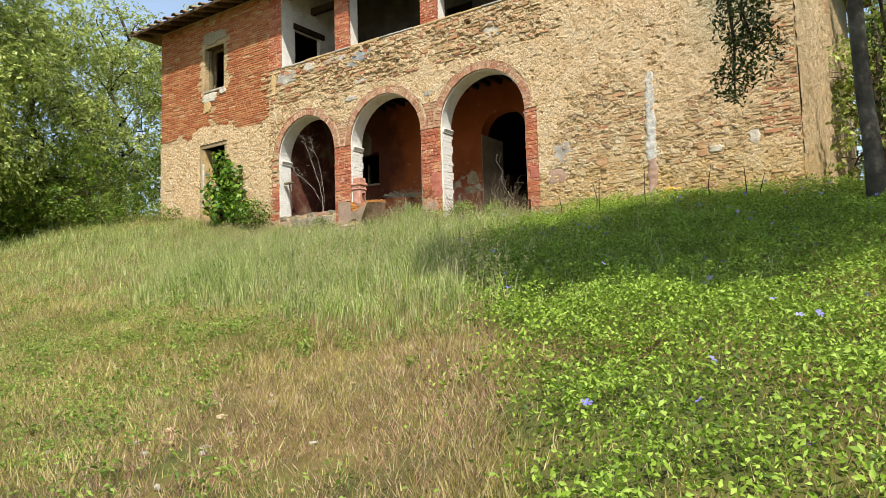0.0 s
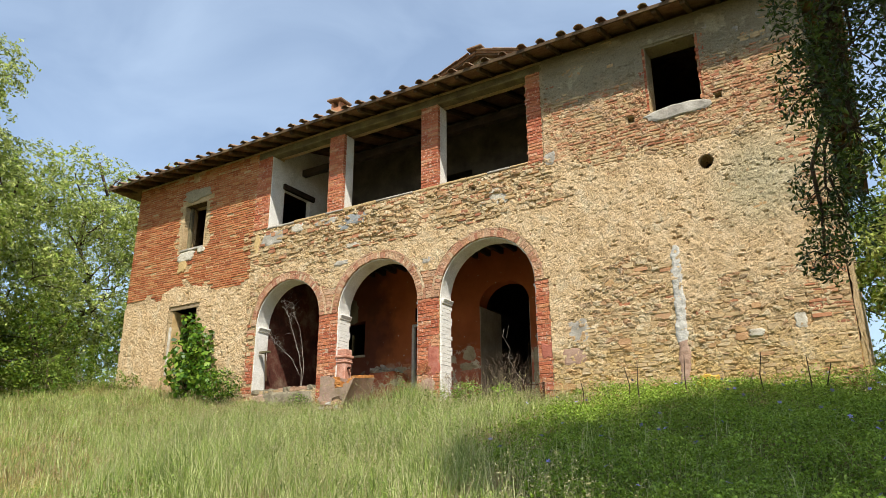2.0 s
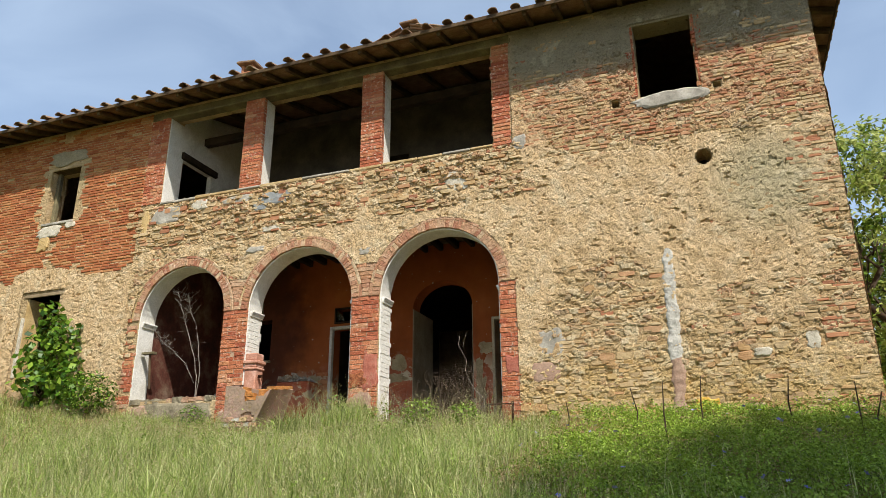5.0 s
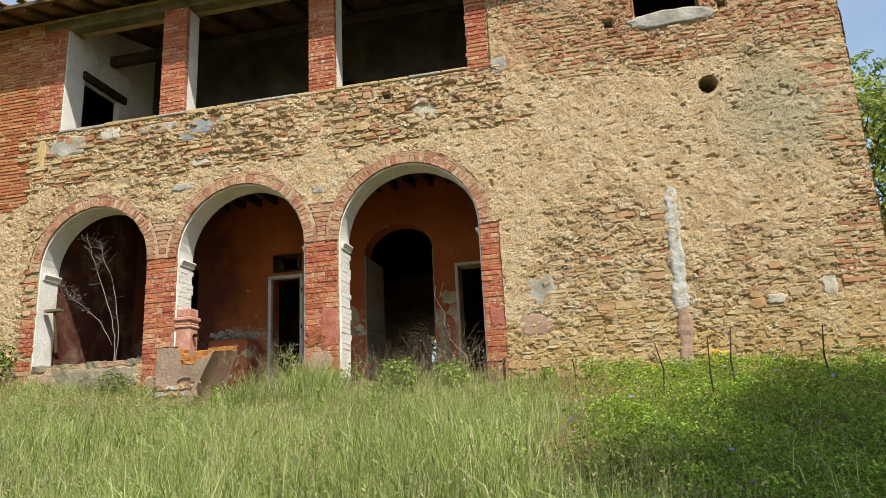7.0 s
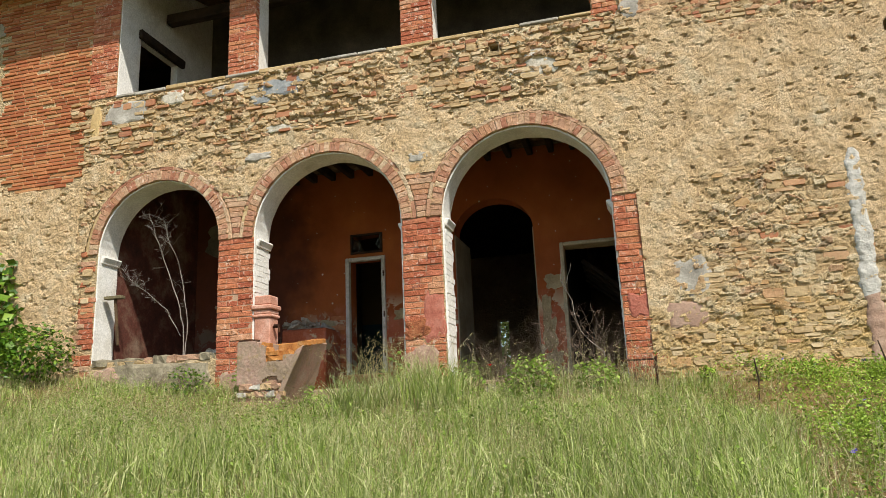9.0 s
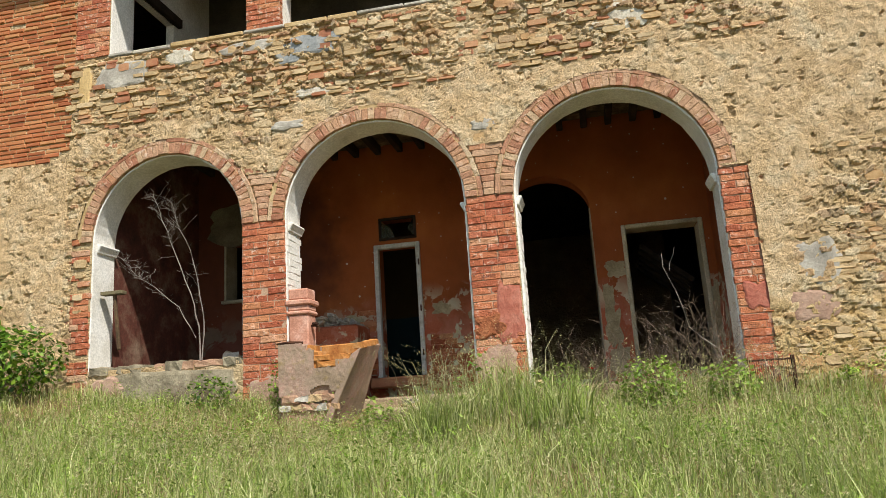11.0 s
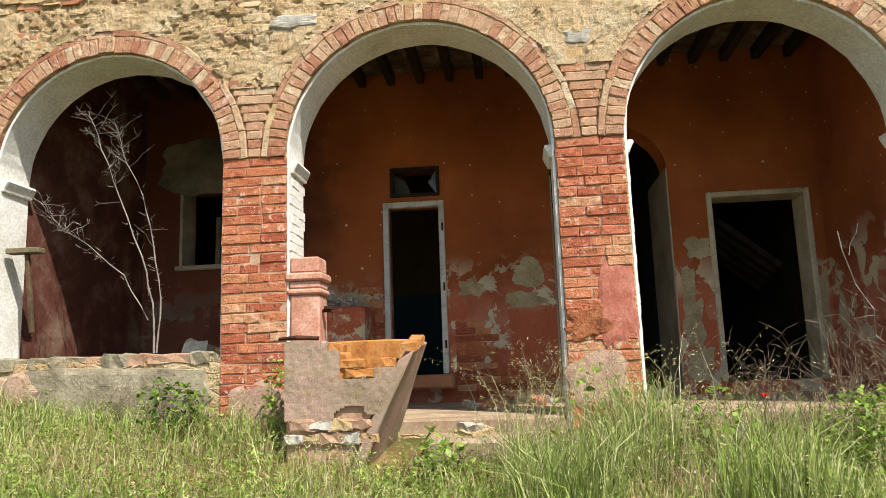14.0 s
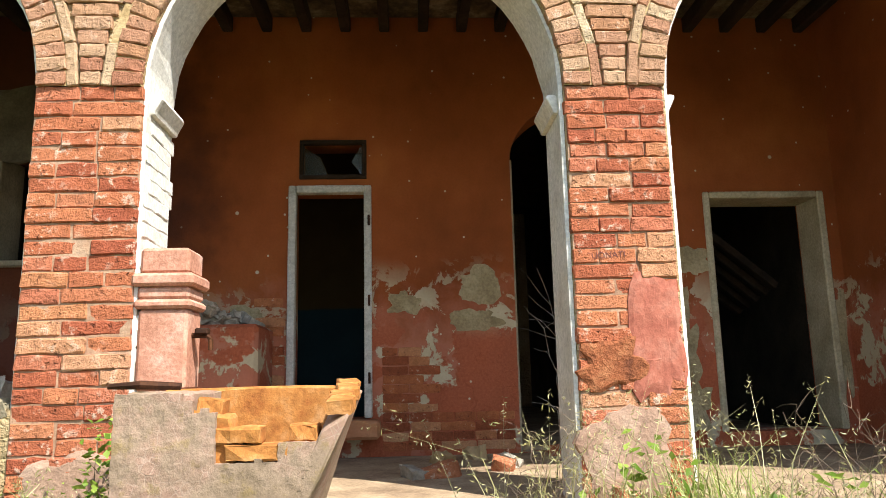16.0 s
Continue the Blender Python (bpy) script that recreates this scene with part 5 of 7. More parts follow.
# arched passage: pale reveal and dark tunnel
for a, b in ((-8.95, -8.91), (-10.38, -10.34)):
    boxed("passage_reveal", (a, b, BACKY + 0.01, BACKY + 1.2, 3.72, 6.45), PALE_PLASTER, wall_porch_back, 0.006, "pale passage reveal")

# ---- the fountain trough ----
trough = empty("fountain_trough", (-12.1, 14.05, 0), label="broken plastered brick fountain trough with a tap post", category="fountain")


def cracked_render():
    """Grey-pink render, crazed with pale lime lines, ochre and dark lichen stains."""
    k = Mat("crazed_grey_render", 0.93)
    k.tc = k.n("ShaderNodeNewGeometry").outputs["Position"]
    big, mid, fine = k.noise(2.2, 5, 0.62), k.noise(9, 5, 0.65), k.noise(60, 4, 0.75)
    c = k.ramp(big, [(0.3, lin("7e6c56")), (0.48, lin("98836e")), (0.6, lin("a88674")), (0.75, lin("a3937f"))])
    c = k.mix(k.math("MULTIPLY", k.step(mid, 0.54, 0.66), 0.6), c, lin("8f7a4c"))
    c = k.mix(k.math("MULTIPLY", k.step(mid, 0.42, 0.3), 0.55), c, lin("675c4e"))
    craze = k.math("MULTIPLY", k.step(k.voronoi(22, "DISTANCE_TO_EDGE"), 0.06, 0.01), k.step(big, 0.47, 0.58))
    c = k.mix(k.math("MULTIPLY", craze, 0.2), c, lin("cfc4b2"))
    c = k.mix(0.45, c, k.ramp(fine, [(0.3, 0.5), (0.66, 1.0)]), "MULTIPLY")
    h = k.math("ADD", k.math("MULTIPLY", fine, 0.35), k.math("ADD", mid, k.math("MULTIPLY", craze, -0.06)))
    return k.done(c, k.bump(h, 0.7, 0.012))


BASIN = cracked_render()
RUSTY = rough_surface("iron_stained_brick", "985a2a", "b87c40", "cc9c68", 6, 40, 0.7, 0.012)


def wedge(name, quads, material, label=""):
    """A block between two quads of corners, slightly rounded."""
    bm = bmesh.new()
    a = [bm.verts.new(p) for p in quads[0]]
    b = [bm.verts.new(p) for p in quads[1]]
    bm.faces.new(a), bm.faces.new(list(reversed(b)))
    for i in range(4):
        bm.faces.new((a[i], b[i], b[(i + 1) % 4], a[(i + 1) % 4]))
    bmesh.ops.recalc_face_normals(bm, faces=bm.faces)
    bmesh.ops.bevel(bm, geom=bm.edges[:], offset=0.012, segments=1, affect="EDGES")
    bmesh.ops.subdivide_edges(bm, edges=[e for e in bm.edges if e.calc_length() > 0.2], cuts=3, use_grid_fill=True)
    r = random.Random(len(name) + len(label))
    for v in bm.verts:
        v.co += Vector((r.uniform(-1, 1), r.uniform(-1, 1), r.uniform(-1, 1))) * 0.005
    return part(name, bm, material, trough, label)


# rendered front with a broken stepped edge, sloping end, back, block under the post; open in the middle
def block(name, x0, x1, x0t, x1t, y0, y1, z0, z1, z1r, material, label=""):
    return wedge(name, ([(x0, y0, z0), (x1, y0, z0), (x1t, y0, z1r), (x0t, y0, z1)], [(x0, y1, z0), (x1, y1, z0), (x1t, y1, z1r), (x0t, y1, z1)]), material, label)


def broken_skin(name, top, right, foot, y, back, material, label, step=0.016):
    """A coat of render with ragged edges: kept between foot(x) and top(x), left of right(z)."""
    cells = set()
    nx_, nz_ = int(1.0 / step), int(1.3 / step)
    for i in range(nx_):
        for j in range(nz_):
            x, z = -0.475 + (i + 0.5) * step, 3.2 + (j + 0.5) * step
            rag = 0.018 * noise.noise(Vector((x * 14, z * 14, 5.0)))
            if foot(x) + rag < z < top(x) + rag * 0.7 and x < right(z) + rag:
                cells.add((i, j))
    vs, fs, at = [], [], {}

    def corner(i, j, deep):
        if (i, j, deep) not in at:
            x, z = -0.475 + i * step, 3.2 + j * step
            n_ = noise.noise(Vector((x * 5, z * 5, 1.0))) * 0.008 + noise.noise(Vector((x * 24, z * 24, 2.0))) * 0.004
            at[i, j, deep] = len(vs)
            vs.append((x + 0.005 * noise.noise(Vector((x * 40, z * 40, 8))), back if deep else y + n_, z + 0.005 * noise.noise(Vector((x * 40, z * 40, 12)))))
        return at[i, j, deep]
    for i, j in sorted(cells):
        fs.append((corner(i, j, 0), corner(i + 1, j, 0), corner(i + 1, j + 1, 0), corner(i, j + 1, 0)))
        for (di, dj), (p, q) in (((-1, 0), ((0, 1), (0, 0))), ((1, 0), ((1, 0), (1, 1))), ((0, -1), ((0, 0), (1, 0))), ((0, 1), ((1, 1), (0, 1)))):
            if (i + di, j + dj) not in cells:
                fs.append((corner(i + q[0], j + q[1], 0), corner(i + p[0], j + p[1], 0), corner(i + p[0], j + p[1], 1), corner(i + q[0], j + q[1], 1)))
    return obj(name, vs, fs, material, trough, label)


def broken_top(x):
    return 4.37 if x < -0.21 else 4.335 if x < -0.15 else 4.29 if x < -0.06 else 4.085 if x < 0.2 else 4.165


def lost_foot(x):
    return 3.79 + 0.05 * math.sin(x * 9 + 1) + (0.05 if -0.1 < x < 0.12 else 0)


def slant(z):
    return 0.385 - (4.17 - z) * 0.5


broken_skin("front_render", broken_top, slant, lost_foot, -0.4, -0.37, BASIN, "crazed grey render with a broken edge")
block("front_core", -0.47, 0.02, -0.47, 0.0, -0.37, -0.24, 4.0, 4.33, 4.27, RUSTY, "stained brick core of the front")
block("front_core", 0.0, 0.25, 0.0, 0.36, -0.366, -0.245, 4.0, 4.08, 4.14, RUSTY, "stained brick core of the front")
block("front_foot", -0.47, -0.12, -0.47, 0.26, -0.374, -0.24, 3.2, 3.995, 3.995, PINK_MORTAR, "bare brick foot of the front")
wedge("end_wall", ([(-0.12, -0.402, 3.2), (-0.02, -0.402, 3.2), (0.49, -0.402, 4.27), (0.37, -0.402, 4.2)], [(0.0, 0.36, 3.2), (0.1, 0.36, 3.2), (0.5, 0.36, 4.36), (0.39, 0.36, 4.36)]), BASIN, "sloping broken end slab")
block("back_wall", -0.49, 0.04, -0.49, 0.42, 0.26, 0.37, 3.2, 4.38, 4.38, RUSTY, "rust-stained basin back")
block("left_block", -0.49, -0.2, -0.49, -0.2, -0.235, 0.25, 3.2, 4.37, 4.37, BASIN, "rendered block under the post")
block("basin_floor", -0.19, 0.0, -0.19, 0.16, -0.235, 0.25, 3.5, 3.85, 3.85, RUSTY, "rust-stained basin floor")
STAINED = [brick_mesh("brick", RUSTY, s + 220, wear=0.007) for s in range(4)]
for k, (bx, by, bz, bw, bt) in enumerate(((0.03, -0.392, 4.19, 0.78, 0.0), (0.11, -0.396, 4.118, 1.12, 0.0), (-0.1, -0.34, 4.31, 0.45, 0.06), (0.29, -0.33, 4.19, 0.5, 0.03))):
    piece("brick", STAINED[k], trough, Matrix.Translation((bx, by, bz)) @ Matrix.Rotation(bt, 4, "Y") @ Matrix.Diagonal((bw, 1.2, 0.95, 1)))
for k in range(4):
    piece("brick", STAINED[(k + 1) % 4], trough, Matrix.Translation((0.5 - 0.012 * (k % 2), -0.28 + 0.18 * k, 4.3 + 0.025 * k)) @ Matrix.Rotation(math.pi / 2 + 0.05 * k, 4, "Z") @ Matrix.Rotation(-0.1, 4, "Y") @ Matrix.Diagonal((0.74, 1.0, 0.9, 1)))
rw = random.Random(4)
for k in range(9):
    me = brick_mesh("foot_stone", (CEMENT, STONE_ONE, PINK_MORTAR)[k % 3], 300 + k, rw.uniform(0.13, 0.2), 0.05, rw.uniform(0.06, 0.09), 0.012)
    piece("foot_stone", me, trough, Matrix.Translation((-0.4 + 0.14 * (k % 5) + 0.05 * (k // 5) + rw.uniform(-0.02, 0.02), -0.405, 3.66 + 0.095 * (k // 5))))
POST = rough_surface("pinkish_render", "ae7860", "c69078", "d8b09c", 5, 40, 0.7, 0.01)
for nm, h0, h1, gr, mat_ in (("post_foot", 3.5, 4.369, 0.02, BASIN), ("post_shaft", 4.37, 4.8, 0.0, POST), ("post_collar", 4.8, 4.85, 0.022, POST), ("post_neck", 4.85, 4.92, 0.008, POST), ("post_cornice", 4.92, 4.99, 0.035, POST), ("post_cap", 4.99, 5.13, 0.0, POST)):
    boxed(nm, (-0.69 - gr, -0.43 + gr, 0.40 - gr, 0.66 + gr, h0, h1), mat_, trough, 0.016)
bm = bmesh.new()
tube(bm, [(-0.44, 0.5, 4.66), (-0.35, 0.5, 4.66), (-0.33, 0.5, 4.63), (-0.33, 0.5, 4.58)], [0.017, 0.016, 0.014, 0.014], 8)
tap = part("tap", bm, IRON, trough, "rusty brass tap")
boxed("tap_wheel", (-0.41, -0.34, 0.465, 0.535, 4.665, 4.70), IRON, tap, 0.008)
bm = bmesh.new()
tube(bm, [(-0.6, -0.15, 4.40), (-0.45, -0.17, 4.405), (-0.28, -0.15, 4.395)], [0.012, 0.02, 0.016], 8)
tagged(part("iron_bar", bm, IRON, None), "dark iron bar lying on the trough", "metal bar").location = (-12.1, 14.05, 0)

# ---- masonry stove remains by the porch wall ----
stove = empty("broken_hearth", (-13.0, 16.8, 3.72), label="broken red-plastered hearth with rubble on top", category="hearth")
boxed("body", (-0.42, 0.42, -0.28, 0.4, 0.0, 1.15), LIMEWASH, stove, 0.03)
rr = random.Random(17)
for k in range(26):
    me = brick_mesh("rubble_piece", CEMENT, 80 + k, rr.uniform(0.07, 0.2), rr.uniform(0.06, 0.15), rr.uniform(0.04, 0.09), 0.016)
    piece("rubble_piece", me, stove, Matrix.Translation((rr.uniform(-0.36, 0.36), rr.uniform(-0.24, 0.2), 1.17 + rr.uniform(0, 0.13))) @ Euler((rr.uniform(-0.5, 0.5), rr.uniform(-0.5, 0.5), rr.uniform(0, 3))).to_matrix().to_4x4())
# bracket and leaning stick in the small arch
bracket = empty("wooden_bracket", (-15.52, 14.62, 5.3), label="pale wooden bracket board stuck in the reveal", category="bracket")
boxed("board", (-0.02, 0.3, -0.06, 0.06, 0.02, 0.07), PALE_WOOD, bracket, 0.006)
boxed("brace", (-0.02, 0.02, -0.02, 0.02, -0.75, 0.0), OLD_WOOD, bracket, 0.006, m=Matrix.Translation((0.16, 0, 0.02)) @ Matrix.Rotation(-0.12, 4, "Y"))
# heap of rubble behind the parapet
rr = random.Random(33)
for lv in range(3):
    for k in range(9 - 3 * lv):
        me = brick_mesh("rubble_block", rr.choice((CEMENT, CEMENT, STONE_ONE)), 600 + 10 * lv + k, rr.uniform(0.25, 0.42), rr.uniform(0.22, 0.34), 0.26, 0.03)
        ob = new("rubble_block", me)
        a = k * 2 * math.pi / (9 - 3 * lv) + lv
        q = (0.62, 0.36, 0.12)[lv]
        ob.matrix_world = Matrix.Translation((-13.85 + q * 1.3 * math.cos(a), 15.65 + q * math.sin(a), 3.84 + 0.22 * lv)) @ Euler((rr.uniform(-0.25, 0.25), rr.uniform(-0.25, 0.25), rr.uniform(0, 3))).to_matrix().to_4x4()
        tagged(ob, "pale lump in a heap of fallen masonry", "rubble", "rubble heap")
tagged(boxed("porch_step", (-11.6, -10.3, 13.95, FRONT + 0.05, 3.2, 3.6), FLOORING, None, 0.03), "worn pale stone step before the porch", "step", kind="structure")
rr = random.Random(37)
for k in range(16):
    xx, yy = rr.uniform(-12.6, -9.0), rr.uniform(12.3, 13.5)
    me = brick_mesh("flat_stone", rr.choice((CEMENT, STONE_ONE)), 700 + k, rr.uniform(0.12, 0.3), rr.uniform(0.1, 0.2), rr.uniform(0.04, 0.07), 0.016)
    ob = new("flat_stone", me)
    ob.matrix_world = Matrix.Translation((xx, yy, float(ground_z(xx, yy)) + 0.02)) @ Matrix.Rotation(rr.uniform(0, 3), 4, "Z")
    tagged(ob, "pale flat stone lying in the grass", "stone", "flat stones in the grass")
# rubble at the foot of the porch
rr = random.Random(27)
for k in range(34):
    me = brick_mesh("rubble_block", rr.choice((CEMENT, STONE_ONE, RED_BRICK)), 120 + k, rr.uniform(0.08, 0.28), rr.uniform(0.08, 0.2), rr.uniform(0.05, 0.14), 0.018)
    ob = new("rubble_block", me)
    xx, yy = (rr.uniform(-11.3, -7.6), rr.uniform(13.9, 16.9)) if k % 2 else (rr.uniform(-15.4, -13.2), rr.uniform(15.0, 16.9))
    ob.matrix_world = Matrix.Translation((xx, yy, 3.75 if yy > 14.5 else float(ground_z(xx, yy)) + 0.03)) @ Euler((rr.uniform(-0.3, 0.3), rr.uniform(-0.3, 0.3), rr.uniform(0, 3))).to_matrix().to_4x4()
    tagged(ob, "fallen lump of masonry lying on the porch floor", "rubble", "fallen masonry")
# ---- plants ----


def sheet(name, verts, tris, material, parent=None, kind=""):
    """One mesh from arrays of places and triangles."""
    me = bpy.data.meshes.new(name)
    n, m = len(verts), len(tris)
    me.vertices.add(n)
    me.vertices.foreach_set("co", np.asarray(verts, np.float32).ravel())
    me.loops.add(3 * m)
    me.loops.foreach_set("vertex_index", np.asarray(tris, np.int32).ravel())
    me.polygons.add(m)
    me.polygons.foreach_set("loop_start", np.arange(m, dtype=np.int32) * 3)
    me.update(calc_edges=True)
    me.materials.append(material)
    ob = new(name, me)
    ob.parent = parent
    return tagged(ob, kind=kind)


def blades(x, y, z, h, w, bend, g, short=False):
    """Grass blades: five points and three triangles each, or one triangle for short ones."""
    n = len(x)
    a = g.uniform(0, 2 * np.pi, n)
    t = 4 * np.pi * soft_noise(x, y, 0.8, 97, 2) + g.normal(0, 1.9, n)
    ux, uy = np.cos(a) * w / 2, np.sin(a) * w / 2
    bx, by = np.cos(t) * bend * h, np.sin(t) * bend * h
    if short:
        foot = np.stack([x, y, z - 0.02], -1)
        side = np.stack([ux, uy, 0 * x], -1)
        tip = np.stack([x + bx, y + by, z + h * (1 - 0.45 * np.minimum(bend, 1.2))], -1)
        return np.stack([foot - side, foot + side, tip], 1).reshape(-1, 3), np.arange(3 * n).reshape(-1, 3)
    P = np.zeros((n, 5, 3))
    P[:, 0] = np.stack([x - ux, y - uy, z - 0.02], -1)
    P[:, 1] = np.stack([x + ux, y + uy, z - 0.02], -1)
    mx, my, mz = x + bx * 0.32, y + by * 0.32, z + h * 0.58
    P[:, 2] = np.stack([mx - ux * 0.8, my - uy * 0.8, mz], -1)
    P[:, 3] = np.stack([mx + ux * 0.8, my + uy * 0.8, mz], -1)
    P[:, 4] = np.stack([x + bx, y + by, z + h * (1 - 0.35 * bend)], -1)
    k = np.arange(n)[:, None, None] * 5
    T = k + np.array([[0, 1, 3], [0, 3, 2], [2, 3, 4]])[None]
    return P.reshape(-1, 3), T.reshape(-1, 3)


def leaves(p, size, g, up=0.5, slim=0.5, fold=0.25, out=None):
    """Folded leaves: four points and two triangles each. up: how far they face the sky."""
    n = len(p)
    nrm = g.normal(size=(n, 3))
    nrm /= np.linalg.norm(nrm, axis=1)[:, None] + 1e-9
    if out is not None:
        nrm = nrm * 0.8 + out * 0.7
    nrm[:, 2] += up * 2
    nrm /= np.linalg.norm(nrm, axis=1)[:, None] + 1e-9
    d = g.normal(size=(n, 3))
    d -= (d * nrm).sum(1)[:, None] * nrm
    d /= np.linalg.norm(d, axis=1)[:, None] + 1e-9
    s = np.cross(nrm, d)
    L = np.asarray(size)[:, None] if np.ndim(size) else size
    P = np.zeros((n, 4, 3))
    P[:, 0] = p - d * L * 0.5
    P[:, 1] = p + s * L * slim * 0.5 + nrm * L * fold * 0.4 - d * L * 0.05
    P[:, 2] = p + d * L * 0.5
    P[:, 3] = p - s * L * slim * 0.5 + nrm * L * fold * 0.4 - d * L * 0.05
    k = np.arange(n)[:, None, None] * 4
    T = k + np.array([[0, 1, 2], [0, 2, 3]])[None]
    return P.reshape(-1, 3), T.reshape(-1, 3)


def cat(*parts_):
    vs, ts, k = [], [], 0
    for v, t in parts_:
        vs.append(v)
        ts.append(t + k)
        k += len(v)
    return np.concatenate(vs), np.concatenate(ts)


GRASS = leaf_material("meadow_grass", "646026", "a89e4e", "d8c890", 0.55, 0.27)
TALL = leaf_material("tall_grass", "526624", "90a646", "d8d69c", 0.55, 0.27)
STRAW = leaf_material("dry_straw", "7a5240", "b08a6a", "dcc2a2", 0.7, 0.25)
OATS = leaf_material("pale_oat_heads", "8f8a54", "b0a872", "cfc79c", 0.6, 0.35)
HERB = leaf_material("low_herbs", "4e6c20", "7a9634", "a8bc5c", 0.5, 0.35)
VINCA = leaf_material("periwinkle_leaf", "3e5a0c", "84a02e", "b0c858", 0.5, 0.28)
LOCUST = leaf_material("locust_leaf", "3a5010", "8aa236", "dce08a", 0.5, 0.36)
BLOSSOM = leaf_material("locust_blossom", "c9cdb0", "dfe0c8", "f2f0e2", 0.6, 0.3)
BUSH = leaf_material("shrub_leaf", "26400e", "52701c", "90a23a", 0.5, 0.35)
DARKLEAF = leaf_material("evergreen_leaf", "202c12", "3a4a1e", "647434", 0.38, 0.22)
IVY = leaf_material("creeper_leaf", "24440c", "4c7018", "90aa3c", 0.42, 0.22)
BARK = rough_surface("grey_bark", "3c372f", "5e584e", "7e776c", 3, 30, 0.7, 0.02)
BROWN_BARK = rough_surface("brown_bark", "33281e", "4c3d2e", "6a5844", 4, 30, 0.8, 0.02)
TWIG = rough_surface("bare_grey_twig", "6a6058", "8c8278", "a89e92", 8, 40, 0.4, 0.004)
DRY_TWIG = rough_surface("dry_brown_twig", "5c4a3c", "84705e", "a08c78", 8, 40, 0.4, 0.004)

G = np.random.default_rng(12)


def vinca_edge(y):
    return np.interp(y, [-3, 0, 2.6, 5, 7.8, 9.4, 12, 14.6], [0.5, -0.4, -1.7, -3.1, -5.3, -6.5, -6.2, -6.6])


def bald(x, y):
    """The trodden line of bare soil, and the rubble strip before the parapet."""
    mid_x = -3.55 - 0.75 * (y - 2.6) + 0.25 * (soft_noise(x, y, 1.3, 15) - 0.5)
    trod = np.exp(-((x - mid_x) / 0.14) ** 2) * np.clip((4.6 - y) / 1.2, 0, 1)
    strip = np.exp(-((x + 12.9) / 0.8) ** 2 - ((y - 13.35) / 0.3) ** 2) + np.exp(-((x + 8.9) / 1.1) ** 2 - ((y - 13.0) / 0.16) ** 2)
    return np.clip(0.93 * trod + 0.85 * strip, 0, 0.95)


def scatter(n, x0, x1, y0, y1, weight):
    """n places in a rectangle, thinned by weight(x, y) in 0..1."""
    got = []
    k = 0
    while k < n:
        x, y = G.uniform(x0, x1, 200000), G.uniform(y0, y1, 200000)
        ok = G.uniform(0, 1, 200000) < weight(x, y)
        ok &= G.uniform(0, 1, 200000) > bald(x, y)
        ok &= ~((x > X0 - 0.05) & (x < X1 + 0.05) & (y > FRONT - 0.06))
        ok &= ~((x > -12.62) & (x < -11.6) & (y > 13.62) & (y < 14.5)) & ~((x > -11.65) & (x < -10.25) & (y > 13.9))
        got.append(np.stack([x[ok], y[ok]], -1))
        k += ok.sum()
    p = np.concatenate(got)[:n]
    return p[:, 0], p[:, 1]


def near_path(x, y, r):
    """How close to the line walked and on to the house, 0..1."""
    ax, ay, bx, by = -1.0, 2.0, -11.4, 12.6
    t = np.clip(((x - ax) * (bx - ax) + (y - ay) * (by - ay)) / ((bx - ax) ** 2 + (by - ay) ** 2), 0, 1)
    d = np.hypot(x - ax - t * (bx - ax), y - ay - t * (by - ay))
    return 1 / (1 + (d / r) ** 2.2)


def tallness(x, y):
    """0: low turf, 1: tall meadow."""
    v = (y + 0.35 * (x + 3) * 0.4 - 4.6 + 2.2 * (soft_noise(x, y, 0.6, 7) - 0.5)) / 1.8
    far_left = np.clip((-9 - x) / 5, 0, 1) * np.clip((11.5 - y) / 3, 0, 1)
    return np.clip(v, 0, 1) * (1 - 0.65 * far_left)


def dryness(x, y):
    return np.clip(1.3 - np.hypot((x + 2.9) / 2.5, (y - 3.0) / 2.6), 0, 1)


# tall meadow grass
x, y = scatter(122000, -24, -1, 3.2, 14.5, lambda x, y: tallness(x, y) * np.where(x < vinca_edge(y) + 0.5 * (soft_noise(x, y, 1.5, 4) - 0.4), 1, 0.1) * near_path(x, y, 3.6) * (0.08 + np.clip(1.9 * soft_noise(x, y, 1.6, 3) - 0.4, 0, 1)))
tl = tallness(x, y)
h = (0.13 + 0.38 * tl * (0.4 + 0.8 * soft_noise(x, y, 0.8, 19))) * G.uniform(0.55, 1.2, len(x))
h = h * np.where(x > vinca_edge(y), 0.75, 1.0) * np.interp(y, [9.8, 11.8, 13.0, 14.4], [1.0, 0.55, 0.38, 0.3]) * (1 + 0.5 * (G.uniform(0, 1, len(x)) < 0.05))
v1 = blades(x, y, ground_z(x, y), h, G.uniform(0.004, 0.010, len(x)), G.uniform(0.08, 0.75, len(x)), G)
tagged(sheet("meadow_grass", *v1, TALL, kind="stuff"), "tall green meadow grass on the slope", "grass")
# low turf
x, y = scatter(190000, -26, 4, 0.8, 14.5, lambda x, y: (1.1 - tallness(x, y)) * np.where(x < vinca_edge(y) + 0.3, 1, 0.2) * near_path(x, y, 3.2) * (0.25 + soft_noise(x, y, 2.0, 8)) * (1 - 0.75 * dryness(x, y)))
h = G.uniform(0.03, 0.13, len(x)) * (0.6 + soft_noise(x, y, 1.2, 2))
v2 = blades(x, y, ground_z(x, y), h, G.uniform(0.005, 0.012, len(x)), G.uniform(0.2, 0.8, len(x)), G, True)
tagged(sheet("low_turf", *v2, GRASS, kind="stuff"), "short patchy green turf", "grass")
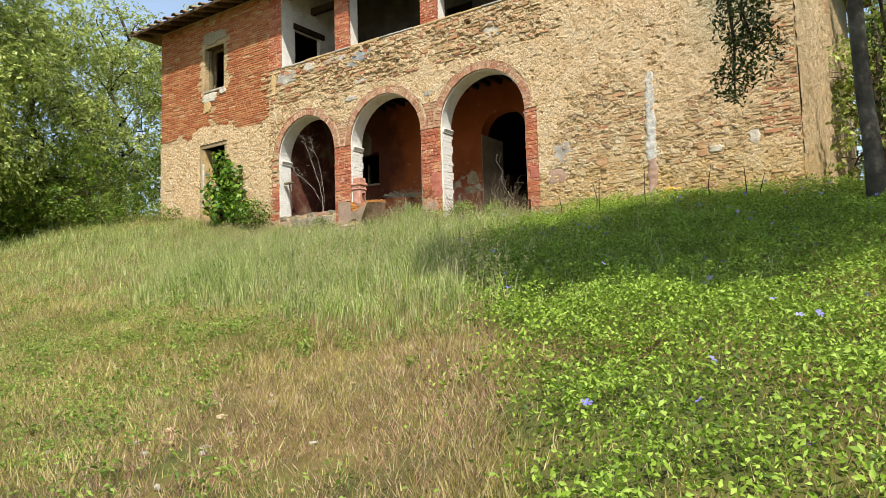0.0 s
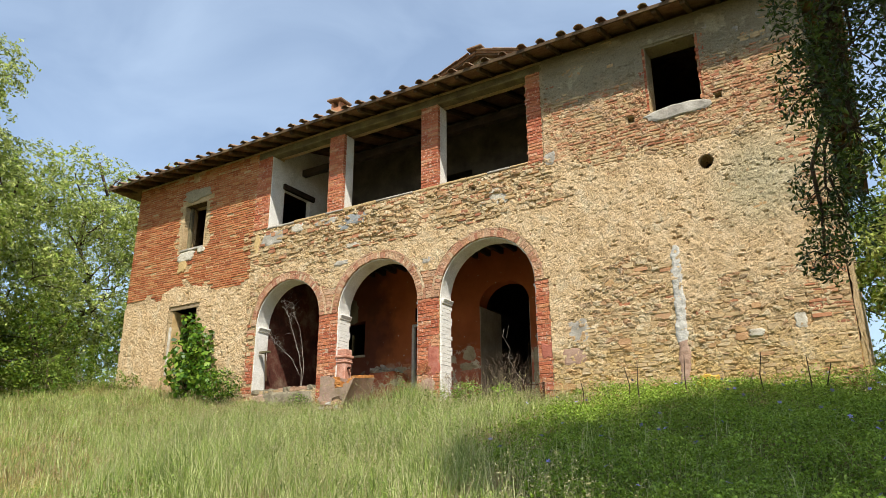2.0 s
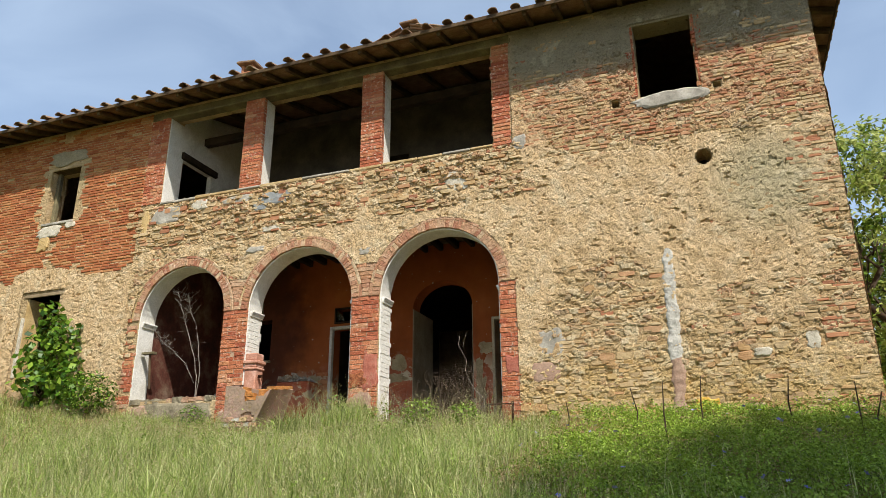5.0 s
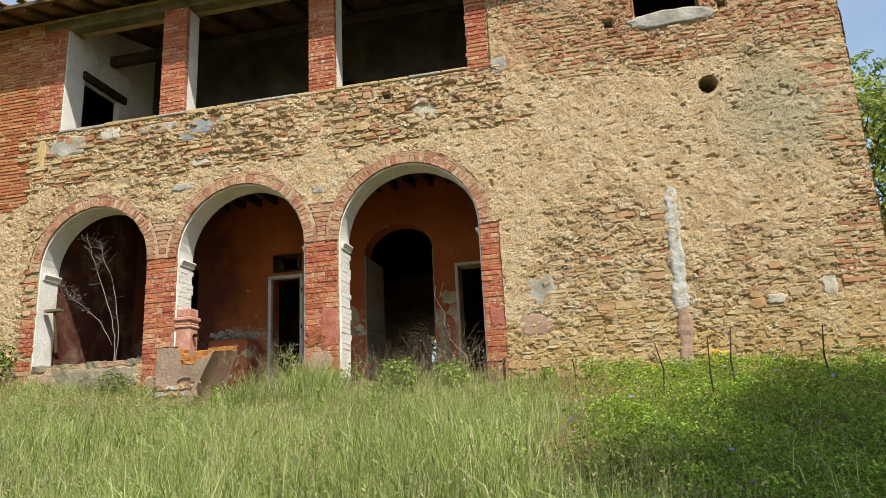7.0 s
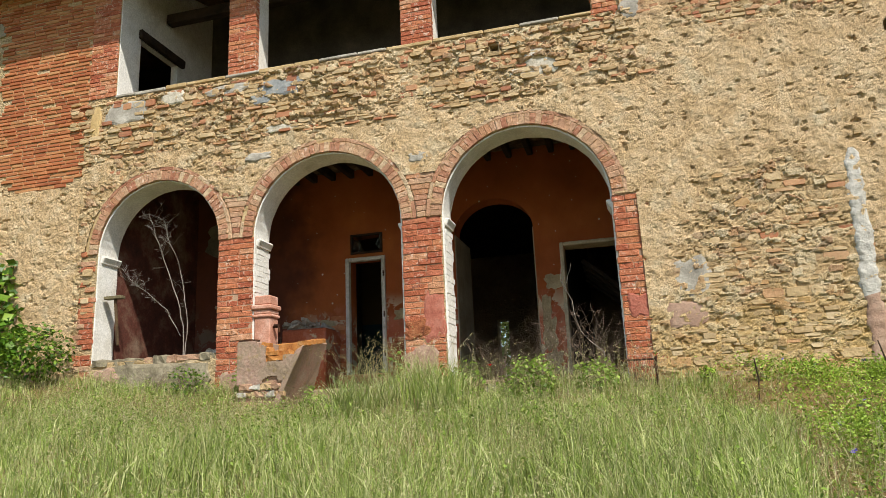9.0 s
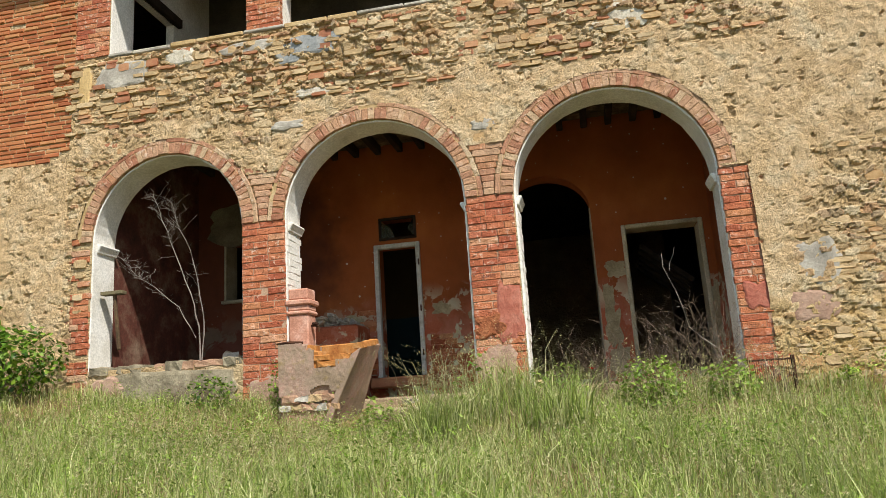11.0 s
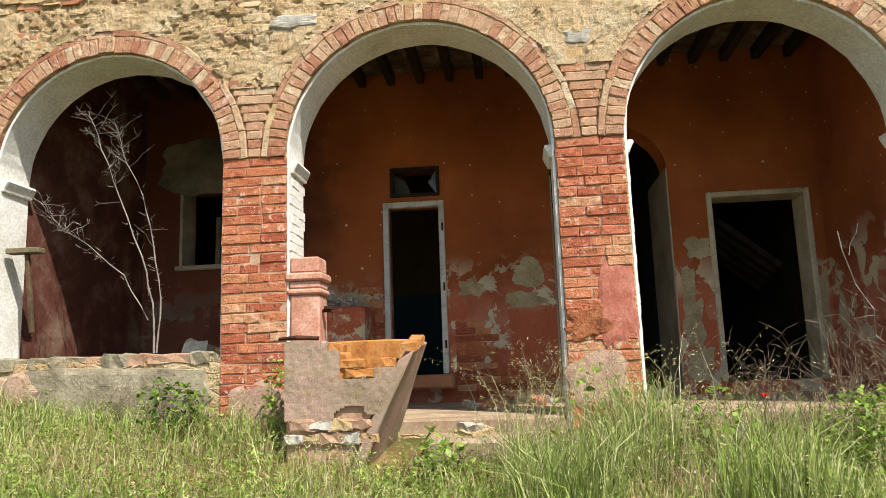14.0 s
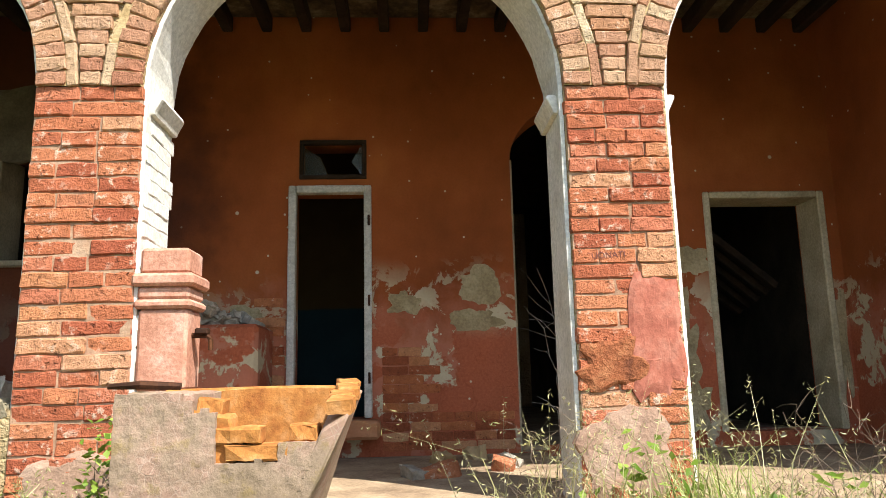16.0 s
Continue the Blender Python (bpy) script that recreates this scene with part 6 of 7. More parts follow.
# dry straw
x, y = scatter(185000, -24, 2, 0.8, 14.5, lambda x, y: np.interp(y, [6.5, 9.5], [1.0, 0.5]) * np.where(x < vinca_edge(y) + 0.2, 1, 0.05) * near_path(x, y, 3.4) * (0.2 + 0.9 * dryness(x, y) + 0.6 * (soft_noise(x, y, 0.9, 5) > 0.46)))
h = G.uniform(0.025, 0.10, len(x)) + 0.3 * tallness(x, y) * G.uniform(0.1, 1, len(x))
v3 = blades(x, y, ground_z(x, y), h, G.uniform(0.004, 0.009, len(x)), G.uniform(0.3, 1.4, len(x)), G, True)
tagged(sheet("dry_grass", *v3, STRAW, kind="stuff"), "dry brown grass and straw litter", "grass")
# thin turf over the rest of the slope
x, y = scatter(45000, -34, 16, -10, 14.4, lambda x, y: (1 - near_path(x, y, 3.4)) * (0.3 + soft_noise(x, y, 0.5, 66)))
h = G.uniform(0.08, 0.26, len(x))
tagged(sheet("outer_turf", *blades(x, y, ground_z(x, y), h, G.uniform(0.01, 0.02, len(x)), G.uniform(0.2, 0.9, len(x)), G, True), GRASS, kind="stuff"), "rough turf on the outer slope", "grass")
# low herbs between the blades
x, y = scatter(52000, -22, 2, 0.8, 14.4, lambda x, y: np.where(x < vinca_edge(y) + 0.2, 1, 0.2) * near_path(x, y, 3.2) * np.clip((soft_noise(x, y, 0.8, 23) - 0.5) * 5 + 0.1 + np.clip((y - 10.5) / 3, 0, 0.5), 0, 1) * (1 - 0.8 * dryness(x, y)))
p = np.stack([x, y, ground_z(x, y) + G.uniform(0.01, 0.1, len(x)) * (1 + 1.6 * tallness(x, y))], -1)
tagged(sheet("low_herbs", *leaves(p, G.uniform(0.015, 0.04, len(x)), G, 0.9, 0.6), HERB, kind="stuff"), "small bright green herb leaves", "herbs")
# low leafy tufts that break up the turf
tx, ty = scatter(1500, -20, 0, 1.5, 13.8, lambda x, y: np.where(x < vinca_edge(y), 1, 0.0) * near_path(x, y, 3.6) * (0.15 + (soft_noise(x, y, 0.7, 53) > 0.5)) * (1 - 0.8 * dryness(x, y)))
tr = G.uniform(0.06, 0.2, len(tx))
k = np.repeat(np.arange(len(tx)), 46)
off = G.normal(size=(len(k), 3)) * 0.5
p = np.stack([tx[k] + off[:, 0] * tr[k], ty[k] + off[:, 1] * tr[k], ground_z(tx[k], ty[k]) + np.abs(off[:, 2]) * tr[k] * (0.9 + tallness(tx[k], ty[k])) + 0.01], -1)
tagged(sheet("leafy_tufts", *leaves(p, G.uniform(0.02, 0.05, len(k)), G, 0.5, 0.45, 0.3), HERB, kind="stuff"), "leafy green weed tufts in the turf", "weeds")
# oat stalks with drooping heads
x, y = scatter(4800, -20, -3, 5, 14.3, lambda x, y: tallness(x, y) * np.where(x < vinca_edge(y) + 0.6, 1, 0.15) * near_path(x, y, 3.5) * soft_noise(x, y, 0.7, 29))
hh = G.uniform(0.4, 0.75, len(x)) * np.interp(y, [10.0, 12.0], [1.0, 0.6])
# a taller stand before the brick piers
xb, yb = scatter(300, -11.0, -7.0, 12.4, 13.9, lambda x, y: soft_noise(x, y, 2.0, 31))
x, y, hh = np.concatenate([x, xb]), np.concatenate([y, yb]), np.concatenate([hh, G.uniform(0.35, 0.8, len(xb))])
bd = G.uniform(0.1, 0.35, len(x))
sv1, st1 = blades(x, y, ground_z(x, y), hh, np.full(len(x), 0.004), bd, G)
tips = sv1.reshape(-1, 5, 3)[:, 4]
mids = (sv1.reshape(-1, 5, 3)[:, 2] + sv1.reshape(-1, 5, 3)[:, 3]) / 2
hp = []
for q in range(7):
    f = G.uniform(0.45, 1.0, len(x))[:, None]
    hp.append(mids * (1 - f) + tips * f + G.normal(size=(len(x), 3)) * [0.009, 0.009, 0.008])
hp = np.concatenate(hp)
tagged(sheet("oat_stalks", *cat((sv1, st1), leaves(hp, G.uniform(0.015, 0.032, len(hp)), G, -0.1, 0.3)), OATS, kind="stuff"), "pale wild oat stalks with seed heads", "grass")

# periwinkle ground cover
x, y = scatter(200000, -7.6, 6, 0.5, 14.4, lambda x, y: np.clip((x - vinca_edge(y) + 1.1 * (soft_noise(x, y, 1.1, 4) - 0.45)) / 0.7, 0, 1) * np.where(x > 1.5, 0.15, 1) * np.clip(1.2 - np.hypot(x + 3, y - 8) / 9, 0.15, 1) * (0.35 + 0.9 * soft_noise(x, y, 2.2, 44)))
lift = 0.05 + 0.2 * soft_noise(x, y, 1.2, 13) + 0.3 * soft_noise(x, y, 4.2, 14) ** 2
p = np.stack([x, y, ground_z(x, y) + lift * G.beta(2.2, 1.0, len(x))], -1)
tagged(sheet("periwinkle_cover", *leaves(p, G.uniform(0.022, 0.047, len(x)), G, 0.5, 0.52, 0.3), VINCA, kind="stuff"), "glossy periwinkle ground cover", "ground cover")
# its flowers
PETAL = Mat("violet_petal", 0.6)
pc = PETAL.mix(PETAL.rand(False), lin("544ca8"), lin("a09ad6"))
PETAL_M = PETAL.done(pc)
fl_v, fl_f = [(0, 0, 0.0)], []
for i in range(5):
    a = 2 * math.pi * i / 5
    k = len(fl_v)
    fl_v += [(0.012 * math.cos(a - 0.4), 0.012 * math.sin(a - 0.4), 0.004), (0.024 * math.cos(a - 0.35), 0.024 * math.sin(a - 0.35), 0.006), (0.024 * math.cos(a + 0.35), 0.024 * math.sin(a + 0.35), 0.003), (0.012 * math.cos(a + 0.4), 0.012 * math.sin(a + 0.4), 0.003)]
    fl_f += [(0, k, k + 1, k + 2, k + 3)]
fm = bpy.data.meshes.new("flower")
fm.from_pydata(fl_v, [], fl_f)
fm.materials.append(PETAL_M)
x, y = scatter(110, -6.3, -0.3, 2.6, 13.6, lambda x, y: np.clip((x - vinca_edge(y) - 0.1) / 0.5, 0, 1))
for q in range(len(x)):
    ob = new("periwinkle_flower", fm)
    zf = float(ground_z(x[q], y[q])) + 0.3 + 0.12 * rng.random()
    ob.matrix_world = Matrix.Translation((x[q], y[q], zf)) @ Euler((rng.uniform(-0.9, 0.2), rng.uniform(-0.6, 0.6), rng.uniform(0, 6))).to_matrix().to_4x4() @ Matrix.Diagonal((1.05, 1.05, 1.05, 1))
    tagged(ob, "small violet periwinkle flower above the leaves", "flower", "periwinkle flowers")

# ---- trees ----


def limb(bm, a, b, r0, r1, r, sag=0.0, n=6, sides=7):
    a, b = Vector(a), Vector(b)
    pts, rad = [], []
    side = (b - a).length * 0.06
    for i in range(n + 1):
        t = i / n
        w = math.sin(math.pi * t)
        pts.append(a.lerp(b, t) + Vector((r.uniform(-1, 1), r.uniform(-1, 1), r.uniform(-0.5, 0.5))) * side * (0 < i < n) + Vector((0, 0, sag * w)))
        rad.append(r0 + (r1 - r0) * t)
    tube(bm, pts, rad, sides)
    return pts


def clump(c, r, n, g, flat=0.8, spray=0):
    """Places of leaves in a loose, hollow clump with an uneven outline. spray: so many leaves sit along each drooping twig."""
    if spray:
        n = max(1, n // spray)
    d = g.normal(size=(n, 3))
    d /= np.linalg.norm(d, axis=1)[:, None]
    lump = 0.7 + 0.6 * soft_noise(d[:, 0] * 2 + c[0], d[:, 1] * 2 + d[:, 2] * 1.3 + c[1], 1.3, int(abs(c[0] * 7)) + 3, 2)
    rad = r * np.cbrt(g.uniform(0.12, 1, n)) * lump
    p = np.array(c) + d * rad[:, None] * [1, 1, flat]
    if spray:
        w = d * 0.6 + g.normal(size=(n, 3)) * 0.5
        w[:, 2] -= 0.45
        w /= np.linalg.norm(w, axis=1)[:, None]
        t = np.tile(np.linspace(0, 1, spray), n)[:, None] * np.repeat(g.uniform(0.25, 0.6, n), spray)[:, None]
        p = np.repeat(p, spray, 0) + np.repeat(w, spray, 0) * t + g.normal(size=(n * spray, 3)) * 0.03
        p[:, 2] -= (t[:, 0] ** 2) * 0.35
        d = np.repeat(d, spray, 0)
    return p, d


def tree(name, base, height, clumps, leaf_mat, leaf, per, seed, label, trunk_r=0.16, bark=None, blossom=0, slim=0.45, up=0.25):
    r, g = random.Random(seed), np.random.default_rng(seed)
    t = empty(name, (0, 0, 0), label=label, category="tree")
    bm = bmesh.new()
    b = Vector((base[0], base[1], float(ground_z(base[0], base[1])) - 0.15))
    top = b + Vector((r.uniform(-0.5, 0.5), r.uniform(-0.5, 0.5), height * 0.72))
    pts = limb(bm, b, top, trunk_r, trunk_r * 0.35, r, n=8, sides=10)
    part("trunk", bm, bark or BROWN_BARK, t, smooth=True)
    ps, ds = [], []
    for c, rad in clumps:
        bm = bmesh.new()
        k = min(range(2, len(pts)), key=lambda i: abs(pts[i].z - (c[2] - 1.2)))
        limb(bm, pts[k], c, trunk_r * 0.25, 0.015, r, 0.2)
        for q in range(5):
            e = Vector(c) + Vector((r.uniform(-1, 1), r.uniform(-1, 1), r.uniform(-0.6, 0.8))) * rad * 0.9
            limb(bm, Vector(c).lerp(pts[k], 0.3), e, 0.014, 0.005, r, 0.05, 4, 5)
        part("limb", bm, bark or BROWN_BARK, t, smooth=True)
        p, d = clump(c, rad, int(per * rad ** 2), g, 0.8, 11)
        ps.append(p)
        ds.append(d)
    p, d = np.concatenate(ps), np.concatenate(ds)
    sheet("crown", *leaves(p, g.uniform(0.7, 1.3, len(p)) * leaf, g, up, slim, 0.25, d), leaf_mat, t)
    if blossom:
        pick = g.choice(len(p), blossom)
        q = np.repeat(p[pick], 9, 0) + g.normal(size=(blossom * 9, 3)) * [0.035, 0.035, 0.075]
        sheet("blossom", *leaves(q, g.uniform(0.03, 0.06, len(q)), g, 0.1, 0.7), BLOSSOM, t)
    return t


def crown_at(x, y, z0, z1, r, n, seed):
    g = random.Random(seed)
    out = []
    for i in range(n):
        f = (i + 0.5) / n
        a = i * 2.4 + g.uniform(-0.4, 0.4)
        w = r * (0.35 + 0.65 * math.sin(math.pi * (0.15 + 0.8 * f)))
        out.append(((x + w * math.cos(a) * g.uniform(0.5, 1), y + w * math.sin(a) * g.uniform(0.5, 1), z0 + (z1 - z0) * f), r * g.uniform(0.32, 0.5)))
    return out


LABEL = "bright green locust tree with hanging white blossom"
for q, (bx, by, z0, z1, r, n, per) in enumerate(((-24.2, 8.9, 5.0, 16.0, 2.8, 22, 1700), (-26.4, 12.6, 5.2, 13.0, 2.6, 20, 1700), (-27.2, 16.4, 5.6, 14.2, 2.6, 20, 1500), (-25.4, 19.5, 6.5, 14.8, 2.3, 15, 1300), (-31.0, 13.5, 5.0, 14.0, 3.4, 18, 1000), (-32.0, 20.5, 5.0, 15.0, 3.4, 18, 1000), (-30.0, 7.5, 4.5, 15.5, 3.2, 18, 1000))):
    tree("locust_tree", (bx, by), z1 - z0 + 4, crown_at(bx, by, z0, z1, r, n, 50 + q), LOCUST, 0.15, per * 0.72, 60 + q, LABEL, 0.15, blossom=620, slim=0.42, up=0.3)
for q, (bx, by, z0, z1, r, n) in enumerate(((-23.2, 13.2, 4.6, 7.4, 1.3, 8), (-24.6, 10.8, 4.4, 6.8, 1.5, 8), (-22.5, 15.6, 5.0, 8.0, 1.1, 7), (-27.5, 11.5, 4.6, 7.5, 2.0, 8), (-28.5, 14.5, 5.0, 8.0, 2.0, 8), (-26.5, 8.2, 4.0, 6.4, 1.8, 8), (-32.0, 10.5, 4.5, 8.0, 2.4, 8), (-34.0, 16.0, 5.0, 9.0, 2.6, 8))):
    tree("hedge_shrub", (bx, by), z1 - z0, crown_at(bx, by, z0, z1, r, n, 80 + q), BUSH, 0.115, 2200, 90 + q, "dense green hedge shrub beside the house", 0.06, up=0.3)
for q, (bx, by, z0, z1, r, n) in enumerate(((0.2, 20.5, 4.5, 10.5, 2.2, 10), (2.6, 24.5, 5.0, 12.0, 2.8, 10), (0.4, 17.0, 4.0, 7.0, 1.3, 8), (1.5, 14.0, 3.6, 8.0, 1.8, 9), (3.6, 18.0, 4.5, 11.5, 2.6, 10), (-0.6, 30.0, 5.0, 11.5, 3.0, 10), (-0.75, 16.2, 3.6, 6.6, 0.75, 8), (-0.55, 19.2, 4.0, 8.2, 0.9, 9), (-0.7, 23.5, 4.2, 9.5, 0.9, 9))):
    tree("woodland_tree", (bx, by), z1 - z0 + 2, crown_at(bx, by, z0, z1, r, n, 110 + q), BUSH if q % 2 else LOCUST, 0.16, 1150, 120 + q, "leafy green tree at the corner of the house", 0.12, up=0.3)
for q, (bx, by) in enumerate(((-10.9, 29.4), (-12.6, 30.5), (-9.2, 30.5))):
    tree("back_shrub", (bx, by), 3.5, crown_at(bx, by, 4.4, 8.6, 1.6, 10, 140 + q), LOCUST, 0.15, 2200, 150 + q, "bright green shrub behind the house", 0.08)

# the evergreen whose boughs hang in front of the facade
ever = empty("evergreen_tree", (0, 0, 0), label="dark evergreen tree with grey trunk and hanging boughs", category="tree")
r, g = random.Random(7), np.random.default_rng(7)
bm = bmesh.new()
tz = float(ground_z(-0.5, 11.6))
TR = [(-0.60, 11.6, tz - 0.1), (-0.62, 11.6, tz + 0.9), (-0.67, 11.6, tz + 1.7), (-0.69, 11.55, tz + 2.8), (-0.68, 11.4, tz + 4.2), (-0.75, 11.0, tz + 5.6), (-0.5, 10.2, tz + 6.8)]
tube(bm, TR, [0.15, 0.12, 0.11, 0.105, 0.10, 0.09, 0.07], 12)
part("trunk", bm, BARK, ever, smooth=True)
HANG = [((-1.15, 9.45, 9.2), 0.85), ((-1.35, 9.4, 8.2), 0.8), ((-1.6, 9.4, 7.3), 0.68), ((-1.45, 9.3, 6.6), 0.62), ((-1.85, 9.3, 6.2), 0.48), ((-1.6, 9.3, 5.6), 0.46), ((-1.9, 9.3, 5.0), 0.36), ((-1.75, 9.25, 4.6), 0.32), ((-2.02, 9.28, 4.25), 0.27), ((-0.7, 9.5, 8.8), 0.7), ((-0.8, 9.5, 7.8), 0.62)]
HANG = [((c[0] + 0.12, c[1], c[2]), q) for c, q in HANG]
NEAR = Vector((-1.18, 0.76, 1.85))
HANG = [(tuple(NEAR + 0.86 * (Vector(c) - NEAR)), q * 0.86) if c[2] > 5.5 else (c, q) for c, q in HANG]
TOPS = [((-2.0, 5.9, 8.4), 1.2), ((-0.4, 5.2, 8.8), 1.5), ((0.8, 6.4, 9.0), 1.8), ((-0.3, 7.6, 8.6), 1.6), ((1.2, 8.6, 8.8), 1.6), ((0.3, 4.5, 8.8), 1.3), ((2.2, 6.6, 8.8), 1.5), ((0.6, 10.6, 7.2), 1.0), ((-1.2, 4.2, 8.8), 1.1), ((2.4, 5.0, 8.8), 1.4), ((0.3, 3.4, 8.8), 1.0), ((-0.8, 3.6, 8.8), 1.0), ((1.5, 3.6, 8.8), 1.2), ((-0.25, 12.3, 5.4), 0.5), ((-0.3, 12.3, 4.5), 0.42), ((-0.2, 12.3, 6.5), 0.6)]
ps = []
for (c, rad), per in [(q, 5200) for q in HANG] + [(q, 2600) for q in TOPS]:
    bm = bmesh.new()
    limb(bm, TR[4] if c[1] > 11.5 else TR[-1] if c[2] > 5.9 else HANG[2][0], c, 0.05, 0.012, r, 0.15)
    for k in range(6):
        e = Vector(c) + Vector((r.uniform(-1, 1), r.uniform(-1, 1), r.uniform(-1, 0.4))) * rad
        limb(bm, c, e, 0.012, 0.004, r, 0.03, 4, 4)
    part("bough", bm, BROWN_BARK, ever, smooth=True)
    p, d = clump(c, rad, int(per * 0.9 * rad ** 2) + 60, g, 1.25)
    ps.append((p, d))
p, d = np.concatenate([q[0] for q in ps]), np.concatenate([q[1] for q in ps])
sheet("foliage", *leaves(p, np.where((p[:, 1] > 7.2) & (p[:, 2] < 7.9), 1.0, 2.0) * g.uniform(0.05, 0.095, len(p)), g, 0.1, 0.36, 0.2, d * 0.5), DARKLEAF, ever)

# ---- plants at the house ----
# creeper at the doorway
creeper = empty("creeper_bush", (0, 0, 0), label="bright green creeper bush filling the doorway", category="bush")
gz = float(ground_z(-17.8, 14.1))
CL = [((-18.15, 14.25, 6.35), 0.28), ((-17.95, 14.15, 5.95), 0.42), ((-17.6, 14.1, 5.75), 0.45), ((-18.1, 14.1, 5.45), 0.48), ((-17.5, 14.05, 5.3), 0.52), ((-18.0, 14.0, 4.95), 0.55), ((-17.2, 13.95, 4.85), 0.45), ((-16.8, 13.9, 4.6), 0.35), ((-17.6, 13.9, 4.6), 0.55)]
ps = []
bm = bmesh.new()
for c, rad in [((q[0] + 0.2, q[1], q[2]), w) for q, w in CL]:
    limb(bm, (-17.8, 14.15, gz), c, 0.025, 0.008, r, 0.1, 6, 5)
    ps.append(clump(c, rad, int(620 * rad ** 2), g, 1.0))
part("stem_tangle", bm, BROWN_BARK, creeper, smooth=True)
p, d = np.concatenate([q[0] for q in ps]), np.concatenate([q[1] for q in ps])
p[:, 1] = np.minimum(p[:, 1], FRONT - 0.03)
sheet("leafage", *leaves(p, g.uniform(0.09, 0.19, len(p)), g, 0.15, 0.8, 0.15, d * 0.7 + np.array([0, -0.6, 0])), IVY, creeper)


def sprig_bush(name, c, rad, n, leaf, mat_, label, seed, category="plant", flat=0.9):
    g2, r2 = np.random.default_rng(seed), random.Random(seed)
    t = empty(name, (0, 0, 0), label=label, category=category)
    z0 = c[2]
    bm = bmesh.new()
    for k in range(9):
        e = Vector(c) + Vector((r2.uniform(-1, 1) * rad, r2.uniform(-0.6, 0.6) * rad, r2.uniform(0.6, 1.9) * rad))
        limb(bm, (c[0] + r2.uniform(-0.1, 0.1), c[1], z0 - 0.03), e, 0.006, 0.002, r2, 0.02, 4, 4)
    tagged(part("stem_tangle", bm, DRY_TWIG, t), kind="stuff")
    p, d = clump((c[0], c[1], z0 + rad * 0.8), rad, n, g2, flat)
    p[:, 2] = np.maximum(p[:, 2], z0 + 0.01)
    p[:, 1] = np.minimum(p[:, 1], 14.4) if c[1] < 14.4 else p[:, 1]
    sheet("leafage", *leaves(p, g2.uniform(0.7, 1.3, n) * leaf, g2, 0.4, 0.65, 0.2, d * 0.5), mat_, t, "stuff")
    return t


def gz_at(x, y):
    return float(ground_z(x, y))


sprig_bush("leafy_weed", (-8.6, 13.4, gz_at(-8.6, 13.4)), 0.33, 800, 0.05, HERB, "pale green leafy weed clump by the porch", 1)
sprig_bush("leafy_weed", (-7.85, 13.5, gz_at(-7.85, 13.5)), 0.26, 420, 0.055, HERB, "pale green leafy weed clump by the porch", 2)
sprig_bush("leafy_weed", (-13.65, 14.1, gz_at(-13.65, 14.1)), 0.3, 420, 0.05, IVY, "yellow-green leafy weed under the parapet", 3)
sprig_bush("leafy_weed", (-16.2, 13.9, gz_at(-16.2, 13.9) + 0.1), 0.5, 1200, 0.07, IVY, "green creeper against the ragged jamb", 4)
sprig_bush("leafy_weed", (-12.74, 14.2, gz_at(-12.74, 14.2) + 0.05), 0.2, 420, 0.045, HERB, "creeper climbing beside the trough", 5, flat=2.2)
sprig_bush("leafy_weed", (-11.5, 13.5, gz_at(-11.5, 13.5)), 0.16, 160, 0.05, HERB, "small weed at the trough's foot", 6)
for q, (bx, by) in enumerate(((-9.75, 13.75), (-9.45, 13.8), (-10.35, 13.8), (-11.42, 13.62))):
    sprig_bush("sow_thistle", (bx, by, gz_at(bx, by)), 0.2 + 0.05 * (q % 3), 110, 0.075, HERB, "broad-leaved green weed before the brick pier", 10 + q, flat=1.5)
for q, (bx, by, rr_, n) in enumerate(((-21.6, 13.6, 0.5, 900), (-20.6, 13.8, 0.4, 700), (-19.8, 13.9, 0.3, 400), (-22.4, 13.0, 0.6, 1100))):
    sprig_bush("wall_foot_weed", (bx, by, gz_at(bx, by)), rr_, n, 0.05, HERB if q % 2 else BUSH, "green weeds at the foot of the wall", 20 + q)
for q in range(9):
    bx = -6.6 + q * 0.6
    sprig_bush("wall_foot_weed", (bx, 14.15, gz_at(bx, 14.15)), 0.1 + 0.05 * (q % 3), 200, 0.04, VINCA, "periwinkle sprays at the foot of the wall", 30 + q)


def twiggy(name, base, height, spread, n, mat_, label, seed, thick=0.004, lean=(0, 0)):
    """Many thin bare forking stems from one foot."""
    r2 = random.Random(seed)
    t = empty(name, base, label=label, category="shrub")
    bm = bmesh.new()
    for k in range(n):
        a = r2.uniform(0, 6.28)
        e = Vector((math.cos(a) * spread * r2.uniform(0.2, 1) + lean[0], math.sin(a) * spread * 0.6 * r2.uniform(0.2, 1) + lean[1], height * r2.uniform(0.45, 1)))
        s0 = Vector((r2.uniform(-0.4, 0.4) * spread, r2.uniform(-0.2, 0.2) * spread, -0.02))
        pts = limb(bm, s0, e, thick, thick * 0.4, r2, 0.04, 5, 4)
        for w in range(4):
            m = pts[r2.randint(2, 5)]
            limb(bm, m, m + Vector((r2.uniform(-1, 1), r2.uniform(-1, 1), r2.uniform(-0.2, 0.9))) * height * 0.22, thick * 0.55, thick * 0.25, r2, 0.01, 3, 3)
    tagged(part("twig_tangle", bm, mat_, t), kind="stuff")
    return t


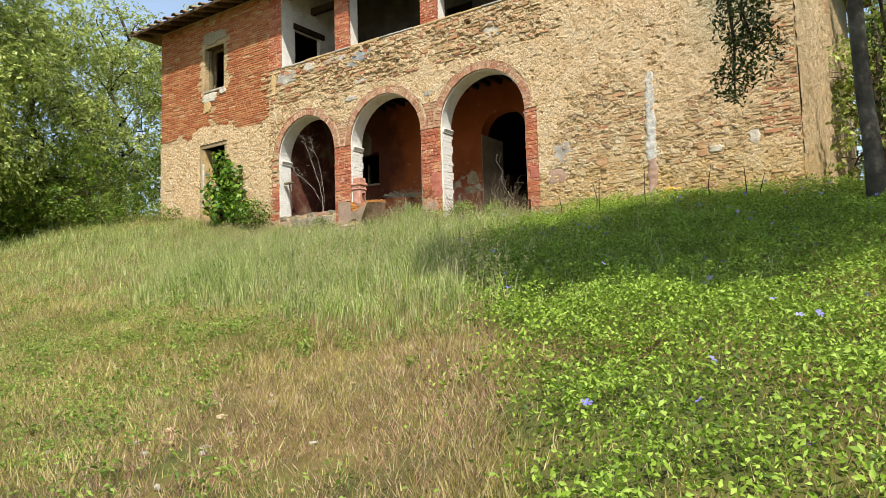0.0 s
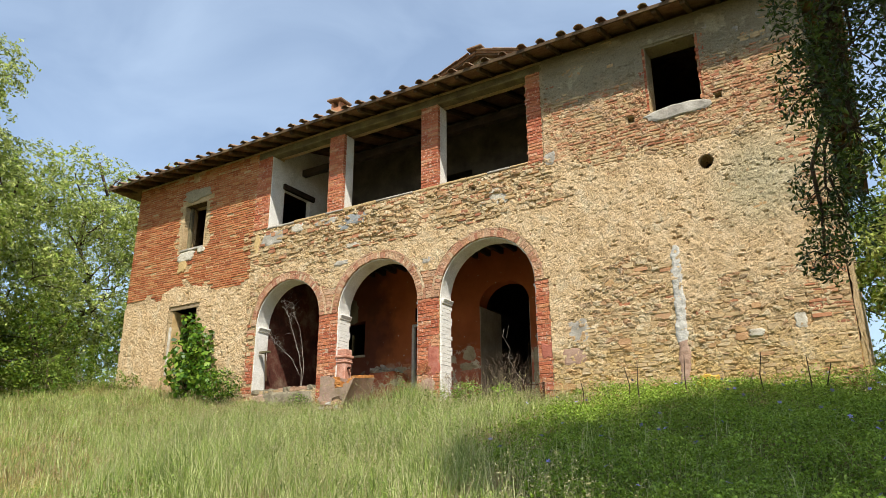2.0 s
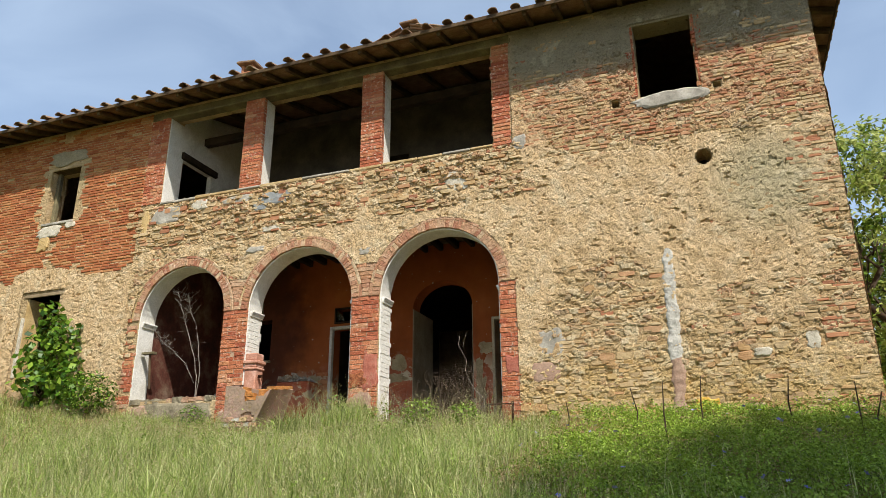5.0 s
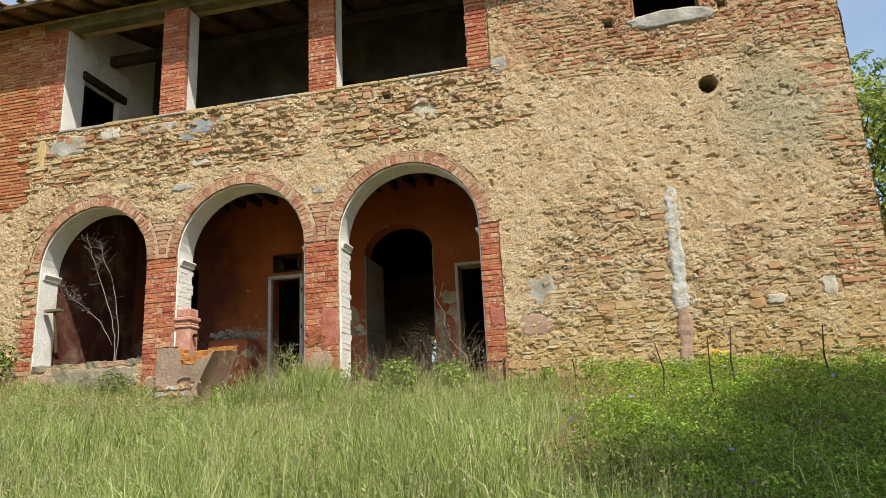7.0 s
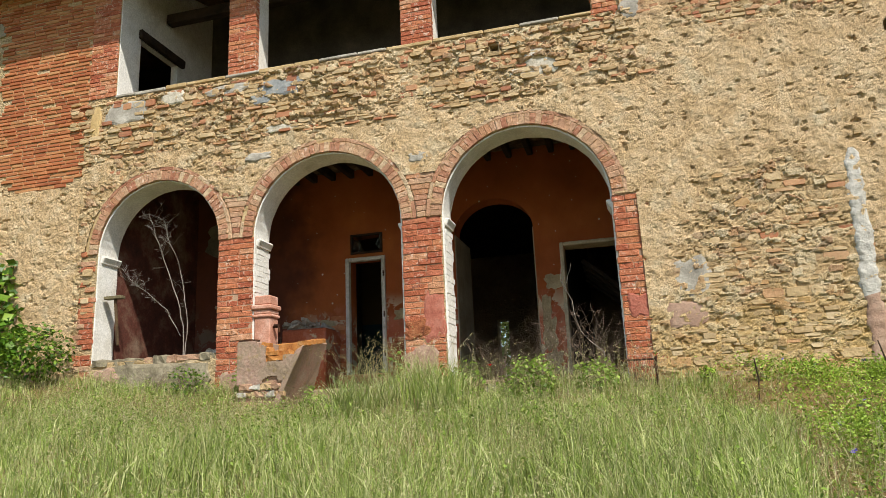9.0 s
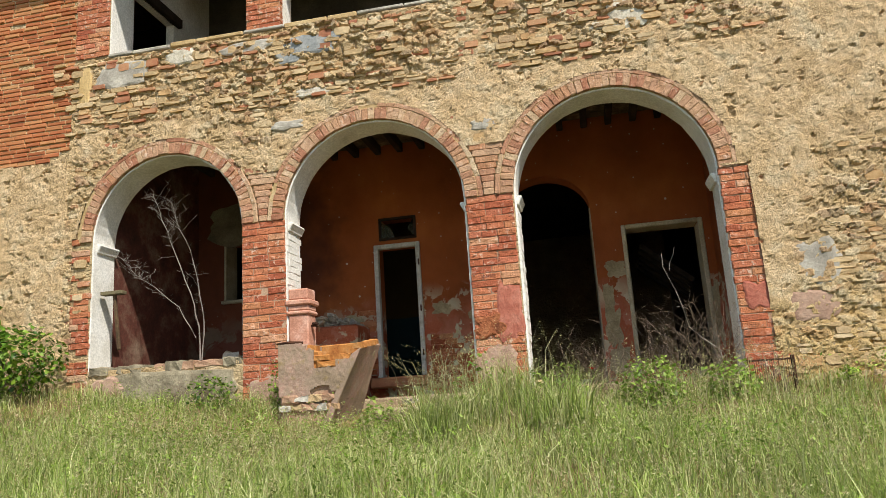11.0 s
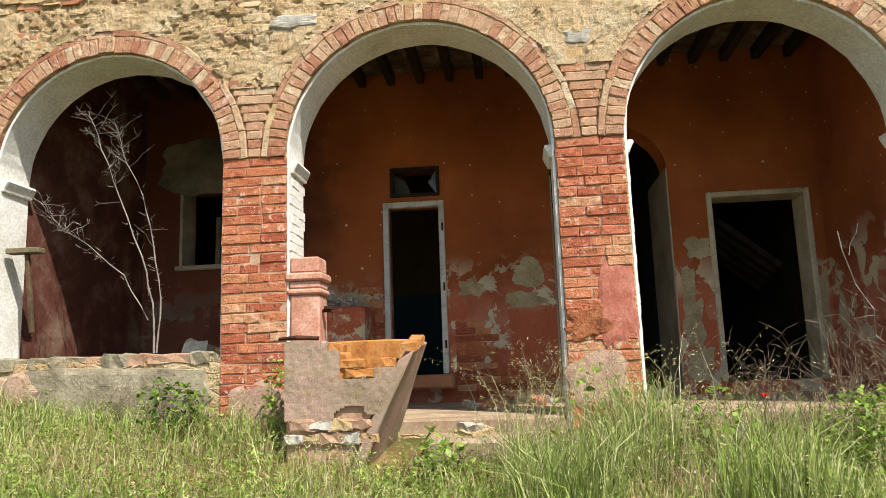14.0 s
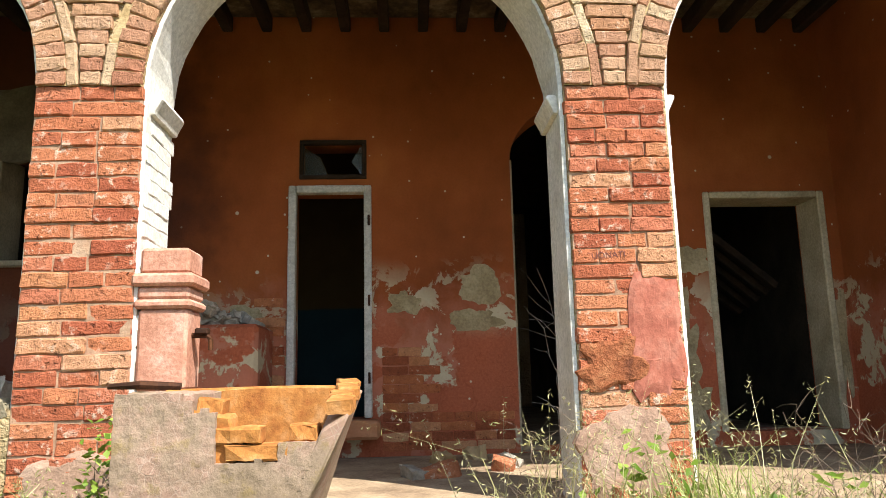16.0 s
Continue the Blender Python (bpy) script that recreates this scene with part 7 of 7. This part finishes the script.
for q, (bx, by, hh, sp, n) in enumerate(((-8.4, 13.9, 0.9, 0.65, 46), (-7.9, 14.05, 1.0, 0.6, 50), (-9.1, 14.0, 0.75, 0.5, 36), (-8.9, 13.7, 0.6, 0.45, 30), (-9.5, 14.1, 0.55, 0.35, 24), (-10.75, 13.95, 0.7, 0.4, 22), (-14.2, 14.25, 0.5, 0.5, 24), (-13.7, 14.2, 0.4, 0.4, 18), (-7.4, 13.8, 0.55, 0.4, 24), (-11.0, 13.8, 0.5, 0.3, 14))):
    twiggy("dry_brush", (bx, by, gz_at(bx, by)), hh, sp, n, DRY_TWIG, "tangle of dry brown twigs before the porch", 40 + q, 0.0026)
for q, (bx, by, hh) in enumerate(((-5.15, 12.6, 0.62), (-4.3, 12.9, 0.75), (-3.2, 13.1, 0.7), (-4.7, 11.7, 0.8), (-6.2, 13.3, 0.45), (-2.5, 12.6, 0.7), (-2.3, 12.7, 0.6))):
    t = empty("dead_stalk", (bx, by, gz_at(bx, by)), label="dark dead stalk standing in the ground cover", category="plant", group="dead stalks")
    bm = bmesh.new()
    r2 = random.Random(70 + q)
    tube(bm, [(0, 0, -0.05), (r2.uniform(-0.04, 0.04), 0, hh * 0.5), (r2.uniform(-0.09, 0.09), r2.uniform(-0.05, 0.05), hh)], [0.012, 0.010, 0.006], 6)
    part("stem", bm, BROWN_BARK, t)
# bare sapling in the small arch
sap = empty("bare_sapling", (-14.14, 14.72, 4.36), label="bare grey sapling growing on the parapet", category="sapling")
r2 = random.Random(3)
STEMS = (([(0, 0, 0), (-0.03, 0.02, 0.45), (-0.16, 0.0, 0.9), (-0.37, -0.03, 1.45), (-0.55, -0.06, 1.95), (-0.7, -0.06, 2.3)], 0.011), ([(0.03, 0, 0), (0.03, 0.0, 0.5), (-0.04, 0.03, 1.0), (-0.2, 0.04, 1.5), (-0.38, 0.0, 1.95), (-0.48, 0, 2.25)], 0.009),
         ([(-0.06, 0, 0.3), (-0.3, -0.05, 0.72), (-0.62, -0.1, 1.0), (-0.9, -0.12, 1.2), (-1.1, -0.12, 1.45)], 0.006))
for pts, rad in STEMS:
    bm = bmesh.new()
    fine = []
    for a, b in zip(pts, pts[1:]):
        for q in range(3):
            fine.append(Vector(a).lerp(Vector(b), q / 3) + Vector((r2.uniform(-1, 1), r2.uniform(-1, 1), 0)) * 0.014)
    pts = fine + [Vector(pts[-1])]
    for w in range(40):
        m = pts[r2.randint(2, len(pts) - 2)] + Vector((0, 0, r2.uniform(-0.08, 0.08)))
        limb(bm, m, m + Vector((r2.uniform(-1, 1), r2.uniform(-1, 1), r2.uniform(0, 0.8))) * r2.uniform(0.03, 0.07), 0.003, 0.0015, r2, 0, 2, 3)
    tube(bm, pts, [rad * (1 - 0.75 * i / (len(pts) - 1)) for i in range(len(pts))], 7)
    for w in range(26):
        f = r2.uniform(4.5, len(pts) - 1.001) if w % 3 == 0 else r2.uniform(len(pts) - 6.2, len(pts) - 1.001)
        i = int(f)
        m = Vector(pts[i]).lerp(Vector(pts[i + 1]), f - i)
        e = m + Vector((r2.uniform(-1, 1), r2.uniform(-0.6, 0.6), r2.uniform(-0.1, 1))) * r2.uniform(0.12, 0.34)
        q = limb(bm, m, e, 0.0026, 0.001, r2, 0.01, 4, 4)
        for u in range(2):
            limb(bm, q[3], q[3] + Vector((r2.uniform(-1, 1), r2.uniform(-1, 1), r2.uniform(-0.2, 1))) * 0.09, 0.0022, 0.001, r2, 0.0, 2, 3)
    part("stem", bm, TWIG, sap)
twig = twiggy("bare_weed", (-10.35, 15.4, 3.72), 1.3, 0.2, 5, TWIG, "bare grey weed in the passage opening", 91, 0.006)
dead = empty("dead_branch", (-7.75, 14.3, 3.66), label="thin dead grey stem leaning before the wide doorway", category="branch")
bm = bmesh.new()
limb(bm, (0, 0, 0), (-0.5, 0.1, 1.45), 0.008, 0.004, random.Random(8), -0.08, 8, 6)
limb(bm, (-0.3, 0.06, 0.8), (-0.42, 0.0, 0.83), 0.004, 0.002, random.Random(9), 0, 3, 5)
limb(bm, (-0.44, 0.09, 1.25), (-0.36, 0.05, 1.5), 0.004, 0.002, random.Random(10), 0, 3, 5)
part("stem", bm, TWIG, dead)
# rank grass round the foot of the pier and along the porch
x, y = scatter(7500, -15.5, -7.2, 12.4, 14.3, lambda x, y: np.clip((soft_noise(x, y, 1.7, 91) - 0.42) * 4, 0, 1) * np.where((x > -10.9) & (x < -9.3), 1.0, np.where(x > -9.3, 0.7, 0.35)))
h = G.uniform(0.12, 0.5, len(x)) * np.where((x > -10.9) & (x < -9.2), 1.5, 0.7)
tagged(sheet("rank_grass", *blades(x, y, ground_z(x, y), h, G.uniform(0.005, 0.011, len(x)), G.uniform(0.1, 0.8, len(x)), G), TALL, kind="stuff"), "rank green grass along the porch", "grass")
# arching oats by the pier
x, y = G.uniform(-11.1, -9.5, 170), G.uniform(13.2, 14.0, 170)
hh = G.uniform(0.5, 1.15, 170)
bd = G.uniform(0.2, 0.75, 170)
sv1, st1 = blades(x, y, ground_z(x, y), hh, np.full(170, 0.0055), bd, G)
tips, mids = sv1.reshape(-1, 5, 3)[:, 4], sv1.reshape(-1, 5, 3)[:, 2]
hp = []
for q in range(10):
    f = G.uniform(0.35, 1.0, 170)[:, None]
    hp.append(mids * (1 - f) + tips * f + G.normal(size=(170, 3)) * [0.009, 0.009, 0.006] - [0, 0, 0.02])
hp = np.concatenate(hp)
tagged(sheet("arching_oats", *cat((sv1, st1), leaves(hp, G.uniform(0.018, 0.036, len(hp)), G, -0.4, 0.2)), OATS, kind="stuff"), "arching wild oats before the brick pier", "grass")
# old wire-mesh frame standing in the weeds
mesh_frame = empty("wire_frame", (-7.4, 13.88, gz_at(-7.4, 13.88)), label="rusty wire-mesh frame standing in the weeds", category="metal frame")
for nm_, dims_ in (("post", (-0.22, -0.2, -0.012, 0.012, -0.1, 0.4)), ("post", (0.2, 0.235, -0.016, 0.016, -0.1, 0.42)), ("top_rail", (-0.2, 0.2, -0.01, 0.01, 0.375, 0.395))):
    boxed(nm_, dims_, IRON, mesh_frame, 0.003)
for q in range(19):
    boxed("wire", (-0.192 + q * 0.021, -0.189 + q * 0.021, -0.002, 0.002, -0.05, 0.376), IRON, mesh_frame, 0.0)
# one poppy
poppy = empty("poppy", (-9.15, 13.75, gz_at(-9.15, 13.75)), label="single red poppy among the weeds", category="flower")
bm = bmesh.new()
tube(bm, [(0, 0, 0), (0.01, 0, 0.25), (0, 0.01, 0.42)], [0.003, 0.0025, 0.002], 5)
part("stem", bm, HERB, poppy)
RED = Mat("poppy_petal", 0.6).done(lin("d8241c"))
for i in range(4):
    a = i * math.pi / 2
    pv = [(0, 0, 0.42)] + [((0.03 + 0.008 * (k == 1)) * math.cos(a + 0.55 * (k - 1)), (0.03 + 0.008 * (k == 1)) * math.sin(a + 0.55 * (k - 1)), 0.445) for k in range(3)]
    obj("petal", pv, [(0, 1, 2), (0, 2, 3)], RED, poppy)
# pale pebbles on the bare ground
rr = random.Random(61)
for k in range(70):
    xx, yy = rr.gauss(-4.0, 0.7) if k % 3 else rr.uniform(-7, -1.5), rr.uniform(2.2, 4.8)
    if xx > vinca_edge(yy) - 0.1:
        continue
    me = brick_mesh("pebble", CEMENT if k % 2 else STONE_ONE, 400 + k, rr.uniform(0.02, 0.06), rr.uniform(0.02, 0.05), rr.uniform(0.012, 0.03), 0.005)
    ob = new("pebble", me)
    ob.matrix_world = Matrix.Translation((xx, yy, gz_at(xx, yy) + 0.004)) @ Matrix.Rotation(rr.uniform(0, 6), 4, "Z")
    tagged(ob, "small pale stone on the bare ground", "stone", "loose stones")
